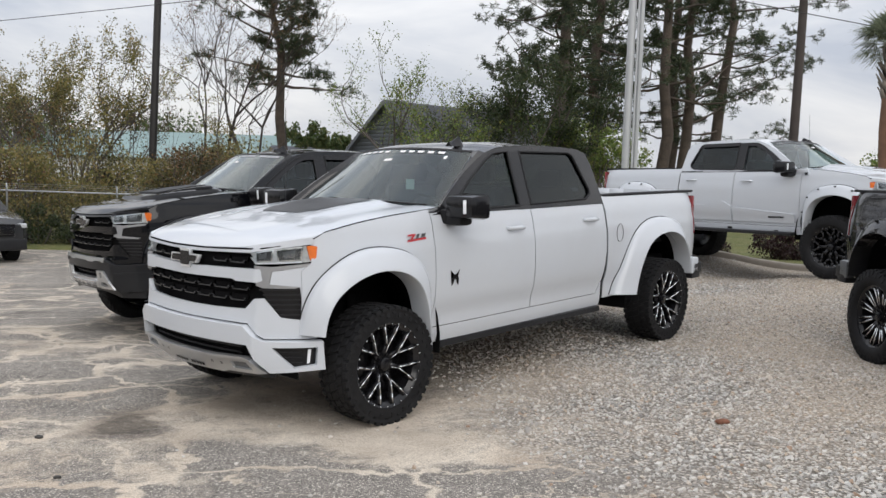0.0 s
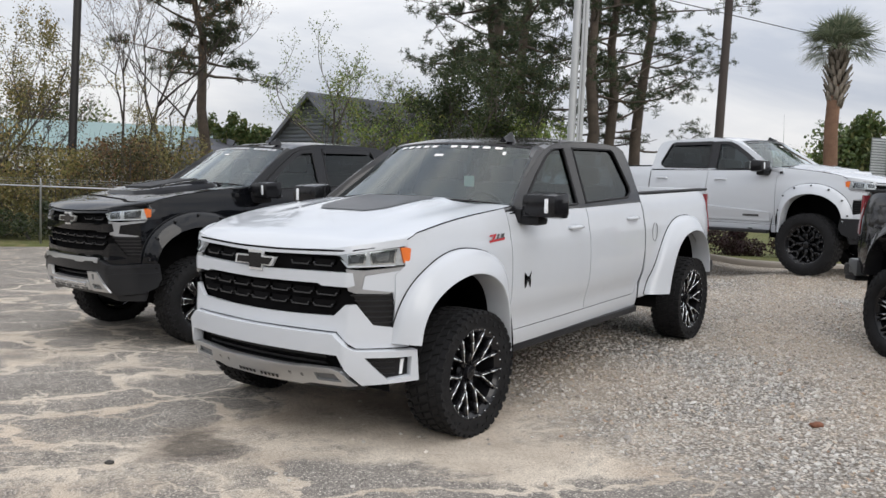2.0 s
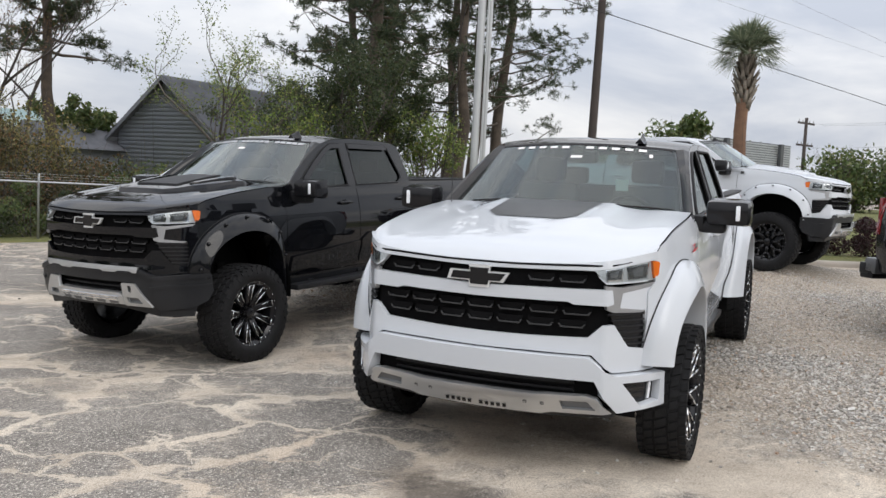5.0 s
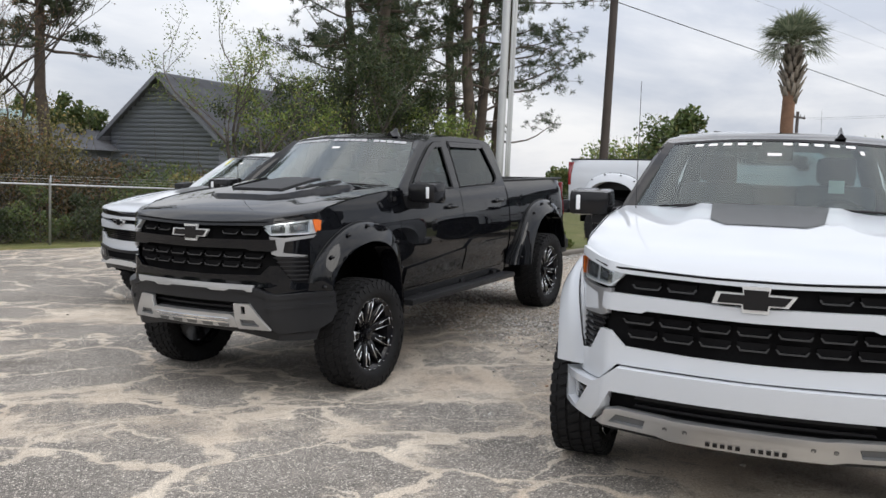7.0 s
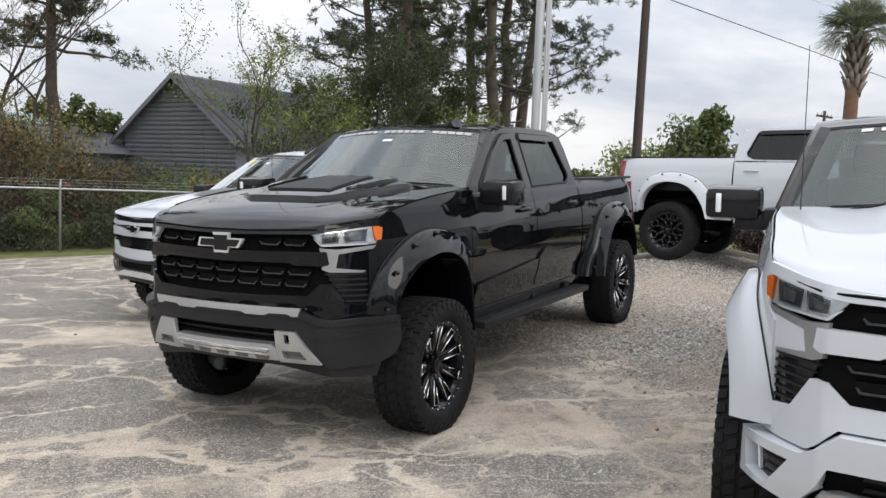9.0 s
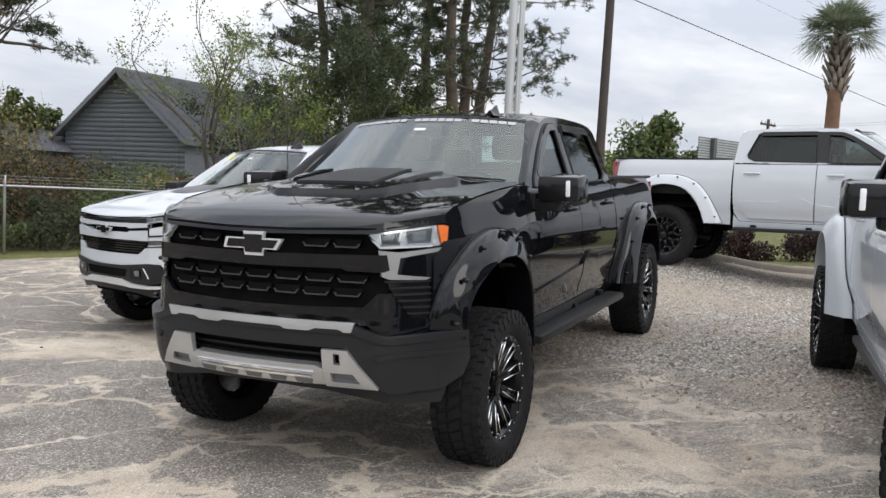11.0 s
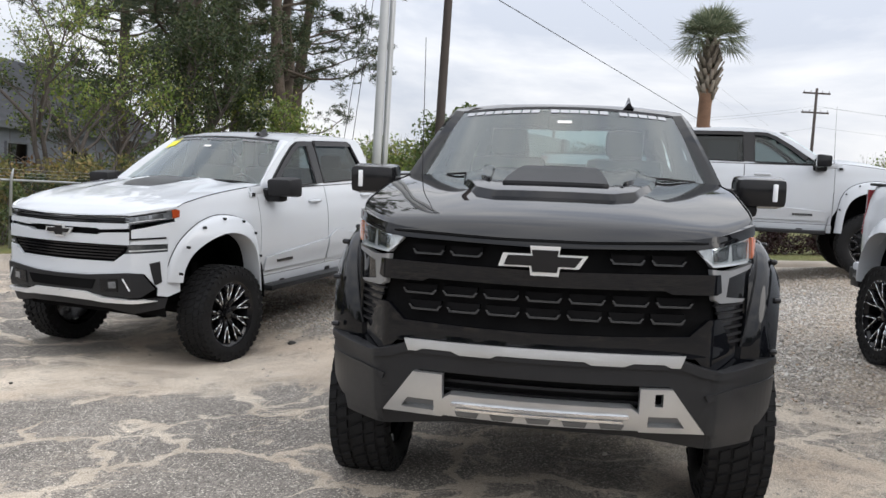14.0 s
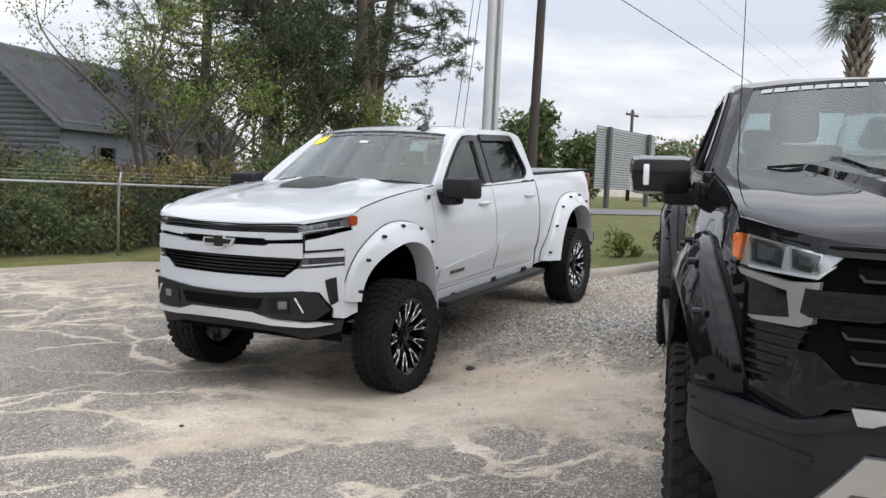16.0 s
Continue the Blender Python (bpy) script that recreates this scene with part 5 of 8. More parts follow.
def flare(lines, axle, sharp=0.0, taper=0.30):
    """A wheel-arch flare swept between its edge on the body and its lip. sharp: how squarely it steps out of the body."""
    outer, inner = (smooth_line(l) for l in lines)
    bm = bmesh.new()
    rows = []
    for (xo, zo), (xi, zi) in zip(outer, inner):
        y0 = side(axle + xo, zo)[1] - 0.004
        tip = 1.075 if axle + xi < 0.25 else 1.075 - taper * (axle + xi - 0.25) ** 1.5
        row = []
        for t, lift in ((0, 0), (0.015, 0.18 + 0.2 * sharp), (0.05, 0.32 + 0.2 * sharp), (0.3, 0.52 + 0.2 * sharp), (0.65, 0.80 + 0.08 * sharp), (0.93, 0.98), (0.985, 1.0), (1.0, 0.98), (1.015, 0.88)):
            row.append((axle + xo + (xi - xo) * t, y0 + (tip - y0) * min(lift, 1.0), zo + (zi - zo) * t))
        x, y, z = row[-1]
        row.append((x, y - 0.17, z + 0.0))
        rows.append([bm.verts.new(p) for p in row])
    for a, b in zip(rows, rows[1:]):
        for i in range(len(a) - 1):
            bm.faces.new((a[i], a[i + 1], b[i + 1], b[i]))
    bm.normal_update()
    if sum(f.normal.y for f in bm.faces) < 0:
        bmesh.ops.reverse_faces(bm, faces=bm.faces[:])
    return bm


def flare_bolts(lines, axle, every=5):
    """The bolt heads round a flare, one mesh each."""
    outer, inner = (smooth_line(l) for l in lines)
    for k in range(2, len(outer) - 1, every):
        (xo, zo), (xi, zi) = outer[k], inner[k]
        x, z = axle + xo + (xi - xo) * 0.2, zo + (zi - zo) * 0.2
        y = side(axle + xo, zo)[1]
        y += (1.07 - y) * 0.66
        bm = bmesh.new()
        tube(bm, [(x, y - 0.02, z), (x, y + 0.008, z), (x, y + 0.014, z)], [0.013, 0.013, 0.007], 8)
        yield bm


def roof_edge_z(x):
    return lerp_table([(-2.76, 1.84), (-2.70, 1.895), (-2.58, 1.93), (-2.3, 1.948), (-1.8, 1.955), (-1.45, 1.938), (-1.25, 1.89)], x)


def cab_y(z):
    return 0.925 - 0.06 * max(0, z - 1.42) - 0.30 * max(0, z - 1.45) ** 1.0


def cab_side(x, z):
    return x, cab_y(z) - 0.02 * max(0, -x - 1.6), z


SIDE_FRAME = [(-0.50, 1.425), (-0.56, 1.475), (-0.80, 1.645), (-1.05, 1.795), (-1.25, 1.89), (-1.45, 1.938), (-1.8, 1.955), (-2.3, 1.948), (-2.58, 1.93), (-2.70, 1.895), (-2.745, 1.80), (-2.785, 1.43)]
FRONT_WINDOW = [(-0.70, 1.45), (-0.74, 1.505), (-1.02, 1.70), (-1.24, 1.835), (-1.36, 1.885), (-1.535, 1.898), (-1.515, 1.462)]
REAR_WINDOW = [(-1.665, 1.466), (-1.695, 1.90), (-2.42, 1.895), (-2.475, 1.87), (-2.60, 1.57), (-2.585, 1.525), (-2.50, 1.482)]


def shield(s, r, out=0.0):
    """The windshield: s across from -1 to 1, r up from 0 to 1."""
    y = s * (0.86 + (0.68 - 0.86) * r)
    x = -0.40 + (-1.06 + 0.40) * r - (0.20 + (0.158 - 0.20) * r) * s * s - 0.03 * math.sin(math.pi * r)
    z = 1.50 + (1.935 - 1.50) * r - (0.045 - 0.012 * r) * s * s + 0.015 * math.sin(math.pi * r)
    return x + out * 0.55, y, z + out * 0.83


HOOD_EDGE = [(-0.62, 1.487), (-0.5, 1.475), (-0.1, 1.445), (0.2, 1.41), (0.45, 1.368), (0.7, 1.315), (0.93, 1.27)]
HOOD_MID = [(-0.5, 1.512), (-0.1, 1.476), (0.37, 1.420), (0.6, 1.384), (0.75, 1.354), (0.85, 1.325), (0.90, 1.304), (0.945, 1.283)]


def hood_xyz(u, w, lift=0.0):
    """The hood: u from the cowl to the front lip, w across from -1 to 1."""
    xe = -0.58 + 1.10 * u
    y = w * (side_y(xe) + lerp_table(PROF, lerp_table(HOOD_EDGE, xe)) - 0.008)
    back = -0.46 - 0.12 * w * w
    x = back + (nose_x(y / NARROW) - 0.03 - back) * u
    edge, mid = lerp_table(HOOD_EDGE, x), lerp_table(HOOD_MID, x)
    a = abs(w)
    dome = max(0.0, min(1.0, (0.52 - a) / 0.06)) * max(0.0, min(1.0, (0.62 - u) / 0.45)) * 0.020
    vale = -0.010 * math.exp(-((a - 0.66) / 0.1) ** 2) * (1 - u)
    roll = -0.024 * max(0.0, (u - 0.93) / 0.07) ** 2
    return x, y, edge + (mid - edge) * (1 - a ** 2.4) + dome + vale + roll + lift


def hood_at(x, y, lift=0.0):
    """The point of the hood over a plan place, by a short search."""
    u, w = 0.5, 0.0
    for _ in range(14):
        px, py, pz = hood_xyz(u, w)
        u += (x - px) / 1.4
        w += (y - py) / 0.9
    px, py, pz = hood_xyz(max(0, min(1, u)), max(-1, min(1, w)))
    return px, py, pz + lift


TYRE = {}


def tyre_mesh(r, hw=0.152):
    """An off-road tyre: a rounded carcass with a block tread and shoulder lugs."""
    key = round(r, 3), hw
    if key in TYRE:
        return TYRE[key]
    bm = bmesh.new()
    prof = [(0.285, -0.10), (0.296, -0.125), (0.315, -hw + 0.010), (0.345, -hw), (r - 0.05, -hw + 0.003), (r - 0.022, -0.138), (r - 0.012, -0.10), (r - 0.012, 0.10), (r - 0.022, 0.138), (r - 0.05, hw - 0.003), (0.345, hw), (0.315, hw - 0.010), (0.296, 0.125), (0.285, 0.10)]
    revolve(bm, prof, 56)
    rng = random.Random(7)

    def lug(a0, a1, y0, y1, r0, r1, skew=0.0):
        vs = []
        for rr, s in ((r0, 1.0), (r1, 0.86)):
            for a, y in ((a0, y0), (a1, y0), (a1, y1), (a0, y1)):
                am, ym = (a0 + a1) / 2, (y0 + y1) / 2
                aa, yy = am + (a - am) * s, ym + (y - ym) * s
                aa += skew * (yy)
                vs.append(bm.verts.new((rr * math.cos(aa), yy, rr * math.sin(aa))))
        for q in ((4, 5, 6, 7), (0, 1, 5, 4), (1, 2, 6, 5), (2, 3, 7, 6), (3, 0, 4, 7)):
            bm.faces.new([vs[i] for i in q])

    n = 40
    for k in range(n):
        a = k * math.tau / n
        d = math.tau / n
        lug(a, a + d * 0.78, -0.036, 0.036, r - 0.014, r, 1.2)
        lug(a + d * 0.4, a + d * 1.15, 0.045, 0.094, r - 0.014, r, 1.0)
        lug(a + d * 0.1, a + d * 0.85, -0.094, -0.045, r - 0.014, r, 1.0)
        for s in (-1, 1):
            long = 0.026 if k % 2 else 0.05
            y0, y1 = (0.102, 0.143) if s > 0 else (-0.143, -0.102)
            lug(a + d * 0.25, a + d * 0.95, y0, y1, r - 0.026, r - 0.004, 0.4)
            # side biter on the shoulder
            vs = []
            for y in (s * (hw - 0.006), s * (hw + 0.006)):
                for ra, aa in ((r - 0.02, a + d * 0.25), (r - 0.02, a + d * 0.9), (r - 0.03 - long, a + d * 0.75), (r - 0.03 - long, a + d * 0.35)):
                    vs.append(bm.verts.new((ra * math.cos(aa), y if ra < r - 0.025 else y - s * 0.012, ra * math.sin(aa))))
            order = ((4, 5, 6, 7), (0, 1, 5, 4), (1, 2, 6, 5), (2, 3, 7, 6), (3, 0, 4, 7))
            for q in order:
                bm.faces.new([vs[i] for i in (q if s < 0 else q[::-1])])
    # raised ring and letter-like ribs on the outer wall
    for k in range(48):
        a = k * math.tau / 48
        if k % 12 < 8:
            w = 0.035
            vs = [bm.verts.new((rr * math.cos(a + da), hw + 0.003, rr * math.sin(a + da))) for rr, da in ((0.335, 0.02), (0.335, 0.02 + w), (0.358, 0.02 + w), (0.358, 0.02))]
            bm.faces.new(vs)
    bmesh.ops.recalc_face_normals(bm, faces=bm.faces[:])
    TYRE[key] = mesh_of("tyre", bm, RUBBER, 40)
    return TYRE[key]


def spoke_bar(bm, a0, r0, a1, r1, w0, w1, y0, y1, depth, m=0):
    """A tapering bar between two polar places on the wheel's face."""
    p0 = Vector((r0 * math.cos(a0), y0, r0 * math.sin(a0)))
    p1 = Vector((r1 * math.cos(a1), y1, r1 * math.sin(a1)))
    n = (p1 - p0).cross(Vector((0, 1, 0))).normalized()
    vs = []
    for p, w in ((p0, w0), (p1, w1)):
        for s, dy in ((-1, 0), (-0.75, 0.006), (0.75, 0.006), (1, 0), (1, -depth), (-1, -depth)):
            vs.append(bm.verts.new(p + n * (s * w / 2) + Vector((0, dy, 0))))
    for i in range(6):
        j = (i + 1) % 6
        bm.faces.new((vs[i], vs[j], vs[6 + j], vs[6 + i])).material_index = m
    bm.faces.new(vs[5::-1]).material_index = m
    bm.faces.new(vs[6:]).material_index = m


RIMS = {}


def rim_meshes(style):
    """The barrel, the spokes with their machined faces, and the hub cap of a wheel."""
    if style in RIMS:
        return RIMS[style]
    bar = bmesh.new()
    revolve(bar, [(0.268, -0.12), (0.262, -0.11), (0.235, -0.09), (0.225, 0.02), (0.235, 0.09), (0.252, 0.108), (0.262, 0.118), (0.270, 0.122), (0.272, 0.116), (0.268, 0.10)], 56)
    revolve(bar, [(0.005, -0.02), (0.12, -0.02), (0.23, -0.05)], 40)
    bmesh.ops.recalc_face_normals(bar, faces=bar.faces[:])
    sp = bmesh.new()
    n, rivets = 8, 0
    if style == "forked":
        n, rivets = 7, 28
        spoke_bar(sp, 0, 0.05, 0.02, 0.125, 0.040, 0.032, 0.055, 0.080, 0.05)
        for a0, a1 in ((0.02, -0.20), (0.02, 0.24)):
            spoke_bar(sp, a0, 0.11, a1 * 0.8, 0.195, 0.022, 0.022, 0.078, 0.098, 0.04)
            spoke_bar(sp, a1 * 0.8, 0.185, a1, 0.252, 0.022, 0.030, 0.096, 0.106, 0.04)
        for a0, r0, a1, r1, w0, w1, y0, y1 in ((0.13, 0.065, 0.06, 0.125, 0.003, 0.006, 0.062, 0.088), (-0.01, 0.115, -0.165, 0.195, 0.004, 0.009, 0.086, 0.106), (-0.165, 0.190, -0.215, 0.248, 0.009, 0.007, 0.106, 0.114), (0.05, 0.115, 0.20, 0.195, 0.004, 0.010, 0.086, 0.106), (0.20, 0.190, 0.25, 0.248, 0.010, 0.007, 0.106, 0.114)):
            spoke_bar(sp, a0, r0, a1, r1, w0, w1, y0, y1, 0.006, 1)
    elif style == "twisted":
        n, rivets = 9, 24
        spoke_bar(sp, 0, 0.05, 0.12, 0.25, 0.05, 0.075, 0.05, 0.105, 0.045)
        spoke_bar(sp, 0.20, 0.09, 0.235, 0.243, 0.004, 0.008, 0.072, 0.112, 0.006, 1)
        spoke_bar(sp, -0.02, 0.14, 0.0, 0.24, 0.003, 0.004, 0.082, 0.112, 0.006, 1)
        spoke_bar(sp, 0.0, 0.238, 0.235, 0.24, 0.005, 0.005, 0.111, 0.112, 0.006, 1)
    elif style == "slim":
        n = 10
        for k in (-1, 1):
            spoke_bar(sp, k * 0.10, 0.06, k * 0.10, 0.25, 0.022, 0.03, 0.05, 0.105, 0.045)
            spoke_bar(sp, k * 0.10, 0.10, k * 0.115, 0.243, 0.008, 0.013, 0.068, 0.112, 0.006, 1)
    elif style == "mesh":
        rivets = 16
        spoke_bar(sp, 0, 0.05, 0, 0.16, 0.045, 0.035, 0.05, 0.08, 0.05)
        for k in (-1, 1):
            spoke_bar(sp, 0, 0.15, k * 0.28, 0.215, 0.026, 0.024, 0.08, 0.095, 0.04)
            spoke_bar(sp, k * 0.28, 0.205, k * 0.2, 0.255, 0.03, 0.03, 0.093, 0.108, 0.04)
    else:
        n = 9
        spoke_bar(sp, 0, 0.05, 0.10, 0.16, 0.04, 0.035, 0.05, 0.085, 0.05)
        for k, b in ((-1, -0.03), (1, 0.24)):
            spoke_bar(sp, 0.10, 0.14, b, 0.252, 0.024, 0.03, 0.083, 0.105, 0.04)
            spoke_bar(sp, 0.09 + 0.03 * k, 0.11, b + 0.02, 0.18, 0.004, 0.014, 0.080, 0.099, 0.006, 1)
            spoke_bar(sp, b + 0.02, 0.18, b + 0.035, 0.245, 0.014, 0.004, 0.099, 0.112, 0.006, 1)
    rivet = bmesh.new()
    tube(rivet, [(0.262, 0.114, 0), (0.262, 0.124, 0), (0.262, 0.127, 0)], [0.005, 0.005, 0.003], 6)
    cap = bmesh.new()
    revolve(cap, [(0.001, 0.088), (0.03, 0.087), (0.042, 0.08), (0.046, 0.05), (0.075, 0.048), (0.085, 0.03)], 24)
    for k in range(6):
        a = k * math.tau / 6
        p = (0.063 * math.cos(a), 0.045, 0.063 * math.sin(a))
        tube(cap, [p, (p[0], 0.066, p[2])], [0.011, 0.009], 6)
    bmesh.ops.recalc_face_normals(cap, faces=cap.faces[:])
    for bm in (bar, sp, rivet, cap):
        for v in bm.verts:
            v.co.x, v.co.z = 1.09 * v.co.x, 1.09 * v.co.z
    RIMS[style] = (mesh_of("rim", bar, GLOSS_BLACK), mesh_of("spoke", sp, [GLOSS_BLACK, MACHINED]), n, mesh_of("rivet", rivet, MACHINED), rivets, mesh_of("hub_cap", cap, GLOSS_BLACK))
    return RIMS[style]


def wheel(parent, x, y, hub, r, style, turn=0.0, hw=0.152):
    bar, sp, n, rivet, rivets, cap = rim_meshes(style)
    s = 1 if y > 0 else -1
    at = pose(x, y, hub, 0, 0, 0 if s > 0 else 180) @ pose(0, 0, 0, 0, turn, 0)
    w = part("wheel", bar, None, parent, at=at)
    part("tyre", tyre_mesh(r, hw), None, w, "black off-road tyre with block tread")
    for k in range(n):
        part("spoke", sp, None, w, at=pose(0, 0, 0, 0, 360 * k / n, 0))
    for k in range(rivets):
        part("rivet", rivet, None, w, at=pose(0, 0, 0, 0, 360 * k / rivets, 0))
    part("hub_cap", cap, None, w)
    return w


def letter_bars(count, height, gap, widths, place, skip=()):
    """A row of small plain bars the size of letters, laid on a surface; place(a, b) gives the point. One mesh each."""
    a = -0.5 * count * (widths + gap)
    for k in range(count):
        if k not in skip:
            bm = bmesh.new()
            bm.faces.new([bm.verts.new(place(a + p, q)) for p, q in ((0, 0), (widths, 0), (widths, height), (0, height))])
            yield bm
        a += widths + gap


def build_truck(spec):
    truck = thing("pickup_truck", spec["label"], "pickup truck", pose(*spec["at"]), "parked pickup trucks")
    P = spec["paint"]
    ROOF = spec.get("roof", P)
    BUMPER = spec.get("bumper", P)
    lf, lr = spec["lift"]
    r = spec["tyre"]
    hub = spec.get("hub", r - 0.012)

    def raise_(bm):
        for v in bm.verts:
            k = max(-0.35, min(1.3, -v.co.x / WB))
            v.co.z += lf + (lr - lf) * k
        return bm

    def add(name, bm, mat, parent=truck, label="", angle=32):
        return part(name, raise_(bm), mat, parent, label, angle=angle)

    def pair(name, make, mat, parent=truck, label="", angle=32):
        return add(name, make(False), mat, parent, label, angle), add(name, make(True), mat, parent, label, angle)

    def sidepanel(loop, t=0.014, du=0.08, dv=0.05, shape=side):
        return lambda mirror: panel([loop], shape, du, dv, t, (0, 1, 0), mirror)

    def mirrored(fn):
        return lambda m: flip_y(fn()) if m else fn()

    def arch(cx, cz, a, b, t0, t1, n=16):
        return [(cx + a * math.cos(radians(t0 + (t1 - t0) * k / n)), cz + b * math.sin(radians(t0 + (t1 - t0) * k / n))) for k in range(n + 1)]

    # fenders, doors, sills and bed sides
    fender = [(-0.445, 1.472), (-0.30, 1.459), (-0.1, 1.443), (0.2, 1.408), (0.45, 1.366), (0.585, 1.335), (0.60, 1.17), (0.66, 1.12), (0.665, 0.74), (0.58, 0.74)] + arch(FRONT, 0.46, 0.57, 0.66, 25, 156) + [(-0.445, 0.68)]
    pair("front_fender", sidepanel(fender), P)
    fd = [(-0.452, 1.445), (-0.452, 0.61), (-1.646, 0.61), (-1.646, 1.445)]
    rd = [(-1.656, 1.445), (-1.656, 0.61), (-2.66, 0.61), (-2.735, 0.72), (-2.765, 1.0), (-2.765, 1.445)]
    doors = [pair("front_door", sidepanel(fd), P), pair("rear_door", sidepanel(rd), P)]
    pair("sill", sidepanel([(-0.445, 0.604), (-0.445, 0.49), (-2.75, 0.49), (-2.745, 0.70), (-2.665, 0.604)]), P)
    bed = [(-2.79, 1.500), (-4.60, 1.512), (-4.618, 1.46), (-4.605, 0.74), (-4.56, 0.64), (-4.30, 0.62)] + arch(-WB, 0.47, 0.56, 0.66, 166, 12) + [(-3.10, 0.55), (-2.79, 0.55)]
    pair("bed_side", sidepanel(bed), P)
    for d, (hx, hz) in zip(doors, ((-1.40, 1.287), (-2.51, 1.300))):
        for k, ob in enumerate(d):
            def handle():
                bm = bmesh.new()
                y = side(hx, hz)[1]
                pts = [(hx + 0.105, y - 0.004, hz), (hx + 0.085, y + 0.028, hz + 0.002), (hx, y + 0.042, hz + 0.004), (hx - 0.085, y + 0.028, hz + 0.002), (hx - 0.105, y - 0.004, hz)]
                tube(bm, pts, [0.012, 0.016, 0.017, 0.016, 0.012], 8)
                revolve_at = [bm.verts.new((hx + 0.055 * math.cos(q), y + 0.002, hz - 0.005 + 0.036 * math.sin(q))) for q in [j * math.tau / 16 for j in range(16)]]
                bm.faces.new(revolve_at)
                return bm
            add("door_handle", mirrored(handle)(k == 1), spec.get("handle", P), ob)
    # flares
    sharp = 0.45 if spec.get("bolts") else 0.35
    FL = spec.get("flare", P)
    for lines, axle in ((FLARE_F, FRONT), (FLARE_R, -WB)):
        fl = pair("wheel_arch_flare", mirrored(lambda: flare(lines, axle, sharp, spec.get("taper", 0.30))), FL, angle=45)
        for k, ob in enumerate(fl):
            def bead():
                bm = bmesh.new()
                tube(bm, [(axle + x, side(axle + x, z)[1] + 0.002, z) for x, z in smooth_line(lines[0])], 0.0055, 5)
                return bm
            add("flare_seal", mirrored(bead)(k == 1), MATT_BLACK, ob)
        if spec.get("bolts"):
            for k, ob in enumerate(fl):
                for bolt in flare_bolts(lines, axle):
                    add("flare_bolt", flip_y(bolt) if k == 1 else bolt, GLOSS_BLACK, ob)
    # dark wheel wells
    for axle in (FRONT, -WB):
        def well():
            bm = bmesh.new()
            rows = []
            for k in range(17):
                a = radians(-8 + 196 * k / 16)
                wx = axle + 0.60 * math.cos(a)
                rows.append([bm.verts.new((wx, y, 0.50 + 0.67 * math.sin(a))) for y in (min(0.97, side_y(wx) - 0.02), 0.45)])
            for p, q in zip(rows, rows[1:]):
                bm.faces.new((p[0], p[1], q[1], q[0]))
            back = [row[1] for row in rows]
            bm.faces.new(back)
            return bm
        pair("wheel_well", mirrored(well), DEEP_BLACK)
    # cab: side frames, glass, pillars, roof
    pair("cab_side_frame", lambda m: panel([SIDE_FRAME, FRONT_WINDOW, REAR_WINDOW], cab_side, 0.12, 0.08, 0.03, (0, 1, 0), m), ROOF)

    def window(loop, inset):
        cx = sum(p[0] for p in loop) / len(loop)
        cz = sum(p[1] for p in loop) / len(loop)
        big = [(cx + (x - cx) * 1.02, cz + (z - cz) * 1.02) for x, z in loop]
        return lambda m: panel([big], lambda x, z: (x, cab_side(x, z)[1] - inset, z), 0.3, 0.2, 0.0, (0, 1, 0), m)

    fw = pair("front_side_window", window(FRONT_WINDOW, 0.014), FRONT_TINT)
    rw = pair("rear_side_window", window(REAR_WINDOW, 0.014), TINTED)
    seal_f = [(-0.47, 1.432), (-2.76, 1.432), (-2.76, 1.452), (-0.55, 1.447)]
    pair("belt_moulding", lambda m: panel([seal_f], lambda x, z: (x, side_y(x) + lerp_table(PROF, z) + 0.004, z), 0.2, 0.1, 0.02, (0, 1, 0), m), spec.get("belt", GLOSS_BLACK))

    def b_pillar():
        return panel([[(-1.52, 1.46), (-1.54, 1.90), (-1.69, 1.90), (-1.66, 1.466)]], lambda x, z: (x, cab_side(x, z)[1] + 0.004, z), 0.2, 0.1, 0.006)
    pair("door_post_trim", mirrored(b_pillar), GLOSS_BLACK)

    def seal(loop):
        def make():
            bm = bmesh.new()
            pts = [cab_side(x, z) for x, z in loop]
            pts = [(x, y + 0.001, z) for x, y, z in pts]
            tube(bm, pts + pts[:2], 0.011, 6, cap=False)
            return bm
        return mirrored(make)
    pair("window_seal", seal(FRONT_WINDOW), MATT_BLACK)
    pair("window_seal", seal(REAR_WINDOW), MATT_BLACK)
    if spec.get("visors"):
        vf = [(-0.80, 1.545), (-1.03, 1.705), (-1.25, 1.838), (-1.37, 1.888), (-1.535, 1.898), (-1.535, 1.852), (-1.38, 1.845), (-1.27, 1.80), (-1.05, 1.66), (-0.84, 1.50)]
        vr = [(-1.695, 1.90), (-2.42, 1.895), (-2.45, 1.86), (-2.42, 1.848), (-1.69, 1.852)]
        for loop in (vf, vr):
            pair("window_visor", lambda m: panel([loop], lambda x, z: (x, cab_side(x, z)[1] + 0.022, z), 0.3, 0.3, 0.004, (0, 1, 0), m), GLOSS_BLACK)

    def a_pillar():
        bm = bmesh.new()
        edge = smooth_line(SIDE_FRAME[0:5], 3)
        rows = []
        for k, (x, z) in enumerate(edge):
            rr = k / (len(edge) - 1)
            p = Vector(cab_side(x, z))
            q = Vector(shield(0.985, rr))
            mid = (p + q) / 2 + Vector((0.015, 0.012, 0.012))
            rows.append([bm.verts.new(v) for v in (p, mid, q, q + Vector((-0.03, -0.02, -0.03)))])
        for a, b in zip(rows, rows[1:]):
            for i in range(3):
                bm.faces.new((a[i], a[i + 1], b[i + 1], b[i]))
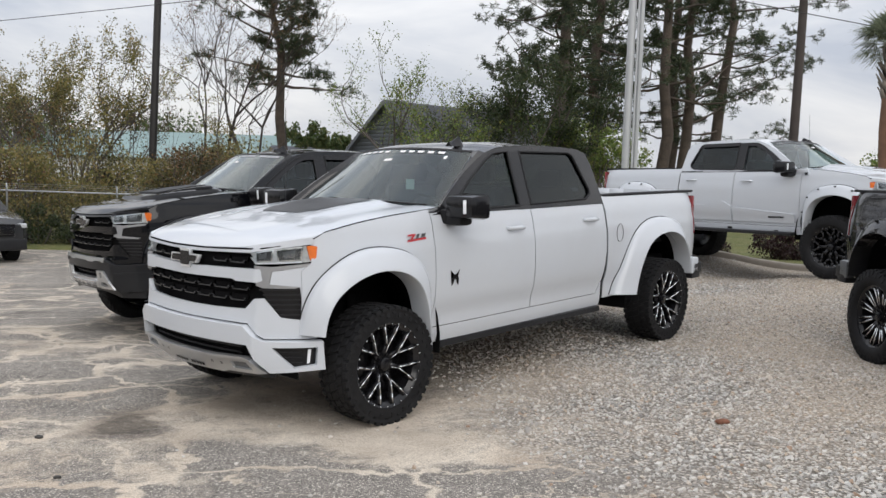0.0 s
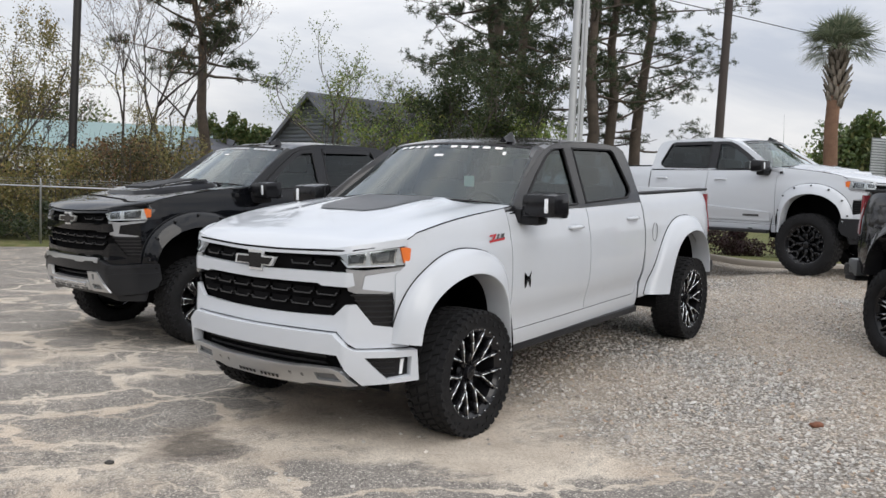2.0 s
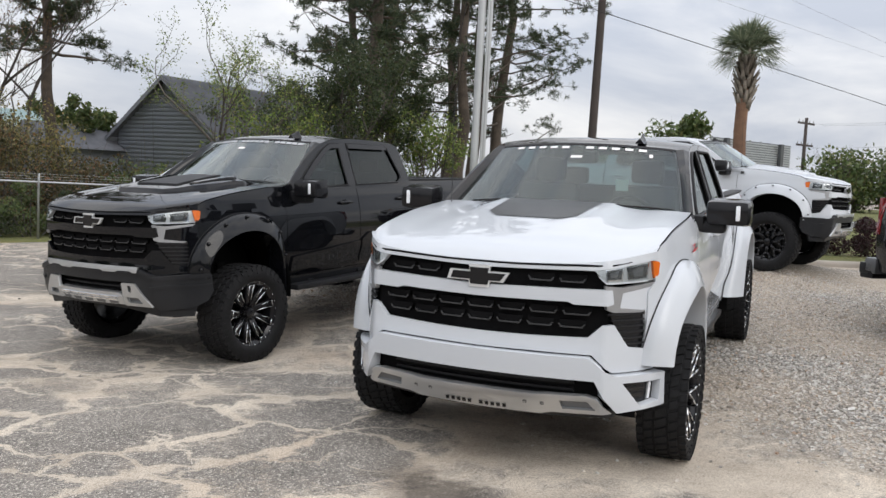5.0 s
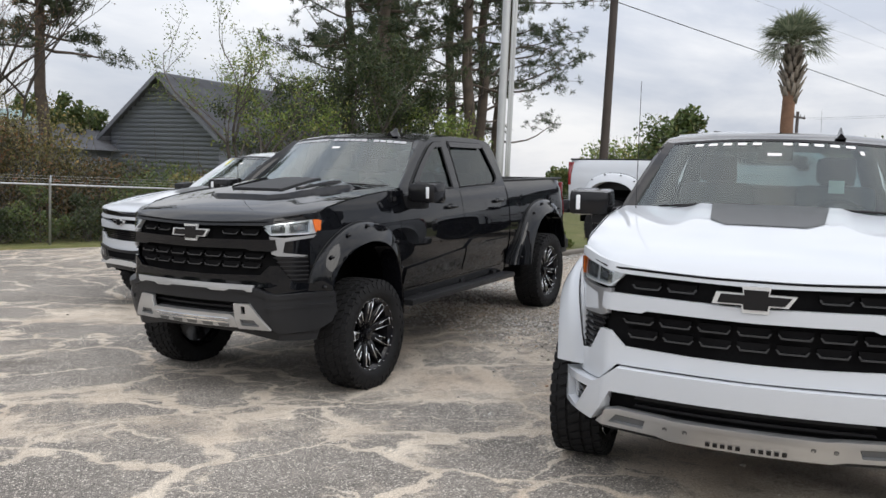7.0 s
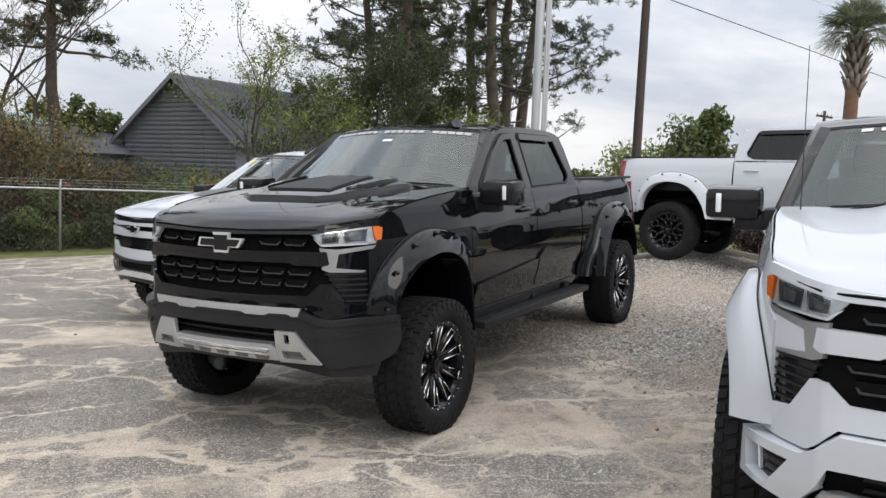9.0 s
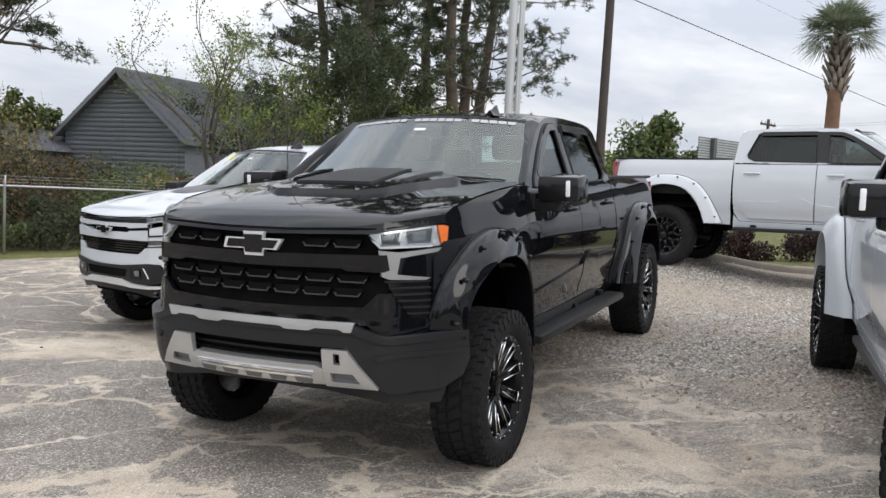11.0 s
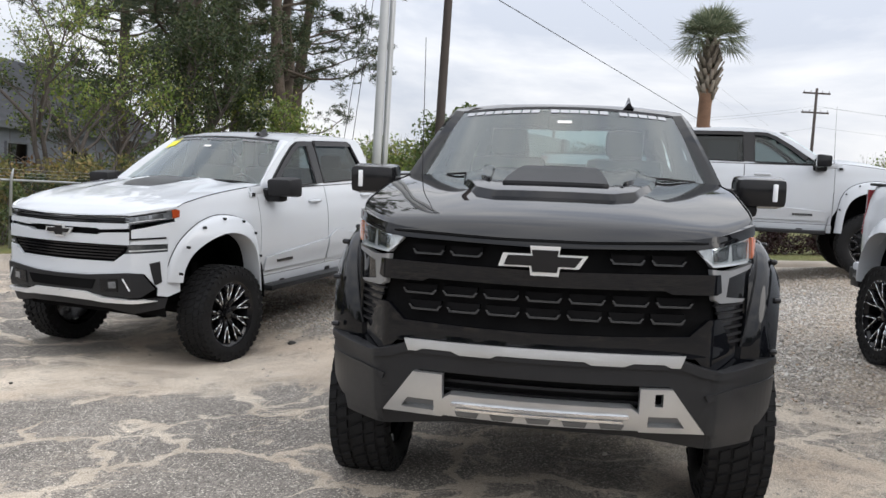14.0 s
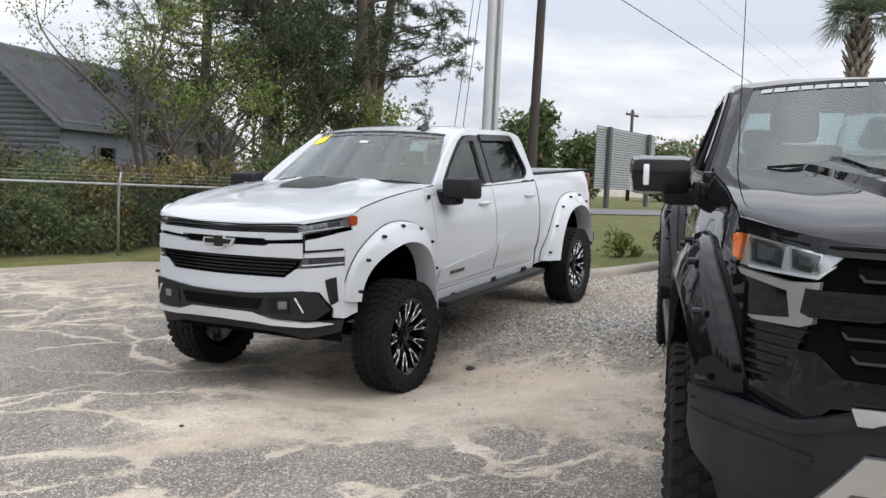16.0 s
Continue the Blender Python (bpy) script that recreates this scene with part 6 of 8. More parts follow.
        bmesh.ops.recalc_face_normals(bm, faces=bm.faces[:])
        bm.normal_update()
        if sum(f.normal.x for f in bm.faces) < 0:
            bmesh.ops.reverse_faces(bm, faces=bm.faces[:])
        return bm
    pair("windshield_pillar", mirrored(a_pillar), ROOF)
    ws = add("windshield", grid(lambda a, b: shield(-1 + 2 * a, b), 16, 8), spec.get("shield", WINDSHIELD))
    add("windshield_frit", grid(lambda a, b: shield(-1 + 2 * a, 0.965 + 0.04 * b, 0.002), 16, 1), MATT_BLACK, ws)
    add("cowl", grid(lambda a, b: (shield(-1 + 2 * a, 0)[0] + 0.10 - 0.15 * b, shield(-1 + 2 * a, 0)[1], shield(-1 + 2 * a, 0)[2] - 0.035 + 0.045 * b), 12, 2), MATT_BLACK)
    for s in (-1, 1):
        bm = bmesh.new()
        pts = [shield(s * 0.5 + 0.1 + q * 0.38, 0.035 + 0.012 * q, 0.012) for q in (-1, -0.4, 0.2, 0.8)]
        tube(bm, pts, [0.006, 0.008, 0.008, 0.005], 6)
        tube(bm, [shield(s * 0.5 - 0.25, -0.03, 0.006), shield(s * 0.5 + 0.0, 0.03, 0.02)], 0.007, 6)
        add("wiper", bm, MATT_BLACK)

    def roof(a, b):
        s = -1 + 2 * a
        xf = -1.06 - 0.19 * s * s
        x = xf + (-2.72 - xf) * b
        ze = roof_edge_z(x)
        crown = lerp_table([(-2.72, 0.03), (-2.4, 0.035), (-1.7, 0.042), (-1.25, 0.04)], x)
        ys = cab_side(x, ze)[1]
        z = ze + crown * (1 - abs(s) ** 2.6) if b > 0 else 1.938 - 0.048 * s * s
        ridge = 0.006 * (math.exp(-((abs(s) - 0.62) / 0.05) ** 2)) * min(1, b * 5)
        return x, s * ys, z + ridge
    rf = add("roof", thicken(grid(roof, 24, 18), 0.02), ROOF)
    fin = bmesh.new()
    fx, fy = -1.22, 0.40
    rows = []
    for t in range(8):
        u = t / 7
        x = fx - 0.16 * u
        h = 0.012 + 0.075 * (u ** 1.6) if u < 0.85 else 0.05 * (1 - u) / 0.15 + 0.01
        rows.append([fin.verts.new((x, fy + dy, 1.945 + dz)) for dy, dz in ((0.034, 0.0), (0.016, h * 0.5 + 0.016), (0.004, h + 0.024), (-0.004, h + 0.024), (-0.016, h * 0.5 + 0.016), (-0.034, 0.0))])
    for p, q in zip(rows, rows[1:]):
        for i in range(5):
            fin.faces.new((p[i], p[i + 1], q[i + 1], q[i]))
    fin.faces.new(rows[0])
    fin.faces.new(rows[-1][::-1])
    bmesh.ops.recalc_face_normals(fin, faces=fin.faces[:])
    add("roof_antenna", fin, GLOSS_BLACK)
    # back of the cab with its window
    back = both([(0.0, 1.945), (0.55, 1.94), (0.715, 1.89), (0.80, 1.60), (0.90, 1.43), (0.90, 1.0), (0, 1.0)])
    hole = both([(0.0, 1.86), (0.56, 1.855), (0.66, 1.54), (0, 1.52)])
    cab_back = lambda y, z: (-2.72 - 0.065 * max(0, min(1, (1.9 - z) / 0.48)), y, z)
    add("cab_back", panel([back, hole], cab_back, 0.2, 0.15, 0.03, (-1, 0, 0)), ROOF)
    add("rear_glass", panel([hole], lambda y, z: (cab_back(y, z)[0] + 0.012, y, z), 0.4, 0.3, 0.0, (-1, 0, 0)), spec.get("rear_glass", FRONT_TINT))
    # hood
    hood = add("hood", thicken(grid(lambda a, b: hood_xyz(b, 1 - 2 * a), 44, 30), 0.02), P)
    # black rods along sides and front lip stand in for the gaps' shade
    for w in (-1, 1):
        gap = bmesh.new()
        tube(gap, [hood_xyz(k / 14, w * 0.998, 0.0) for k in range(15)], 0.0042, 5)
        add("hood_gap_shade", gap, DEEP_BLACK, hood)
    gap = bmesh.new()
    tube(gap, [hood_xyz(1.0, -0.97 + 1.94 * k / 24, -0.008) for k in range(25)], 0.006, 5)
    add("hood_gap_shade", gap, DEEP_BLACK, hood)
    if spec.get("decal"):
        w0, w1, x0, x1 = spec["decal"]
        loop = [(x0, -w0), (x0, w0), (x1 - 0.12, (w0 + w1) / 2), (x1, w1 * 0.8), (x1, -w1 * 0.8), (x1 - 0.12, -(w0 + w1) / 2)]
        add("hood_decal", panel([loop], lambda x, y: hood_at(x, y, 0.006), 0.03, 0.03, 0.0, (0, 0, 1)), DECAL_BLACK, hood, "matt black film on the hood")
    if spec.get("scoop"):
        def scoop(loop, h, edge, dmat):
            cx = sum(p[0] for p in loop) / len(loop)
            bm = panel([loop], lambda x, y: hood_at(x, y, h), 0.04, 0.04, 0.0, (0, 0, 1))
            rim = [e for e in bm.edges if len(e.link_faces) == 1]
            low = {}
            for e in rim:
                l = e.link_loops[0]
                a, b = l.vert, l.link_loop_next.vert
                for v in (a, b):
                    if v not in low:
                        d = Vector((v.co.x - cx, v.co.y, 0)).normalized() * edge
                        low[v] = bm.verts.new(hood_at(v.co.x + d.x, v.co.y + d.y, -0.004))
                bm.faces.new((b, a, low[a], low[b]))
            return add("hood_scoop", bm, dmat, hood)
        scoop([(-0.38, -0.53), (-0.38, 0.53), (0.06, 0.46), (0.32, 0.38), (0.40, 0.28), (0.40, -0.28), (0.32, -0.38), (0.06, -0.46)], 0.027, 0.026, P)
        scoop([(-0.39, -0.20), (-0.39, 0.20), (-0.02, 0.24), (0.22, 0.26), (0.22, -0.26), (-0.02, -0.24)], 0.040, 0.014, spec.get("scoop_mat", MATT_BLACK))
        for y in (-0.36, 0.36):
            scoop([(-0.36, y * 1.12 - 0.035), (-0.36, y * 1.12 + 0.035), (0.06, y + 0.025), (0.14, y * 0.94), (0.06, y - 0.025)], 0.040, 0.014, P)
    # nose
    if spec["face"] == "late":
        late_face(add, truck, spec, P, BUMPER)
    elif spec["face"] == "early":
        early_face(add, truck, spec, P, BUMPER)
    # mirrors
    drop = spec.get("mirror_drop", 0.0)

    def mirror_head():
        bm = bmesh.new()
        box(bm, -0.73, -0.53, 0.985, 1.278, 1.400 - drop, 1.585 - drop, bevel=0.04)
        for v in bm.verts:
            if v.co.x > -0.60:
                v.co.y = 1.13 + (v.co.y - 1.13) * 0.92
                v.co.z = 1.49 - drop + (v.co.z - 1.49 + drop) * 0.88
        return bm

    def mirror_arm():
        bm = bmesh.new()
        box(bm, -0.74, -0.56, 0.90, 0.985, 1.36 - drop, 1.47 - drop, bevel=0.03)
        box(bm, -0.71, -0.57, 0.95, 1.12, 1.352 - drop, 1.43 - drop, bevel=0.03)
        return bm
    arms = pair("mirror_arm", mirrored(mirror_arm), MATT_BLACK)
    heads = pair("side_mirror", mirrored(mirror_head), spec.get("mirror", GLOSS_BLACK))
    for k, ob in enumerate(heads):
        if spec["face"] != "early":
            add("mirror_lamp", mirrored(lambda: boxes((-0.60, -0.522, 1.185, 1.213, 1.445 - drop, 1.545 - drop), bevel=0.008))(k == 1), LED_WHITE, ob, "white lamp on the mirror")
        add("mirror_glass", mirrored(lambda: boxes((-0.736, -0.728, 1.02, 1.25, 1.425 - drop, 1.56 - drop)))(k == 1), CHROME, ob)
    # bed: floor, inner walls, rails, tailgate, lamps, bumper
    add("cargo_bed", boxes((-4.56, -2.80, -0.70, 0.70, 0.98, 1.0), (-4.56, -2.80, 0.72, 0.76, 0.98, 1.48), (-4.56, -2.80, -0.76, -0.72, 0.98, 1.48), (-2.83, -2.80, -0.76, 0.76, 0.98, 1.47)), TRIM_BLACK)
    pair("bed_rail_cap", mirrored(lambda: boxes((-4.60, -2.80, 0.755, 0.872, 1.490, 1.516), bevel=0.008)), MATT_BLACK)
    tail = both([(0.0, 1.50), (0.74, 1.50), (0.76, 1.46), (0.76, 0.82), (0.70, 0.78), (0, 0.78)])
    add("tailgate", panel([tail], lambda y, z: (-4.615 - 0.03 * (1 - (y / 0.8) ** 2) - (0.03 if z > 1.47 else 0), y, z), 0.2, 0.12, 0.05, (-1, 0, 0)), P)

    def tail_lamp():
        bm = panel([[(-4.535, 1.455), (-4.628, 1.455), (-4.622, 1.05), (-4.56, 1.05), (-4.56, 1.25)]], lambda x, z: (x, side(x, z)[1] + 0.008, z), 0.03, 0.1, 0.03)
        box(bm, -4.64, -4.60, 0.775, side(-4.61, 1.3)[1] + 0.006, 1.05, 1.455, bevel=0.008)
        return bm
    pair("tail_lamp", mirrored(tail_lamp), RED_LENS, label="red tail lamp")
    add("rear_bumper", boxes((-4.74, -4.58, -0.90, 0.90, 0.60, 0.78), bevel=0.03), spec.get("rear_bumper", BUMPER))
    add("bumper_step", boxes((-4.80, -4.62, -0.88, 0.88, 0.545, 0.605), (-4.80, -4.62, 0.72, 0.90, 0.60, 0.72), (-4.80, -4.62, -0.90, -0.72, 0.60, 0.72), bevel=0.012), TRIM_BLACK)
    # running gear and floor
    # the last two plates are added to block light and deepen the shadow below
    und = boxes((-4.5, 0.75, 0.42, 0.52, 0.50, 0.64), (-4.5, 0.75, -0.52, -0.42, 0.50, 0.64), (-2.7, -0.6, -0.85, 0.85, 0.60, 0.66), (-4.5, -2.9, -0.7, 0.7, 0.78, 0.84), (0.55, 0.80, -0.60, 0.60, 0.42, 0.55), (-0.35, 0.2, -0.40, 0.40, 0.40, 0.60), (-4.3, -2.9, 0.05, 0.30, 0.55, 0.75), (-0.62, 0.78, -0.60, 0.60, 0.57, 0.61), (-4.55, -2.68, -0.62, 0.62, 0.66, 0.70), bevel=0.02)
    add("chassis_and_shade_plates", und, DEEP_BLACK)
    for x, nm in ((FRONT, "front_axle"), (-WB, "rear_axle")):
        ax = bmesh.new()
        tube(ax, [(x, -0.86, hub), (x, -0.15, hub), (x, -0.09, hub + 0.01), (x, 0.05, hub + 0.02), (x, 0.19, hub + 0.01), (x, 0.25, hub), (x, 0.86, hub)], [0.05, 0.05, 0.13, 0.16, 0.13, 0.05, 0.05], 12)
        part(nm, ax, DEEP_BLACK, truck)
        for s in (-1, 1):
            ax = bmesh.new()
            tube(ax, [(x - 0.12, s * 0.55, hub - 0.02), (x - 0.12, s * 0.52, hub + 0.42)], 0.035, 8)
            part("shock_absorber", ax, DEEP_BLACK, truck)
    if spec.get("step") == "board":
        pair("running_board", mirrored(lambda: boxes((-2.72, -0.52, 0.90, 1.055, 0.47, 0.525), bevel=0.02)), TRIM_BLACK)
        for bx in (-0.86, -1.71, -2.46):
            pair("step_bracket", mirrored(lambda: boxes((bx - 0.04, bx + 0.04, 0.6, 0.93, 0.48, 0.56))), MATT_BLACK)
    else:
        pair("rocker_guard", mirrored(lambda: boxes((-2.72, -0.52, 0.80, 0.925, 0.435, 0.49), bevel=0.015)), TRIM_BLACK)
    if spec.get("cladding"):
        CL = spec["cladding"]

        def clad(loop):
            return lambda m: panel([loop], lambda x, z: (x, side(x, z)[1] + 0.020, z), 0.12, 0.05, 0.022, (0, 1, 0), m)
        cf = pair("door_cladding", clad([(-0.53, 0.79), (-0.53, 0.655), (-1.635, 0.655), (-1.635, 0.875), (-1.3, 0.85)]), CL)
        pair("door_cladding", clad([(-1.665, 0.885), (-1.665, 0.655), (-2.55, 0.655), (-2.66, 0.90), (-2.1, 0.90), (-1.95, 0.955), (-1.80, 0.955)]), CL)
        if spec.get("clad_mark"):
            for k, ob in enumerate(cf):
                for bar in letter_bars(8, 0.028, 0.008, 0.026, lambda a, b: (-0.84 - a, side(-0.84 - a, 0.75)[1] + 0.024, 0.725 + b)):
                    add("letter_bar", flip_y(bar) if k == 1 else bar, GLOSS_BLACK, ob)
    # door and fender marks
    if spec.get("crest"):
        def crest():
            bm = bmesh.new()
            for loop in ([(-0.60, 1.02), (-0.635, 0.99), (-0.61, 0.955), (-0.612, 0.90), (-0.635, 0.925), (-0.645, 0.98)], [(-0.70, 1.02), (-0.665, 0.99), (-0.69, 0.955), (-0.688, 0.90), (-0.665, 0.925), (-0.655, 0.98)], [(-0.636, 0.985), (-0.664, 0.985), (-0.655, 0.945), (-0.645, 0.945)]):
                f = bm.faces.new([bm.verts.new((x, side(x, z)[1] + 0.006, z)) for x, z in loop])
            bm.normal_update()
            for f in bm.faces:
                if f.normal.y < 0:
                    f.normal_flip()
            return bm
        for k, ob in enumerate(doors[0]):
            add("door_badge", mirrored(crest)(k == 1), GLOSS_BLACK, ob, "black crest badge on the door")

        def badge(mat_red):
            bm = bmesh.new()
            rows = ([(0.02, 0.0), (0.20, 0.012), (0.20, 0.026), (0.02, 0.013)], [(0.02, 0.052), (0.10, 0.056), (0.07, 0.018), (0.045, 0.016), (0.065, 0.042), (0.02, 0.040)]) if mat_red else ([(0.10, 0.024), (0.125, 0.026), (0.135, 0.055), (0.11, 0.053)], [(0.15, 0.028), (0.19, 0.032), (0.195, 0.055), (0.155, 0.053)], [(0.02, 0.014), (0.20, 0.026), (0.20, 0.030), (0.02, 0.018)])
            for loop in rows:
                vs = [bm.verts.new((-0.16 - a, side(-0.16 - a, 1.28)[1] + 0.010, 1.255 + b)) for a, b in loop]
                bm.faces.new(vs)
            bm.normal_update()
            for f in bm.faces:
                if f.normal.y < 0:
                    f.normal_flip()
            return bm
        pair("fender_badge", mirrored(lambda: badge(True)), DECAL_RED, label="red and grey badge")
        pair("fender_badge", mirrored(lambda: badge(False)), GRAPHITE)
    if spec.get("fender_vent"):
        pair("fender_vent", mirrored(lambda: boxes((-0.42, -0.33, 0.925, 0.965, 1.37, 1.425), (-0.55, -0.36, 0.905, 0.95, 1.40, 1.47), bevel=0.012)), P)
        pair("vent_mouth", mirrored(lambda: boxes((-0.40, -0.35, 0.955, 0.969, 1.38, 1.415))), MATT_BLACK)
    # fuel door
    def fuel():
        bm = bmesh.new()
        pts = [(-3.00 + 0.055 * math.cos(q), side(-3.0, 1.15)[1] + 0.003, 1.15 + 0.085 * math.sin(q)) for q in [k * math.tau / 20 for k in range(20)]]
        tube(bm, pts + pts[:1], 0.003, 5, cap=False)
        return bm
    if spec.get("fuel"):
        add("fuel_door_seam", fuel(), GRAPHITE)
    # windshield lettering and tags
    if spec.get("banner"):
        n, h, wd, gp, skip, mat = spec["banner"]
        for bar in letter_bars(n, h, gp, wd, lambda a, b: shield(a / 0.66, 0.895 + b, 0.004), skip):
            add("letter_bar", bar, mat, ws)
    def tag(s0, s1, r0, r1, mat):
        return add("window_tag", grid(lambda a, b: shield(s0 + (s1 - s0) * a, r0 + (r1 - r0) * b, 0.003), 2, 1), mat, ws)
    tag(-0.06, 0.06, 0.72, 0.765, PAPER)
    if spec.get("tags"):
        tag(0.72, 0.755, 0.80, 0.86, PAPER)
        add("window_tag", boxes((-0.80, -0.795, 0.33, 0.42, 1.60, 1.68)), PAPER, ws)
    if spec.get("yellow"):
        add("window_tag", grid(lambda a, b: shield(-0.93 + 0.22 * a, 0.72 + 0.20 * b + 0.05 * a, 0.004), 2, 2), YELLOW, ws, "yellow price tag")
    # whip aerial
    bm = bmesh.new()
    tube(bm, [(-0.44, -0.80, 1.45), (-0.45, -0.802, 1.49), (-0.47, -0.805, 2.28)], [0.010, 0.003, 0.0018], 6)
    add("aerial", bm, MATT_BLACK)
    # interior
    seat = bmesh.new()
    for y in (-0.40, 0.40):
        box(seat, -1.55, -1.02, y - 0.27, y + 0.27, 1.00, 1.14, bevel=0.05)
        box(seat, -1.66, -1.50, y - 0.26, y + 0.26, 1.10, 1.62, bevel=0.06)
        box(seat, -1.67, -1.56, y - 0.13, y + 0.13, 1.63, 1.82, bevel=0.05)
    box(seat, -2.60, -2.44, -0.72, 0.72, 1.05, 1.58, bevel=0.06)
    for y in (-0.45, 0.45):
        box(seat, -2.60, -2.52, y - 0.13, y + 0.13, 1.58, 1.74, bevel=0.04)
    add("seats", seat, SEAT)
    dash = boxes((-0.86, -0.46, -0.82, 0.82, 1.10, 1.475), (-2.7, -0.5, -0.85, 0.85, 0.70, 0.98), bevel=0.03)
    add("dashboard", dash, SEAT)
    add("overhead_mirror", boxes((-1.17, -1.05, -0.11, 0.11, 1.79, 1.88), bevel=0.02), MATT_BLACK)
    wl = bmesh.new()
    pts = [(-1.0 + 0.07 * math.sin(q), 0.40 + 0.19 * math.cos(q), 1.38 + 0.17 * math.sin(q)) for q in [k * math.tau / 18 for k in range(18)]]
    tube(wl, pts + pts[:2], 0.017, 8, cap=False)
    add("steering_wheel", wl, MATT_BLACK)
    # wheels
    hw = spec.get("tread", 0.152)
    for x in (FRONT, -WB):
        for s in (1, -1):
            wheel(truck, x, s * (1.07 - hw), hub, r, spec["rim"], spec.get("turn", 0) + (17 if x < 0 else 0), hw)
    return truck


def bow_tie(add, truck, y0, z0, x, body, w=0.175, h=0.062):
    """A plain winged cross: a bright rim round a dark field."""
    out = [(-w, 0.45 * h), (-0.33 * w, 0.45 * h), (-0.36 * w, h), (0.36 * w, h), (0.33 * w, 0.45 * h), (w, 0.45 * h), (0.80 * w, -0.45 * h), (0.36 * w, -0.45 * h), (0.33 * w, -h), (-0.33 * w, -h), (-0.36 * w, -0.45 * h), (-1.1 * w, -0.45 * h)]
    for k, mat in ((1.0, BRIGHT), (0.84, body)):
        bm = bmesh.new()
        d = 0.0 if k == 1 else 0.006
        sy, sz = (1, 1) if k == 1 else (0.88, 0.74)
        f = bm.faces.new([bm.verts.new((x + d, y0 + y * sy, z0 + z * sz)) for y, z in out])
        bm.normal_update()
        if f.normal.x < 0:
            f.normal_flip()
        thicken(bm, 0.025)
        add("emblem" if k == 1 else "emblem_field", bm, mat, truck, "winged emblem with a bright rim" if k == 1 else "")


LOUVRE = plain("louvre_edge_plastic", (0.06, 0.062, 0.066), 0.25, 0.5, 0.1)


def even_normals(ob, shape, lift):
    """Shades a moulded front piece by the smooth surface it was cut from."""
    me = ob.data
    normals = []
    for poly in me.polygons:
        for li in poly.loop_indices:
            co = me.vertices[me.loops[li].vertex_index].co
            y, z, e = co.y / NARROW, co.z - lift, 0.004
            y = max(-0.975, min(0.975, y))
            a, b = Vector(shape(y + e, z)) - Vector(shape(y - e, z)), Vector(shape(y, z + e)) - Vector(shape(y, z - e))
            n = a.cross(b).normalized()
            normals.append(n if n.dot(poly.normal) > 0.8 else (0.0, 0.0, 0.0))
    me.normals_split_custom_set(normals)


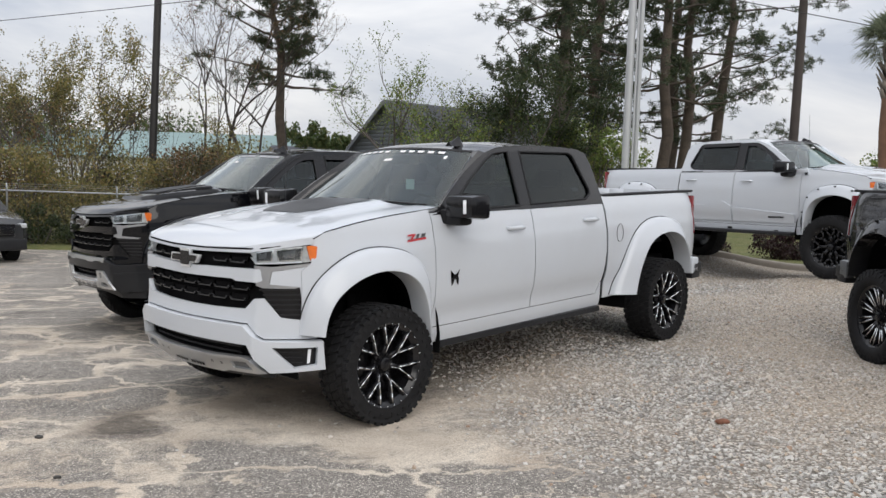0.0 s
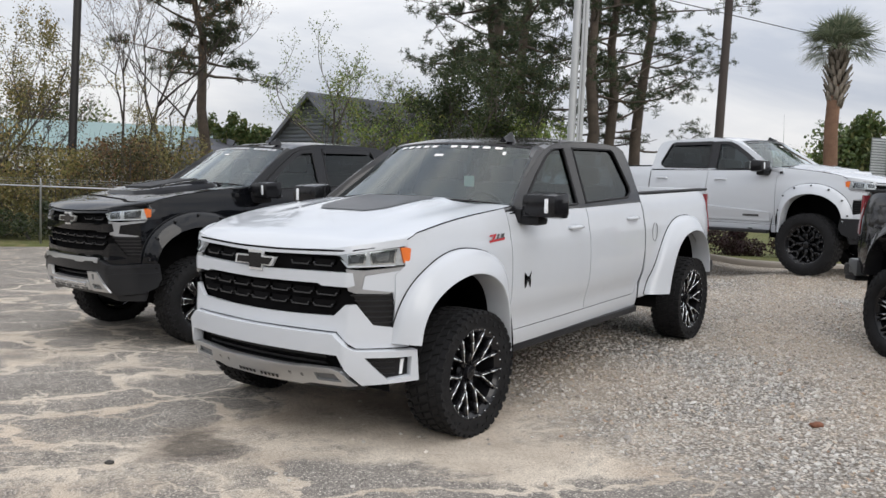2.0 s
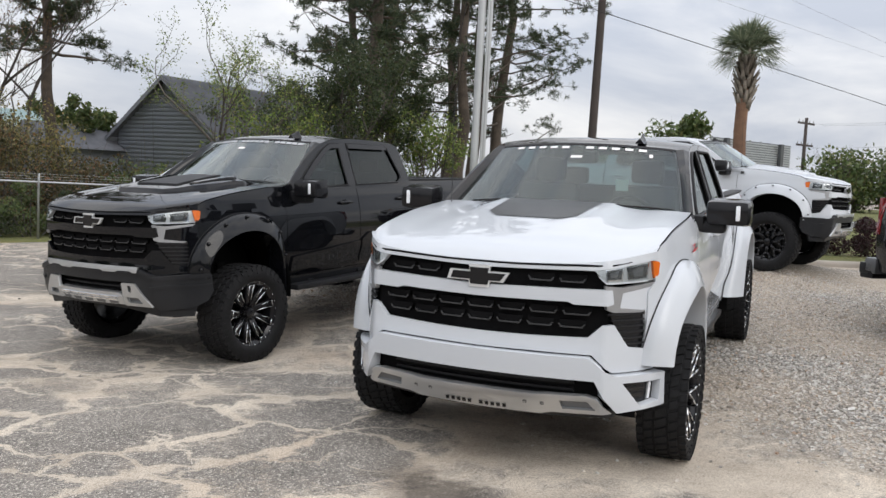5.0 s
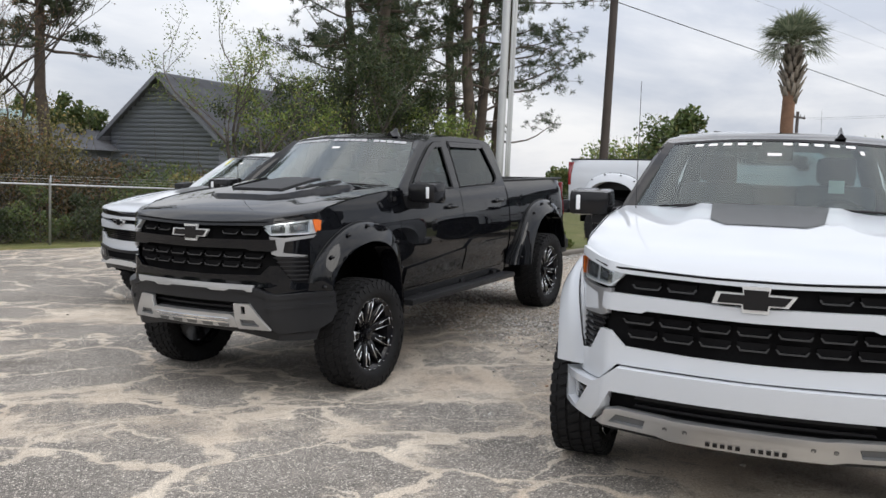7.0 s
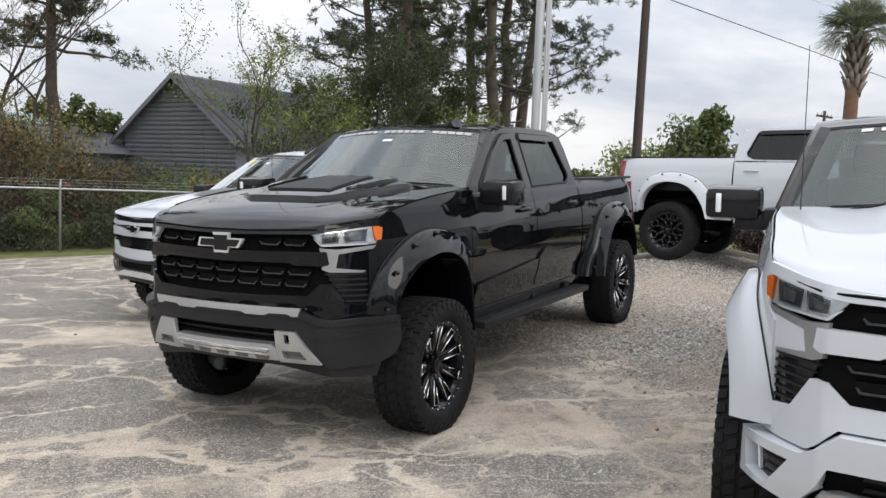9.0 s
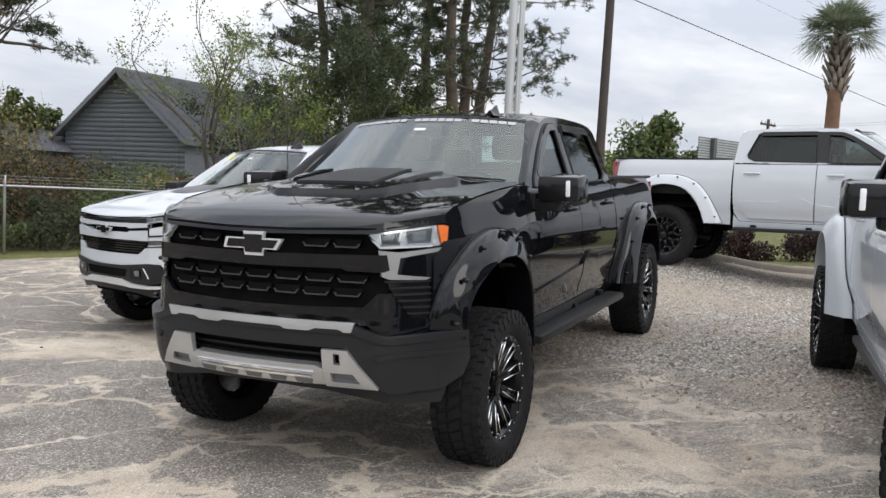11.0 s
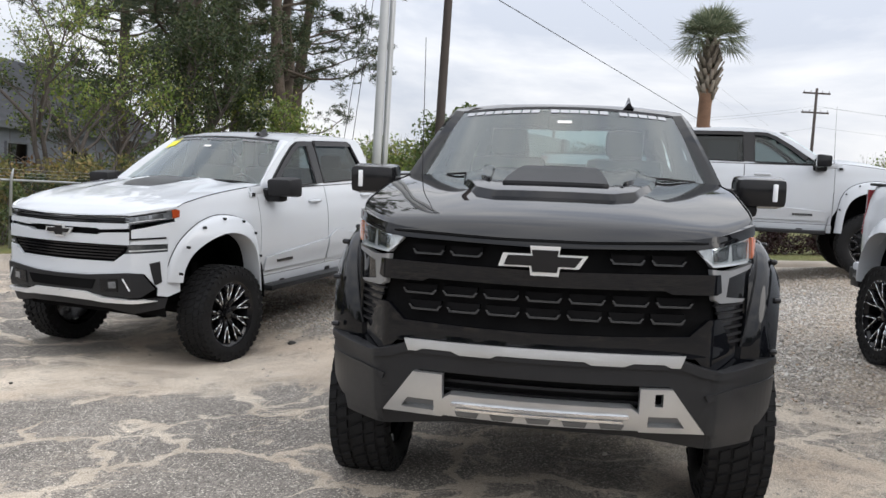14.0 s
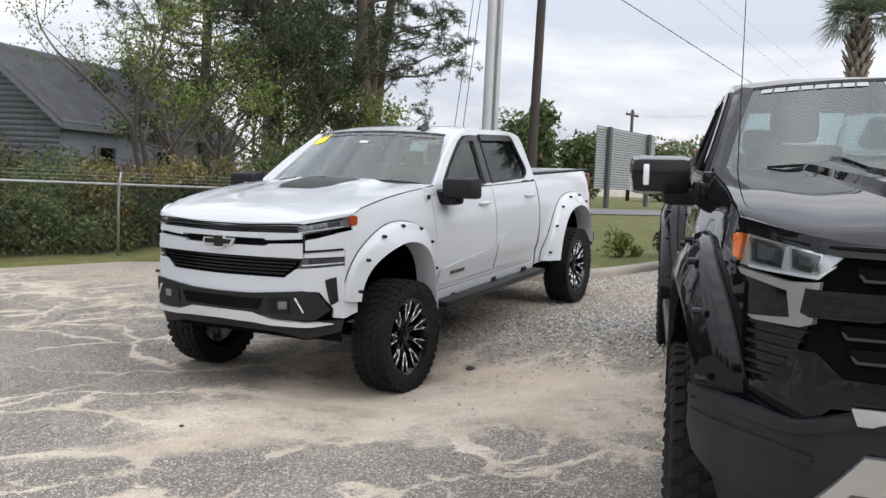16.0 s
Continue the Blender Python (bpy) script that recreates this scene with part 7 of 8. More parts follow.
def late_face(add, truck, spec, P, BUMPER):
    kind = spec["nose"]
    GR = GLOSS_BLACK

    def face(name, loops, push, mat, t=0.02, label="", parent=truck, du=0.06, dv=0.03, wide=NARROW):
        ob = add(name, soften(panel(loops, nose(push, wide), du, dv, t, (1, 0, 0), False, CORNER_CUTS), t), mat, parent, label)
        even_normals(ob, nose(push), spec["lift"][0])
        return ob

    def halves(name, loop, push, mat, t=0.02, label="", du=0.05, dv=0.05):
        face(name, [loop], push, mat, t, label, du=du, dv=dv)
        face(name, [[(-y, z) for y, z in loop]], push, mat, t, label, du=du, dv=dv)

    face("grille_strip", [both([(0, 1.250), (0.4, 1.255), (0.50, 1.272), (0.64, 1.282), (0.80, 1.306), (0.935, 1.334), (0.94, 1.290), (0.80, 1.262), (0.66, 1.240), (0, 1.224)])], 0.004, P, 0.05)
    face("grille_backing", [both([(0, 1.275), (0.5, 1.28), (0.70, 1.25), (0.78, 1.10), (0.74, 0.94), (0.60, 0.85), (0, 0.85)])], -0.06, DEEP_BLACK, 0.02)
    face("grille_bar", [both([(0, 1.128), (0.755, 1.140), (0.765, 1.065), (0.742, 1.055), (0.55, 1.055), (0.52, 1.068), (0, 1.062)])], 0.010, P, 0.06)
    # louvres of the grille: wide plates with a bright lower edge
    for z, wid, rows in ((1.178, 0.62, 7), (1.005, 0.66, 7), (0.935, 0.63, 7)):
        step = 2 * wid / rows
        for k in range(rows):
            y0, y1 = -wid + k * step + 0.012, -wid + (k + 1) * step - 0.012
            if z > 1.1 and y0 < 0.12 and y1 > -0.12:
                continue
            za, zb, zc = z + 0.030, z - 0.002, z - 0.011
            flat = [(y0 + 0.002, za), (y0 + 0.008, zb), (y1 - 0.008, zb), (y1 - 0.002, za)]
            rim = [(y0, z + 0.012), (y0 + 0.016, zc), (y1 - 0.016, zc), (y1, z + 0.012), (y1 - 0.010, z + 0.012), (y1 - 0.022, zb), (y0 + 0.022, zb), (y0 + 0.010, z + 0.012)]
            lou = None
            for pts, d, mat, nm in ((flat, -0.034, DEEP_BLACK, "grille_louvre"), (rim, -0.014, spec.get("louvre", LOUVRE), "louvre_edge")):
                bm = bmesh.new()
                bm.faces.new([bm.verts.new(nose(d)(y, zz)) for y, zz in pts])
                bm.normal_update()
                for f in list(bm.faces):
                    if f.normal.x < 0:
                        f.normal_flip()
                ob = add(nm, thicken(bm, 0.02), mat, lou or truck)
                lou = lou or ob
    bow_tie(add, truck, 0.0, 1.172, 0.982, GLOSS_BLACK)
    low = [(0, 0.865), (0.3, 0.868), (0.635, 0.878), (0.715, 0.95), (0.77, 0.95), (0.835, 0.825), (0.915, 0.80), (0.90, 1.015), (0.79, 1.04), (0.80, 1.12), (0.945, 1.15), (0.945, 0.678), (0.77, 0.692), (0.665, 0.788), (0.3, 0.788), (0, 0.785)]
    face("lower_fascia", [both(low)], 0.0, P, 0.03)
    halves("side_vent", [(0.735, 1.03), (0.79, 1.042), (0.90, 1.017), (0.917, 0.80), (0.835, 0.823), (0.765, 0.95)], -0.025, GR, 0.01)
    for k in range(6):
        z = 0.845 + 0.033 * k
        a = 0.835 - max(0, (z - 0.825)) * 0.5
        halves("vent_fin", [(a, z), (0.905, z - 0.006), (0.905, z - 0.016), (a, z - 0.008)], -0.008, MATT_BLACK, 0.02)
    halves("lamp_bracket", [(0.715, 1.162), (0.80, 1.150), (0.945, 1.168), (0.945, 1.152), (0.80, 1.122), (0.79, 1.042), (0.90, 1.018), (0.885, 1.008), (0.765, 1.018), (0.735, 1.035)], 0.004, spec.get("bracket", SATIN), 0.03)
    # headlamps
    for s in (1, -1):
        fl = lambda loop: [(s * y, z) for y, z in loop]
        lamp = face("headlamp", [fl([(0.650, 1.238), (0.92, 1.279), (0.944, 1.272), (0.942, 1.175), (0.72, 1.168)])], -0.016, LAMP_WHITE, 0.03, "clear headlamp with an amber end")
        for a, b in ((0.715, 0.795), (0.815, 0.905)):
            za, zb = 1.250 + (a - 0.715) * 0.13, 1.250 + (b - 0.715) * 0.13
            rim = face("projector_rim", [fl([(a - 0.006, za - 0.004), (b + 0.004, zb - 0.002), (b, 1.186), (a + 0.004, 1.184)])], -0.011, CHROME, 0.015, parent=lamp)
            face("projector", [fl([(a, za - 0.010), (b - 0.002, zb - 0.008), (b - 0.006, 1.193), (a + 0.010, 1.191)])], -0.008, LAMP_DARK, 0.015, parent=lamp)
            face("projector_lens", [fl([(a + 0.020, za - 0.020), (b - 0.020, zb - 0.018), (b - 0.024, 1.206), (a + 0.028, 1.204)])], -0.004, LAMP_GREY, 0.01, parent=lamp)
        face("light_bar", [fl([(0.690, 1.203), (0.725, 1.179), (0.905, 1.181), (0.905, 1.172), (0.72, 1.169), (0.668, 1.212)])], -0.004, LED_WHITE, 0.015, parent=lamp)
        face("lens_cover", [fl([(0.650, 1.238), (0.92, 1.279), (0.925, 1.172), (0.72, 1.168)])], 0.004, LENS, 0.0, parent=lamp)
        face("turn_lamp", [fl([(0.919, 1.279), (0.934, 1.281), (0.948, 1.272), (0.946, 1.205), (0.938, 1.180), (0.930, 1.19)])], 0.004, AMBER, 0.03, "amber turn lamp", parent=lamp, du=0.015)
    # bumper
    pockets = [[(s * y, z) for y, z in ((0.805, 0.640), (0.940, 0.630), (0.935, 0.512), (0.872, 0.495))] for s in (1, -1)]
    bar = [(0, 0.776), (0.66, 0.778), (0.775, 0.682), (0.952, 0.668), (0.955, 0.480), (0.785, 0.47), (0.69, 0.655), (0, 0.655)]
    if kind == "black":
        pockets = []
        bar = [(0, 0.776), (0.62, 0.778), (0.69, 0.748), (0.76, 0.728), (0.86, 0.738), (0.952, 0.742), (0.956, 0.60), (0.940, 0.52), (0.89, 0.465), (0.745, 0.44), (0.66, 0.50), (0.56, 0.672), (0, 0.672)]
    face("front_bumper", [both(bar)] + pockets, 0.028 if kind == "black" else 0.042, BUMPER, 0.07, wide=1.05 if kind == "black" else 0.98)
    face("lower_grille", [both([(0, 0.67), (0.71, 0.67), (0.80, 0.47), (0, 0.46)])], -0.045, DEEP_BLACK, 0.01)
    for z in (0.545, 0.585, 0.625):
        face("intake_slat", [both([(0, z + 0.007), (0.56, z + 0.007), (0.57, z - 0.007), (0, z - 0.007)])], -0.02, MATT_BLACK, 0.02)
    if kind == "black":
        face("bumper_trim", [both([(0, 0.808), (0.62, 0.808), (0.60, 0.757), (0.56, 0.757), (0.53, 0.770), (0.40, 0.770), (0.36, 0.755), (0.22, 0.755), (0.19, 0.768), (0, 0.768)])], 0.045, SILVER, 0.02)
        for s in (1, -1):
            fl = lambda loop: [(s * y, z) for y, z in loop]
            face("skid_corner", [fl([(0.435, 0.665), (0.575, 0.665), (0.725, 0.468), (0.44, 0.468), (0.405, 0.53), (0.435, 0.555)]), fl([(0.475, 0.545), (0.60, 0.545), (0.635, 0.495), (0.475, 0.495)])] + ([fl([(0.50, 0.645), (0.535, 0.645), (0.535, 0.59), (0.50, 0.59)])] if s > 0 else []), 0.05, SILVER, 0.03)
            face("skid_slot", [fl([(0.47, 0.55), (0.605, 0.55), (0.64, 0.49), (0.47, 0.49)])], 0.02, GRAPHITE, 0.01)
        face("skid_plate", [both([(0, 0.580), (0.40, 0.580), (0.435, 0.556), (0.435, 0.478), (0, 0.474)])], 0.056, SILVER, 0.05)
        face("skid_lip", [both([(0, 0.548), (0.39, 0.548), (0.39, 0.533), (0, 0.533)])], 0.072, CHROME, 0.03)
        face("skid_lip", [both([(0, 0.524), (0.37, 0.524), (0.37, 0.512), (0, 0.512)])], 0.068, CHROME, 0.03)
        for y in (-0.32, -0.16, 0.0, 0.16, 0.32):
            face("skid_slot", [[(y - 0.055, 0.503), (y + 0.055, 0.503), (y + 0.045, 0.480), (y - 0.045, 0.480)]], 0.060, GRAPHITE, 0.01)
        face("bumper_roll", [both([(0, 0.782), (0.62, 0.784), (0.69, 0.756), (0.76, 0.736), (0.86, 0.746), (0.950, 0.750), (0.952, 0.716), (0.86, 0.712), (0.76, 0.702), (0.68, 0.722), (0.61, 0.748), (0, 0.746)])], 0.040, TRIM_BLACK, 0.05, wide=1.05)
        face("bumper_ridge", [[(0.70, 0.640), (0.78, 0.660), (0.88, 0.664), (0.95, 0.664), (0.95, 0.640), (0.88, 0.640), (0.79, 0.634), (0.71, 0.612)]], 0.036, TRIM_BLACK, 0.03, wide=1.05)
        face("bumper_ridge", [[(-y, z) for y, z in ((0.70, 0.640), (0.78, 0.660), (0.88, 0.664), (0.95, 0.664), (0.95, 0.640), (0.88, 0.640), (0.79, 0.634), (0.71, 0.612))]], 0.036, TRIM_BLACK, 0.03, wide=1.05)
        face("bumper_chin", [both([(0, 0.49), (0.60, 0.47), (0.80, 0.44), (0.90, 0.47), (0.88, 0.385), (0.7, 0.385), (0.4, 0.43), (0, 0.44)])], 0.005, TRIM_BLACK, 0.04, wide=1.05)
    else:
        skid = both([(0, 0.545), (0.36, 0.545), (0.42, 0.552), (0.65, 0.562), (0.71, 0.548), (0.775, 0.465), (0.45, 0.452), (0.38, 0.434), (0, 0.430)])
        slots = [[(s * y, z) for y, z in [(0.50, 0.528), (0.655, 0.536), (0.700, 0.486), (0.515, 0.480)]] for s in (1, -1)]
        plate = face("skid_plate", [skid] + slots, 0.034, SILVER, 0.04)
        face("skid_ridge", [both([(0, 0.556), (0.36, 0.556), (0.42, 0.563), (0.65, 0.572), (0.712, 0.556), (0.728, 0.536), (0.65, 0.550), (0.42, 0.541), (0.36, 0.532), (0, 0.532)])], 0.050, SILVER, 0.03)
        for y in (-0.40, -0.30, 0.30, 0.40):
            face("skid_bolt", [[(y - 0.012, 0.508), (y, 0.513), (y + 0.012, 0.508), (y + 0.012, 0.493), (y, 0.488), (y - 0.012, 0.493)]], 0.034, GRAPHITE, 0.01)
        for loop in slots:
            face("skid_slot", [[(y * 1.005, z) for y, z in loop]], 0.015, GRAPHITE, 0.01)
        halves("fog_pocket", [(0.79, 0.655), (0.95, 0.640), (0.945, 0.50), (0.86, 0.485)], 0.010, GLOSS_BLACK, 0.02)
        for k in range(3):
            halves("pocket_fin", [(0.83 + 0.012 * k, 0.608 - 0.035 * k), (0.905, 0.600 - 0.035 * k), (0.905, 0.592 - 0.035 * k), (0.833 + 0.012 * k, 0.600 - 0.035 * k)], 0.018, MATT_BLACK, 0.02)
        halves("fog_light", [(0.922, 0.612), (0.930, 0.612), (0.924, 0.522), (0.916, 0.520)], 0.026, LED_WHITE, 0.02, du=0.01)
        for bar in letter_bars(11, 0.022, 0.014, 0.022, lambda a, b: nose(0.038)(a, 0.446 + b), (5,)):
            add("letter_bar", bar, GLOSS_BLACK, plate)
        face("bumper_chin", [both([(0, 0.455), (0.45, 0.475), (0.80, 0.475), (0.78, 0.43), (0.4, 0.41), (0, 0.40)])], -0.02, TRIM_BLACK, 0.03)


def early_face(add, truck, spec, P, BUMPER):
    def face(name, loops, push, mat, t=0.02, label="", parent=truck, du=0.06, dv=0.03, wide=NARROW):
        ob = add(name, soften(panel(loops, nose(push, wide), du, dv, t, (1, 0, 0), False, CORNER_CUTS), t), mat, parent, label)
        even_normals(ob, nose(push), spec["lift"][0])
        return ob

    def halves(name, loop, push, mat, t=0.02, label="", du=0.05, dv=0.05):
        face(name, [loop], push, mat, t, label, du=du, dv=dv)
        face(name, [[(-y, z) for y, z in loop]], push, mat, t, label, du=du, dv=dv)

    # body-coloured mask with three dark openings
    # strips above and below each opening
    top = both([(0, 1.266), (0.4, 1.272), (0.64, 1.284), (0.80, 1.308), (0.94, 1.337), (0.945, 1.322), (0.80, 1.285), (0.66, 1.258), (0, 1.243)])
    face("grille_strip", [top], 0.004, P, 0.05)
    face("grille_backing", [both([(0, 1.27), (0.70, 1.27), (0.75, 1.0), (0.60, 0.88), (0, 0.88)])], -0.05, DEEP_BLACK, 0.02)
    face("grille_bar", [both([(0, 1.195), (0.70, 1.205), (0.705, 1.165), (0.42, 1.148), (0.40, 1.160), (0, 1.16)])], 0.012, P, 0.06)
    face("grille_bar", [both([(0, 1.105), (0.40, 1.105), (0.44, 1.122), (0.72, 1.135), (0.715, 1.03), (0, 1.030)])], 0.012, P, 0.06)
    for z0, z1, n in ((1.20, 1.24, 2), (0.90, 1.025, 5)):
        for k in range(n):
            z = z0 + (z1 - z0) * (k + 0.5) / n
            wd = 0.69 if z > 1.0 else 0.55 + (z - 0.9) * 1.1
            face("grille_slat", [both([(0, z + 0.006), (wd, z + 0.008), (wd, z - 0.004), (0, z - 0.007)])], -0.015, GLOSS_BLACK, 0.02)
    bow_tie(add, truck, 0.0, 1.125, 0.995, GLOSS_BLACK, 0.14, 0.052)
    low = [(0, 0.885), (0.56, 0.888), (0.66, 0.955), (0.93, 0.965), (0.93, 1.03), (0.72, 1.035), (0.72, 1.06), (0.945, 1.075), (0.945, 0.62), (0.90, 0.585), (0.855, 0.60), (0.86, 0.66), (0.80, 0.79), (0.72, 0.80), (0.3, 0.765), (0, 0.76)]
    face("lower_fascia", [both(low)], 0.006, P, 0.03)
    halves("lamp_mount", [(0.945, 1.075), (0.735, 1.065), (0.735, 1.155), (0.80, 1.168), (0.945, 1.215)], 0.010, P, 0.03)
    halves("lamp_hook", [(0.720, 1.195), (0.735, 1.197), (0.736, 1.086), (0.90, 1.090), (0.90, 1.076), (0.720, 1.070)], 0.016, GLOSS_BLACK, 0.02)
    halves("daytime_lamp", [(0.655, 0.952), (0.70, 1.028), (0.93, 1.028), (0.93, 0.965)], -0.012, LAMP_DARK, 0.02)
    halves("daytime_bar", [(0.70, 0.985), (0.915, 0.990), (0.915, 0.982), (0.70, 0.976)], 0.0, LAMP_WHITE, 0.02)
    for s in (1, -1):
        fl = lambda loop: [(s * y, z) for y, z in loop]
        lamp = face("headlamp", [fl([(0.655, 1.252), (0.92, 1.310), (0.945, 1.308), (0.945, 1.240), (0.72, 1.198), (0.655, 1.200)])], -0.016, LAMP_GREY, 0.03, "smoked headlamp with an amber end")
        for a in (0.69, 0.76, 0.83):
            cell = face("projector", [fl([(a, 1.247 + (a - 0.7) * 0.2), (a + 0.055, 1.256 + (a - 0.7) * 0.2), (a + 0.06, 1.222 + (a - 0.7) * 0.1), (a + 0.01, 1.214 + (a - 0.7) * 0.1)])], -0.009, LAMP_DARK, 0.015, parent=lamp)
        face("light_bar", [fl([(0.67, 1.210), (0.90, 1.244), (0.90, 1.238), (0.67, 1.203)])], -0.006, LAMP_WHITE, 0.015, parent=lamp)
        face("turn_lamp", [fl([(0.922, 1.312), (0.938, 1.315), (0.950, 1.306), (0.949, 1.25), (0.928, 1.241)])], 0.004, AMBER_DARK, 0.03, "dull orange side lamp", parent=lamp, du=0.015)
    halves("corner_duct", [(0.825, 0.872), (0.872, 0.890), (0.880, 0.715), (0.848, 0.69)], 0.016, MATT_BLACK, 0.02)
    blk = [(0, 0.765), (0.3, 0.770), (0.72, 0.805), (0.795, 0.795), (0.85, 0.66), (0.78, 0.595), (0.5, 0.60), (0.30, 0.62), (0, 0.625)]
    face("front_bumper", [both(blk)], 0.026, TRIM_BLACK, 0.06)
    face("lower_grille", [both([(0, 0.735), (0.40, 0.735), (0.36, 0.655), (0, 0.655)])], 0.032, DEEP_BLACK, 0.01)
    for s in (1, -1):
        fl = lambda loop: [(s * y, z) for y, z in loop]
        face("fog_pocket", [fl([(0.45, 0.745), (0.62, 0.755), (0.62, 0.645), (0.45, 0.64)])], 0.034, GLOSS_BLACK, 0.02)
        face("fog_light", [fl([(0.535, 0.725), (0.605, 0.730), (0.608, 0.675), (0.54, 0.670)])], 0.040, LAMP_GREY, 0.02)
        face("bumper_slash", [fl([(0.665, 0.755), (0.675, 0.757), (0.735, 0.655), (0.727, 0.652)])], 0.036, LED_WHITE, 0.02, du=0.02)
    face("skid_plate", [both([(0, 0.632), (0.30, 0.628), (0.46, 0.585), (0.80, 0.575), (0.86, 0.558), (0.78, 0.548), (0.46, 0.548), (0.34, 0.560), (0, 0.568)])], 0.05, BRIGHT, 0.05)
    face("bumper_chin", [both([(0, 0.57), (0.5, 0.55), (0.84, 0.575), (0.90, 0.575), (0.88, 0.49), (0.7, 0.45), (0.45, 0.49), (0, 0.50)])], 0.006, TRIM_BLACK, 0.04)


AMBER_DARK = plain("smoked_amber_lens", (0.36, 0.06, 0.018), 0.15, 0, 0.15, scale=20, Coat_Weight=1.0)

TRUCKS = [
    dict(label="white pickup truck with black roof and mirrors, parked on gravel", at=(-1.044, 6.476, -0.231, 0.49, 2.14, -133.09), paint=WHITE, roof=ROOF_BLACK, lift=(0, 0), tyre=0.412, hub=0.437, tread=0.131,
         face="late", nose="white", rim="forked", decal=(0.33, 0.26, -0.44, 0.20), crest=True, banner=(11, 0.042, 0.054, 0.036, (5,), DECAL_WHITE), tags=True, fuel=True, turn=8, shield=DIM_WINDSHIELD),
    dict(label="glossy black lifted pickup truck with silver bumper trim and hood scoop", mirror_drop=0.045, at=(-3.162, 9.955, -0.322, 1.2, 3.15, -138.95), paint=BLACK, lift=(0.095, 0.010), tyre=0.445, hub=0.43, bumper=TRIM_BLACK,
         face="late", nose="black", rim="twisted", scoop=True, bolts=True, visors=True, step="board", cladding=BLACK, banner=(21, 0.055, 0.048, 0.010, (8, 15), DECAL_SILVER), bracket=SATIN, fender_vent=True, scoop_mat=MATT_BLACK),
    dict(label="white lifted pickup truck with bolted flares and black bumper", at=(-3.511, 14.822, -0.505, 0.81, 4.49, -153.53), paint=WHITE, lift=(0.085, 0.015), tyre=0.434, hub=0.440, tread=0.138, taper=0.62, bumper=WHITE,
         face="early", nose="", rim="claw", bolts=True, visors=True, step="board", cladding=WHITE, clad_mark=True, decal=(0.28, 0.20, -0.44, 0.10), scoop=False, banner=(21, 0.05, 0.048, 0.010, (8, 15), GRAPHITE), yellow=True, fender_vent=True, mirror=MATT_BLACK, mirror_drop=0.03),
    dict(label="white lifted pickup truck with black mesh wheels, parked by the kerb", at=(6.341, 12.756, 0.256, 0.25, -0.71, -56.26), paint=WHITE, lift=(0.105, 0.10), tyre=0.46, hub=0.447, bumper=TRIM_BLACK,
         face="late", nose="black", rim="mesh", bolts=True, visors=True, step="board", cladding=WHITE, clad_mark=True, banner=(21, 0.05, 0.048, 0.010, (8, 15), GRAPHITE), fender_vent=True, scoop=True, scoop_mat=WHITE),
    dict(label="dark charcoal lifted pickup truck with bright slim-spoked wheels", at=(5.186, 4.174, -0.155, 0.0, 1.0, -88.5), paint=CHARCOAL, lift=(0.10, 0.08), tyre=0.45, hub=0.42, bumper=TRIM_BLACK,
         face="late", nose="black", rim="slim", bolts=True, step="board", rear_bumper=GRAPHITE),
]
for spec in TRUCKS:
    build_truck(spec)
# ---- far parked car ----


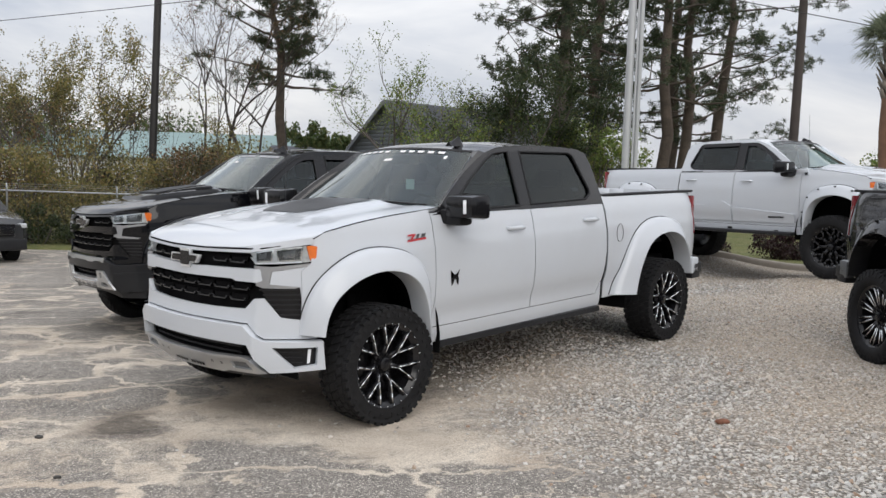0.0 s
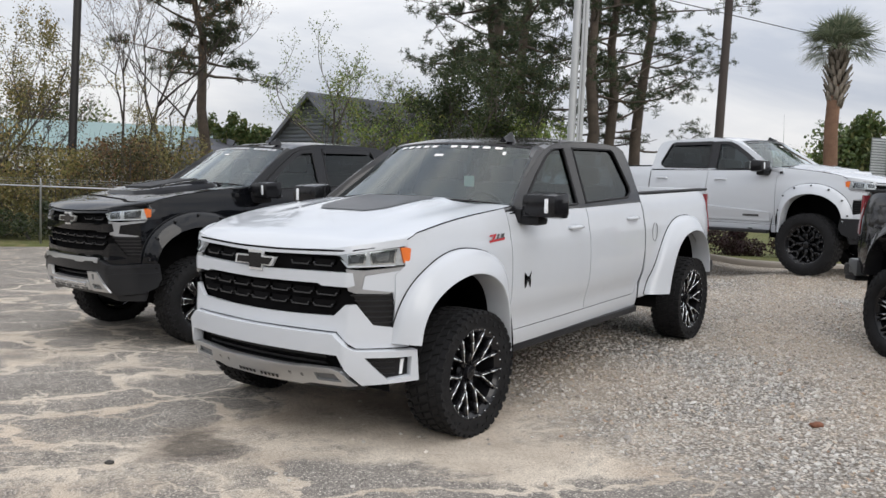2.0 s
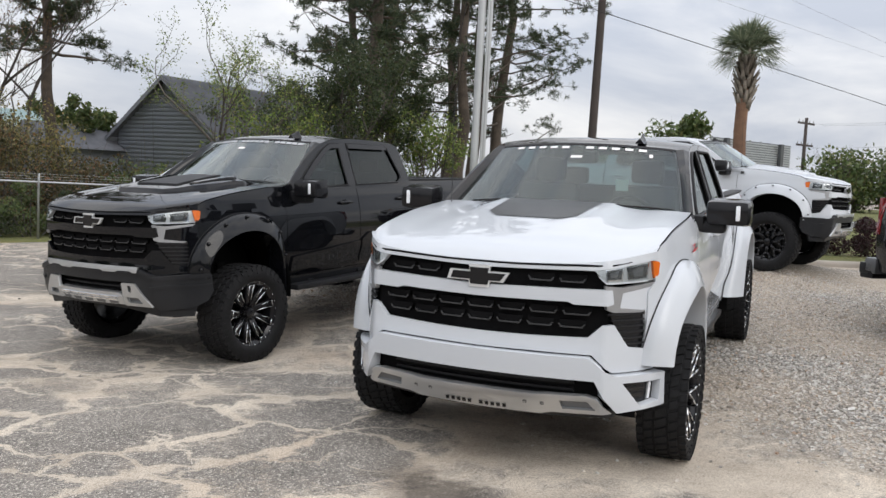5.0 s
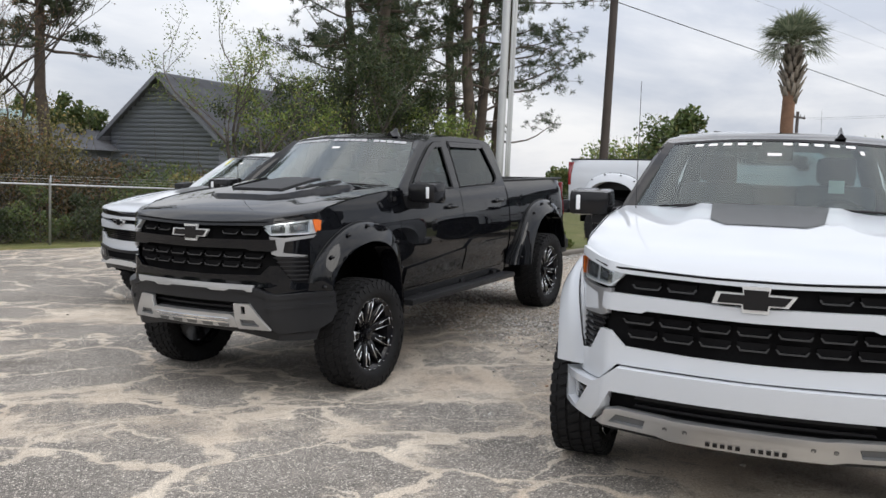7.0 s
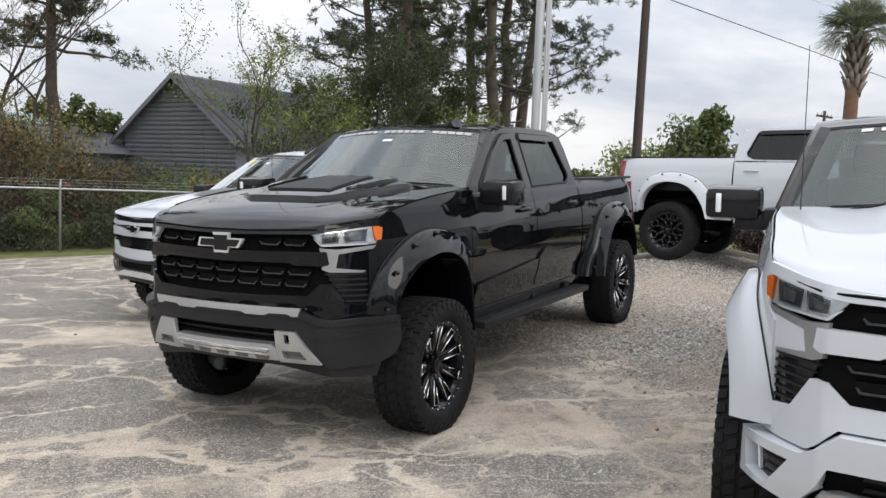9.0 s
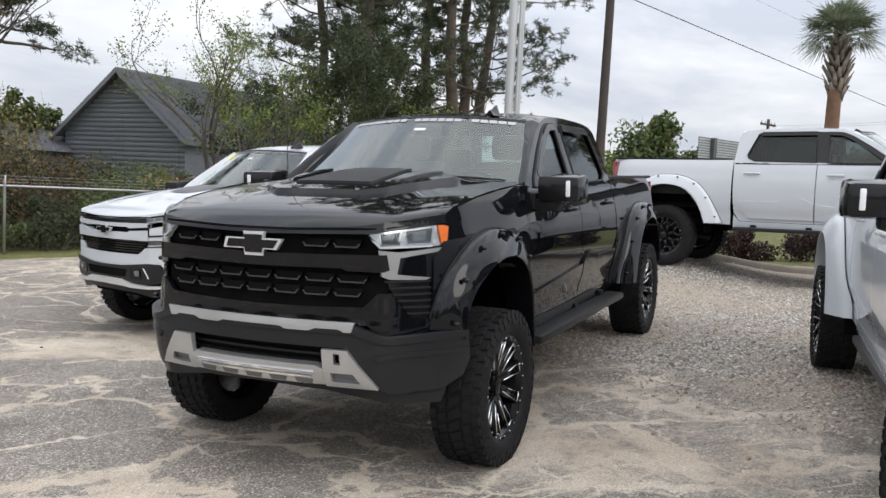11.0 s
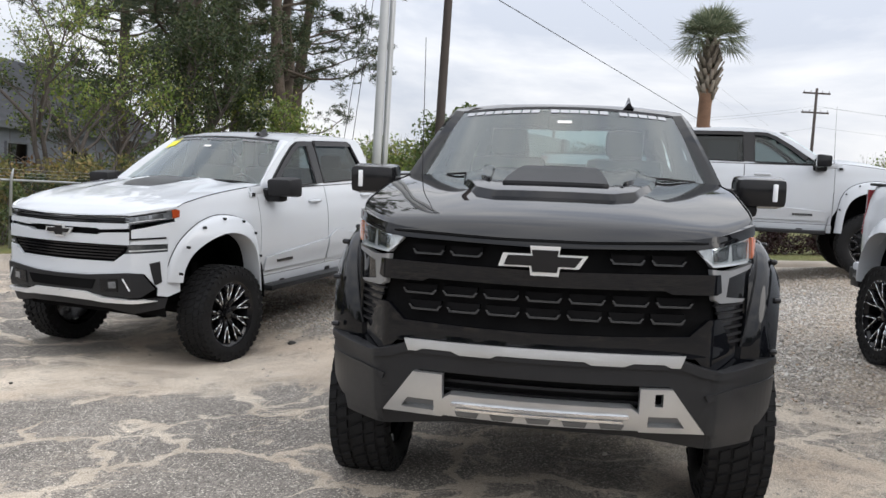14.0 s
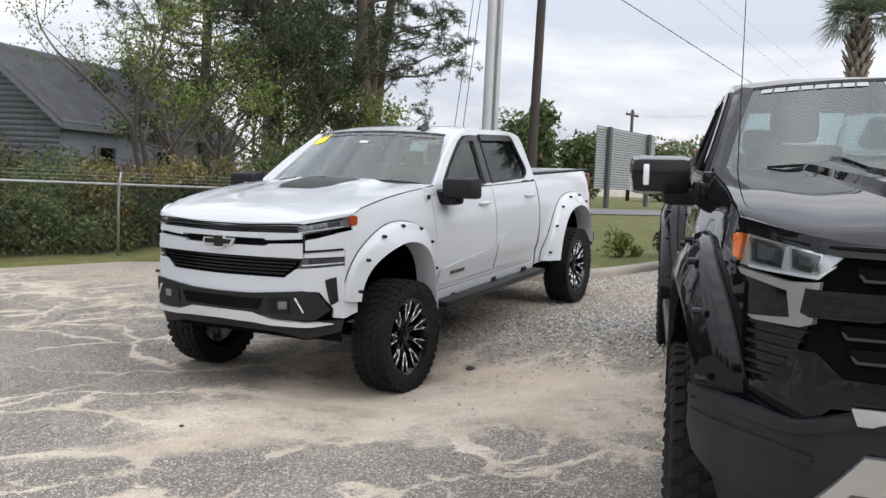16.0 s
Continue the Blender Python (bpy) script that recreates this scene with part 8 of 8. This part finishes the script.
def make_suv():
    t = thing("parked_suv", "dark grey sport utility vehicle parked by the fence", "car", pose(-10.55, 18.9, ground_z(-10.55, 18.9), 0, 0, -46))
    G = paint("slate_paint", (0.05, 0.052, 0.055), 0.4)
    secs = [(0.92, 0.55, 0.90, 0.78), (0.80, 0.32, 1.02, 0.90), (0.2, 0.30, 1.12, 0.95), (-0.35, 0.30, 1.16, 0.96), (-3.6, 0.30, 1.18, 0.95), (-3.75, 0.40, 1.1, 0.90)]
    bm = bmesh.new()
    rows = []
    for x, z0, z1, w in secs:
        rows.append([bm.verts.new((x, y, z)) for y, z in ((-w, z0), (-w * 1.02, (z0 + z1) / 2), (-w * 0.94, z1 - 0.04), (-w * 0.5, z1), (0, z1 + 0.01), (w * 0.5, z1), (w * 0.94, z1 - 0.04), (w * 1.02, (z0 + z1) / 2), (w, z0))])
    for a, b in zip(rows, rows[1:]):
        for i in range(8):
            bm.faces.new((a[i], a[i + 1], b[i + 1], b[i]))
    bm.faces.new(rows[0])
    bm.faces.new(rows[-1][::-1])
    bmesh.ops.recalc_face_normals(bm, faces=bm.faces[:])
    part("body", bm, G, t)
    top = bmesh.new()
    lo = [top.verts.new(p) for p in ((-0.3, -0.86, 1.14), (-0.3, 0.86, 1.14), (-3.7, 0.86, 1.16), (-3.7, -0.86, 1.16))]
    hi = [top.verts.new(p) for p in ((-1.15, -0.66, 1.72), (-1.15, 0.66, 1.72), (-3.4, 0.66, 1.74), (-3.4, -0.66, 1.74))]
    for i in range(4):
        top.faces.new((lo[i], lo[(i + 1) % 4], hi[(i + 1) % 4], hi[i]))
    top.faces.new(hi)
    bmesh.ops.recalc_face_normals(top, faces=top.faces[:])
    part("windows", top, GLOSS_BLACK, t)
    part("roof", boxes((-3.45, -1.1, -0.67, 0.67, 1.715, 1.765), bevel=0.02), G, t)
    part("grille", boxes((0.86, 0.945, -0.58, 0.58, 0.62, 0.86), bevel=0.01), GLOSS_BLACK, t)
    for z in (0.66, 0.71, 0.76, 0.81):
        part("grille_slat", boxes((0.93, 0.955, -0.56, 0.56, z, z + 0.012)), CHROME, t)
    part("grille_rim", boxes((0.92, 0.955, -0.62, 0.62, 0.865, 0.885), (0.92, 0.955, 0.585, 0.605, 0.62, 0.87), (0.92, 0.955, -0.605, -0.585, 0.62, 0.87)), CHROME, t)
    part("front_bumper", boxes((0.78, 0.93, -0.88, 0.88, 0.30, 0.56), bevel=0.04), TRIM_BLACK, t)
    for s in (-1, 1):
        part("headlamp", boxes((0.74, 0.90, s * 0.74 - 0.14, s * 0.74 + 0.14, 0.80, 0.90), bevel=0.02), LAMP_WHITE, t)
        for x in (0.0, -2.9):
            w = part("wheel", rim_meshes("mesh")[0], None, t, at=pose(x, s * 0.80, 0.36, 0, 0, 0 if s > 0 else 180) @ Matrix.Scale(0.84, 4))
            part("tyre", tyre_mesh(0.432), None, w)
            for k in range(8):
                part("spoke", rim_meshes("mesh")[1], None, w, at=pose(0, 0, 0, 0, 45 * k, 0))


make_suv()

# ---- loose stones on the gravel ----
scatter_stones(55000, 4)
for k, (x, y, s, mat) in enumerate(((1.86, 5.44, 0.035, "red"), (-2.48, 13.93, 0.034, "dark"), (-5.04, 13.44, 0.012, "dark"), (-2.45, 5.1, 0.02, "dark"), (-2.0, 4.36, 0.016, "dark"))):
    bm = bmesh.new()
    bmesh.ops.create_icosphere(bm, subdivisions=2, radius=s)
    rg = random.Random(k)
    for v in bm.verts:
        v.co = Vector((v.co.x * 1.3, v.co.y, v.co.z * 0.6)) * rg.uniform(0.85, 1.15)
    ob = part("stone", bm, RED_STONE if mat == "red" else DARK_STONE, at=pose(x, y, ground_z(x, y) + s * 0.35))
    tagged(ob, "reddish brown loose stone on the lot" if mat == "red" else "small dark loose stone on the lot", "stone", "loose stones")
